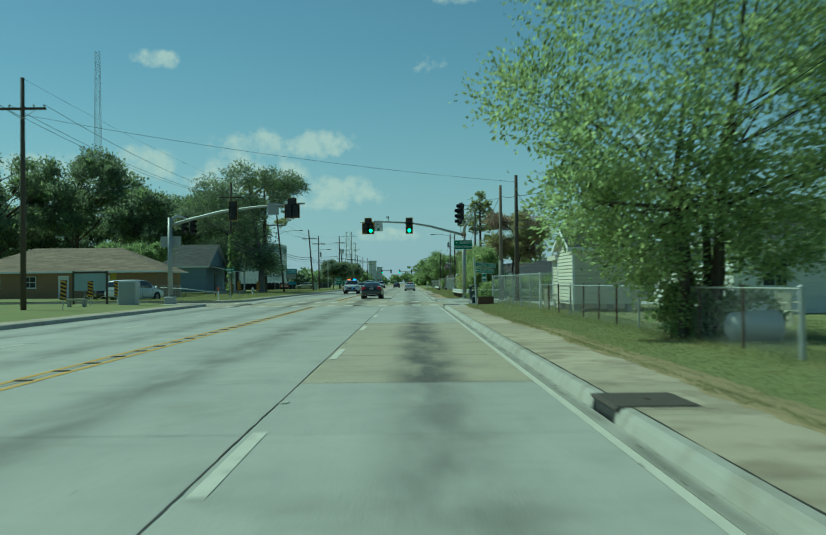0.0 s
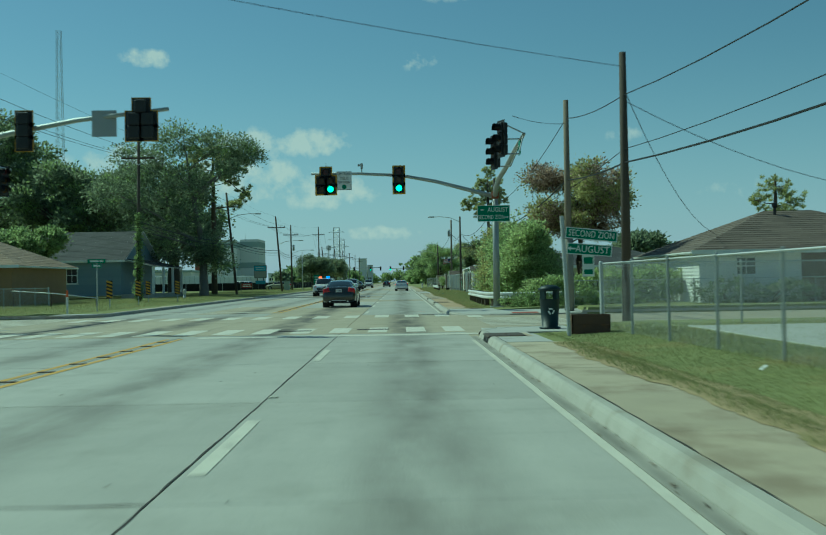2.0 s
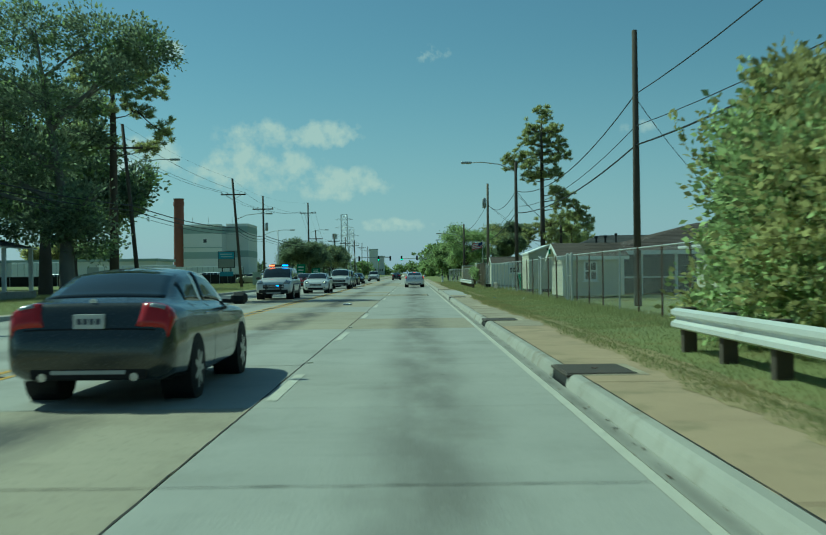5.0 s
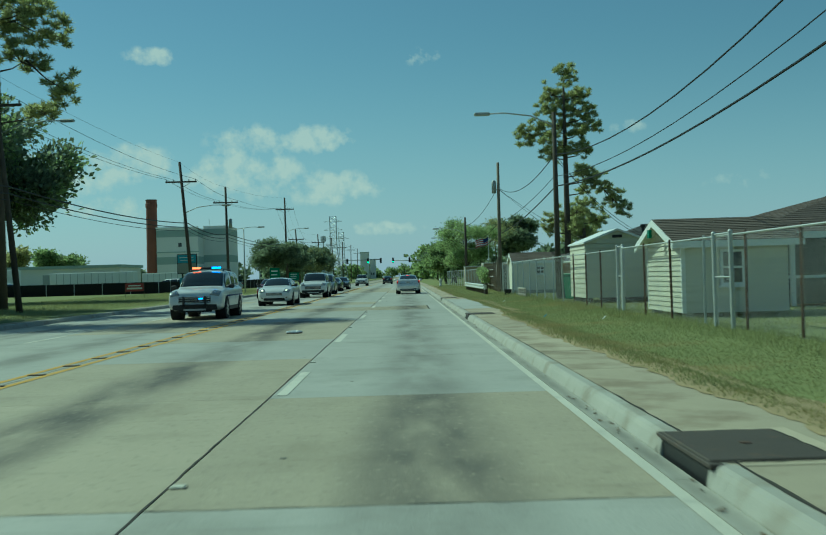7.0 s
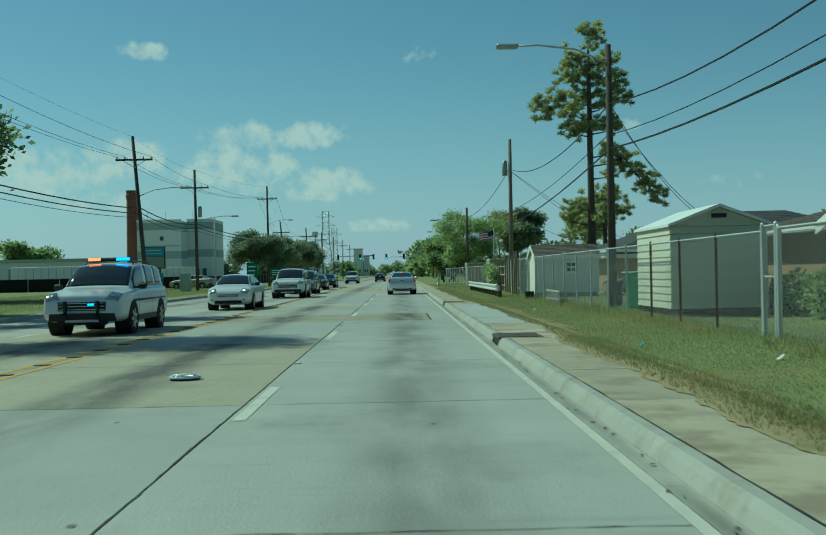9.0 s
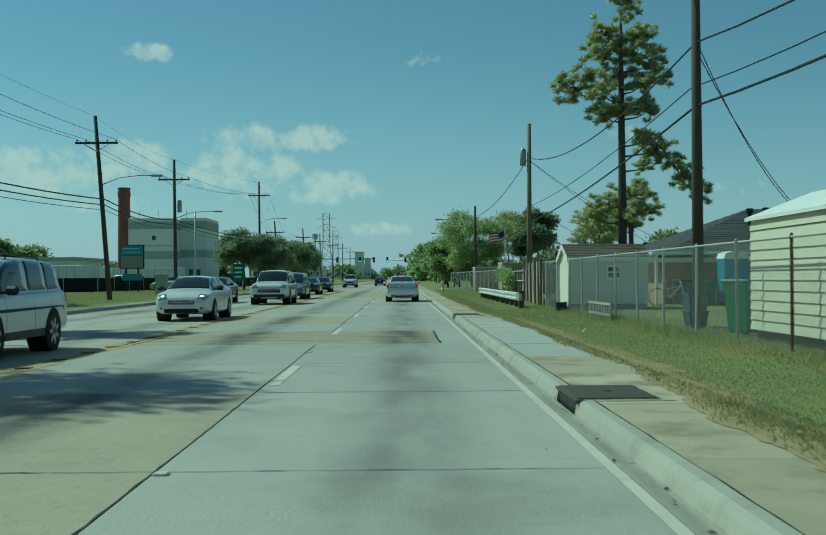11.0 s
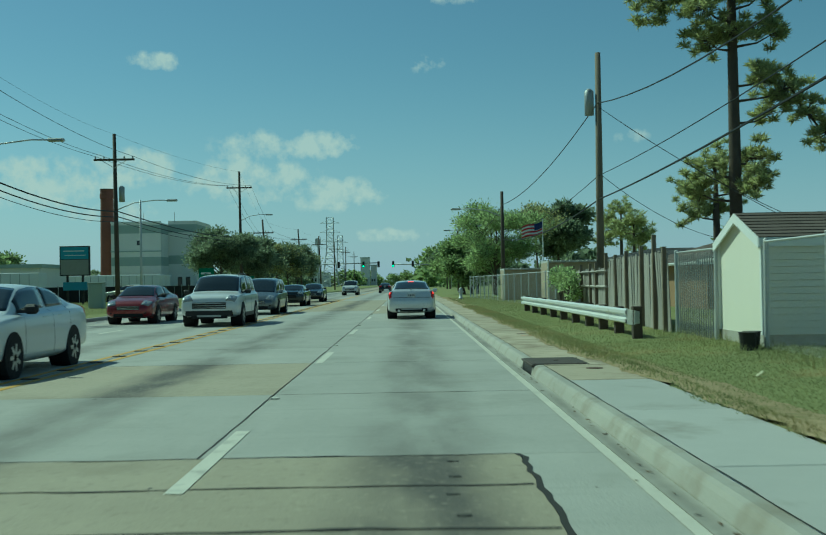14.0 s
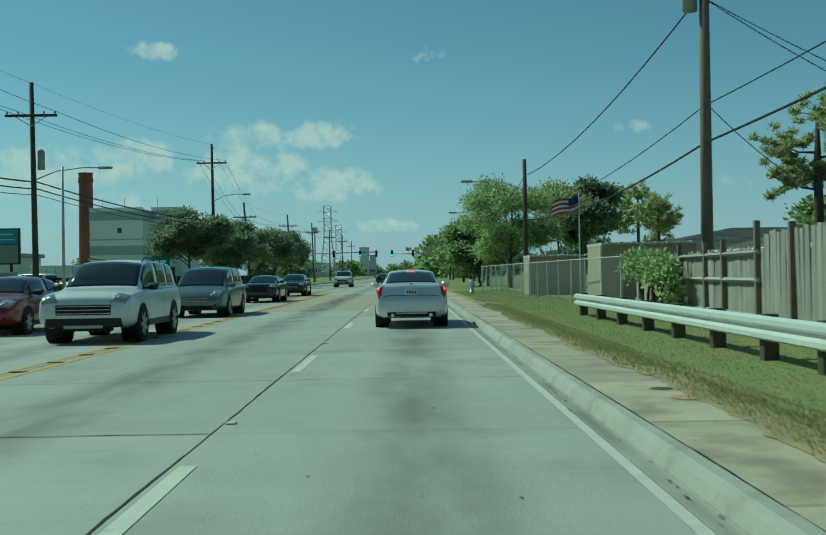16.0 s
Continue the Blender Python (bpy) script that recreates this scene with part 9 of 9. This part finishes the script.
# fallen hubcap in the road
t = thing("hubcap", pose(-2.71, 148.45, 0.004), "silver slotted plastic hubcap lying in the road", "hubcap")
bm = bmesh.new()
tube(bm, [(0, 0, 0), (0, 0, 0.03)], [0.20, 0.185], 24)
part("backing", bm, M_SHADOWGAP, t, "black inside of the hubcap")
bm = bmesh.new()
prev = None
for i in range(25):
    a = 2 * math.pi * i / 24
    cur = [bm.verts.new((r * math.cos(a), r * math.sin(a), z)) for r, z in ((0.215, 0.022), (0.21, 0.045), (0.19, 0.054), (0.168, 0.05), (0.168, 0.03))]
    if prev:
        for k in range(4):
            bm.faces.new((prev[k], cur[k], cur[k + 1], prev[k + 1]))
    prev = cur
part("rim", bm, M_CAP, t)
bm = bmesh.new()
tube(bm, [(0, 0, 0.03), (0, 0, 0.07), (0, 0, 0.078)], [0.062, 0.055, 0.03], 16)
part("boss", bm, M_CAP, t)
for k in range(9):
    bm = bmesh.new()
    box(bm, 0.045, 0.175, -0.017, 0.017, 0.044, 0.062, bev=0.006, m=pose(0, 0, 0, 0, 0, 40 * k))
    part("spoke", bm, M_CAP, t)


# ---- things in the yards ----
def wheelie_bin(x, y, c, label, ang=0, h=1.0):
    t = thing("wheeled_bin", pose(x, y, 0.24, 0, 0, ang), label, "bin", "wheeled bins")
    mt = material("bin_plastic", c, 0.45, vary=0.06)
    bm = bmesh.new()
    lo = [bm.verts.new(p) for p in ((-.22, -.25, 0.06), (.22, -.25, 0.06), (.22, .25, 0.06), (-.22, .25, 0.06))]
    hi = [bm.verts.new(p) for p in ((-.29, -.33, h * .9), (.29, -.33, h * .9), (.29, .33, h * .9), (-.29, .33, h * .9))]
    for i in range(4):
        bm.faces.new((lo[i], lo[(i + 1) % 4], hi[(i + 1) % 4], hi[i]))
    bm.faces.new(lo[::-1])
    bm.faces.new(hi)
    bmesh.ops.bevel(bm, geom=bm.edges[:], offset=.02, segments=1, affect="EDGES")
    part("body", bm, mt, t)
    quick("lid", [(-.32, .32, -.37, .36, h * .9, h * .97)], mt, t, bev=.03)
    tubes("handle", [[(-.25, .42, h * .88), (.25, .42, h * .88)]], .016, M_BLACK, t)
    for s in (-1, 1):
        bm = bmesh.new()
        tube(bm, [(s * .24, .26, .12), (s * .3, .26, .12)], .12, 12)
        part("wheel", bm, M_TYRE, t)


wheelie_bin(6.62, 162.6, (0.01, 0.16, 0.07), "green plastic wheeled bin beside a shed", -60, 1.08)
wheelie_bin(11.45, 181.9, (0.01, 0.12, 0.05), "dark green plastic wheeled bin by the house", 20)
wheelie_bin(11.0, 183.3, (0.04, 0.045, 0.045), "grey plastic wheeled bin by the house", 10)
for z, c in ((0.22, (0.02, 0.05, 0.10)), (0.60, (0.025, 0.06, 0.12))):
    t = thing("storage_tote", pose(6.65, 166.1, z), "stacked dark blue plastic storage tote", "storage box", "stacked totes")
    mt = material("tote_plastic", c, 0.4)
    bm = bmesh.new()
    lo = [bm.verts.new(p) for p in ((-.17, -.22, 0), (.17, -.22, 0), (.17, .22, 0), (-.17, .22, 0))]
    hi = [bm.verts.new(p) for p in ((-.205, -.27, .35), (.205, -.27, .35), (.205, .27, .35), (-.205, .27, .35))]
    for i in range(4):
        bm.faces.new((lo[i], lo[(i + 1) % 4], hi[(i + 1) % 4], hi[i]))
    bm.faces.new(lo[::-1])
    bm.faces.new(hi)
    part("tub", bm, mt, t)
    quick("lid", [(-.235, .235, -.30, .30, .34, .38)], mt, t, bev=.012)
# portable toilet
t = thing("portable_toilet", pose(12.5, 182.0, 0.24), "blue portable toilet with white roof", "portable toilet")
M_PT = material("blue_cabin_plastic", (0.04, 0.22, 0.36), 0.45, vary=0.06)
quick("wall", [(-.45, .45, -.45, .45, 0.08, 1.72)], M_PT, t, bev=.03)
quick("skid", [(-.42, -.3, -.45, .45, -.04, .08), (.3, .42, -.45, .45, -.04, .08)], M_POLE, t)
quick("door", [(-.36, .36, -.47, -.455, 0.15, 1.62)], M_PT, t)
quick("door_rib", [(-.2 + .18 * i, -.16 + .18 * i, -.482, -.471, .3, 1.5) for i in range(3)], M_PT, t)
bm = bmesh.new()
prism(bm, [(-.48, 1.72), (.48, 1.72), (.40, 1.92), (.15, 2.0), (-.15, 2.0), (-.40, 1.92)], -.48, .48)
part("roof", bm, M_TRIM, t, "rounded white roof")
# bicycle
bk = thing("bicycle", pose(10.2, 182.0, 0.24, 0, 0, 4), "white bicycle leaning in the yard", "bicycle")
M_BIKE = paint("white_bike_paint", (0.7, 0.7, 0.7), 0.0)
for x in (-.52, .52):
    bm = bmesh.new()
    n = 24
    ring = [Vector((x + .32 * math.cos(a), 0, .33 + .32 * math.sin(a))) for a in (2 * math.pi * i / n for i in range(n + 1))]
    tube(bm, ring, .017, 5, cap=False)
    w = part("wheel", bm, M_TYRE, bk)
    bm = bmesh.new()
    for i in range(9):
        a = 2 * math.pi * i / 9
        tube(bm, [(x, 0, .33), (x + .31 * math.cos(a), 0, .33 + .31 * math.sin(a))], .003, 3, cap=False)
    part("spokes", bm, M_CHROME, w)
tubes("frame", [[(-.52, 0, .33), (-.05, 0, .32), (-.2, 0, .82), (-.52, 0, .33)], [(-.05, 0, .32), (.38, 0, .75), (-.14, 0, .62)], [(.52, 0, .33), (.36, 0, .92)]], .018, M_BIKE, bk)
tubes("handlebar", [[(.2, -.22, .98), (.36, -.08, .95), (.36, .08, .95), (.2, .22, .98)]], .014, M_CHROME, bk)
bm = bmesh.new()
box(bm, -.34, -.08, -.08, .08, .83, .89, bev=.03)
part("saddle", bm, M_BLACK, bk)
# low picket section lying by the fence
t = thing("picket_section", pose(5.62, 170.2, 0.2), "low grey picket section beside the fence", "picket fence")
for i in range(14):
    bm = bmesh.new()
    box(bm, -.015, .015, i * .23 - .04, i * .23 + .04, 0, .40)
    part("picket", bm, M_FENCEWOOD, t)
for z in (0.12, 0.40):
    quick("rail", [(-.03, .03, -.1, 3.1, z, z + .06)], M_FENCEWOOD, t)
# dark buckets by the shed
for x, y in ((5.66, 178.45), (5.52, 178.2)):
    bm = bmesh.new()
    tube(bm, [(0, 0, 0), (0, 0, .28), (0, 0, .30)], [.11, .14, .15], 14)
    b = tagged(part("bucket", bm, M_BLACK), "black plastic bucket beside a shed", "bucket", "black buckets")
    b.location = (x, y, 0.2)
# garden chairs beside the first shed and the large tree
def garden_chair(x, y, ang):
    t = thing("garden_chair", pose(x, y, 0.2, 0, 0, ang), "cream plastic garden chair on the grass", "chair", "garden chairs")
    mt = M_SIDING
    quick("seat", [(-.24, .24, -.22, .24, .38, .42)], mt, t, bev=.01)
    for sx in (-.22, .22):
        for sy in (-.2, .22):
            quick("leg", [(sx - .025, sx + .025, sy - .025, sy + .025, 0, .38)], mt, t)
        quick("armrest", [(sx - .03, sx + .03, -.22, .24, .6, .63)], mt, t)
    for i in range(5):
        quick("back_slat", [(-.22 + .1 * i, -.16 + .1 * i, .22, .25, .42, .85)], mt, t)


garden_chair(6.0, 66.4, 70)
garden_chair(9.0, 47.0, 20)
garden_chair(10.2, 46.0, -40)
# white tank and dark tub beside the large tree
t = thing("metal_tub", pose(6.3, 41.4, 0.2, 0, 0, 20), "pale galvanised tub lying on its side", "tub")
bm = bmesh.new()
tube(bm, [(-.45, 0, .3), (.4, 0, .3), (.45, 0, .3)], [.27, .3, .31], 16)
part("shell", bm, M_GALV, t, smooth=True)
# black disc on the capped end, painted shade of the hollow
bm = bmesh.new()
tube(bm, [(.44, 0, .3), (.46, 0, .3)], [.28, .28], 16)
part("mouth", bm, M_BLACK, t)
# scraps of litter on the verge
for x, y, c in ((3.9, 150.6, (0.05, 0.25, 0.4)), (4.9, 147.4, (0.7, 0.7, 0.7)), (4.4, 174.3, (0.5, 0.48, 0.3)), (4.2, 166.0, (0.66, 0.66, 0.62)), (4.6, 69.9, (0.7, 0.7, 0.68))):
    bm = bmesh.new()
    box(bm, -.045, .045, -.04, .04, 0, .02, bev=.01)
    for v in bm.verts:
        v.co.z += 0.03 * math.sin(v.co.x * 30)
    o = tagged(part("litter", bm, material("litter_scrap", c, 0.6)), "crumpled scrap of litter on the grass", "litter", "litter")
    o.location = (x, y, grade(x, y) + 0.03)

# ---- grass ----
def grass(x0, x1, y0, y1, n, h, seed, label, edge=False):
    rng = np.random.default_rng(seed)
    x = rng.uniform(x0, x1, n)
    y = rng.uniform(y0, y1, n)
    clump = np.sin(x * 3.1 + np.sin(y * 1.3) * 2) * np.sin(y * 0.9) * 0.5 + rng.normal(0, 0.5, n)
    keep = clump > -1.1
    if x0 == 3.0:
        keep &= x > walk_edge(y) + 0.15 + 0.3 * rng.random(n)
    if edge:
        keep &= x > walk_edge(y) - 0.03 + 0.42 * rng.random(n) ** 1.6
    x, y = x[keep], y[keep]
    z = np.array([max(grade(a, b), 0.155 if 2.3 < a < 3.45 else -1) for a, b in zip(x, y)])
    m = len(x)
    hh = h * rng.uniform(0.5, 1.4, m)
    a = rng.uniform(0, 2 * np.pi, m)
    w = np.stack([np.cos(a), np.sin(a), np.zeros(m)], 1) * (0.004 + 0.006 * rng.random(m))[:, None]
    b = np.stack([x, y, z - 0.01], 1)
    tip = b + np.stack([rng.normal(0, 0.35, m) * hh, rng.normal(0, 0.35, m) * hh, hh], 1)
    v = np.stack([b - w, b + w, tip], 1).reshape(-1, 3)
    me = bpy.data.meshes.new("grass")
    me.vertices.add(3 * m)
    me.vertices.foreach_set("co", v.astype(np.float32).ravel())
    me.loops.add(3 * m)
    me.loops.foreach_set("vertex_index", np.arange(3 * m, dtype=np.int32))
    me.polygons.add(m)
    me.polygons.foreach_set("loop_start", np.arange(0, 3 * m, 3, dtype=np.int32))
    me.polygons.foreach_set("loop_total", np.full(m, 3, dtype=np.int32))
    me.materials.append(M_BLADE)
    me.update(calc_edges=True)
    return tagged(new("grass", me), label, "grass", kind="stuff")


grass(3.0, 6.4, 24, 80.4, 200000, 0.03, 301, "short mown grass along the pavement")
grass(3.0, 6.4, 101.8, 125, 20000, 0.055, 302, "patchy grass behind the kerb")
grass(3.0, 6.4, 124, 182, 230000, 0.03, 303, "short mown grass along the pavement")
grass(3.0, 6.6, 182, 245, 110000, 0.032, 304, "short mown grass under the guardrail")
grass(6.0, 11, 36, 82, 40000, 0.05, 305, "lawn behind the low fence")
grass(6.2, 11, 140, 184, 50000, 0.045, 306, "lawn behind the tall fence")
grass(-27, -14.3, 100, 250, 150000, 0.11, 307, "grass verge across the road")
grass(5.2, 6.3, 120, 184, 9000, 0.13, 308, "taller grass along the fence foot")
grass(2.72, 3.7, 24, 76.5, 60000, 0.05, 310, "ragged grass fringe over the pavement edge", True)
grass(2.72, 3.7, 102.5, 215, 120000, 0.05, 311, "ragged grass fringe over the pavement edge", True)
grass(5.0, 6.0, 36, 82, 7000, 0.12, 309, "taller grass along the fence foot")
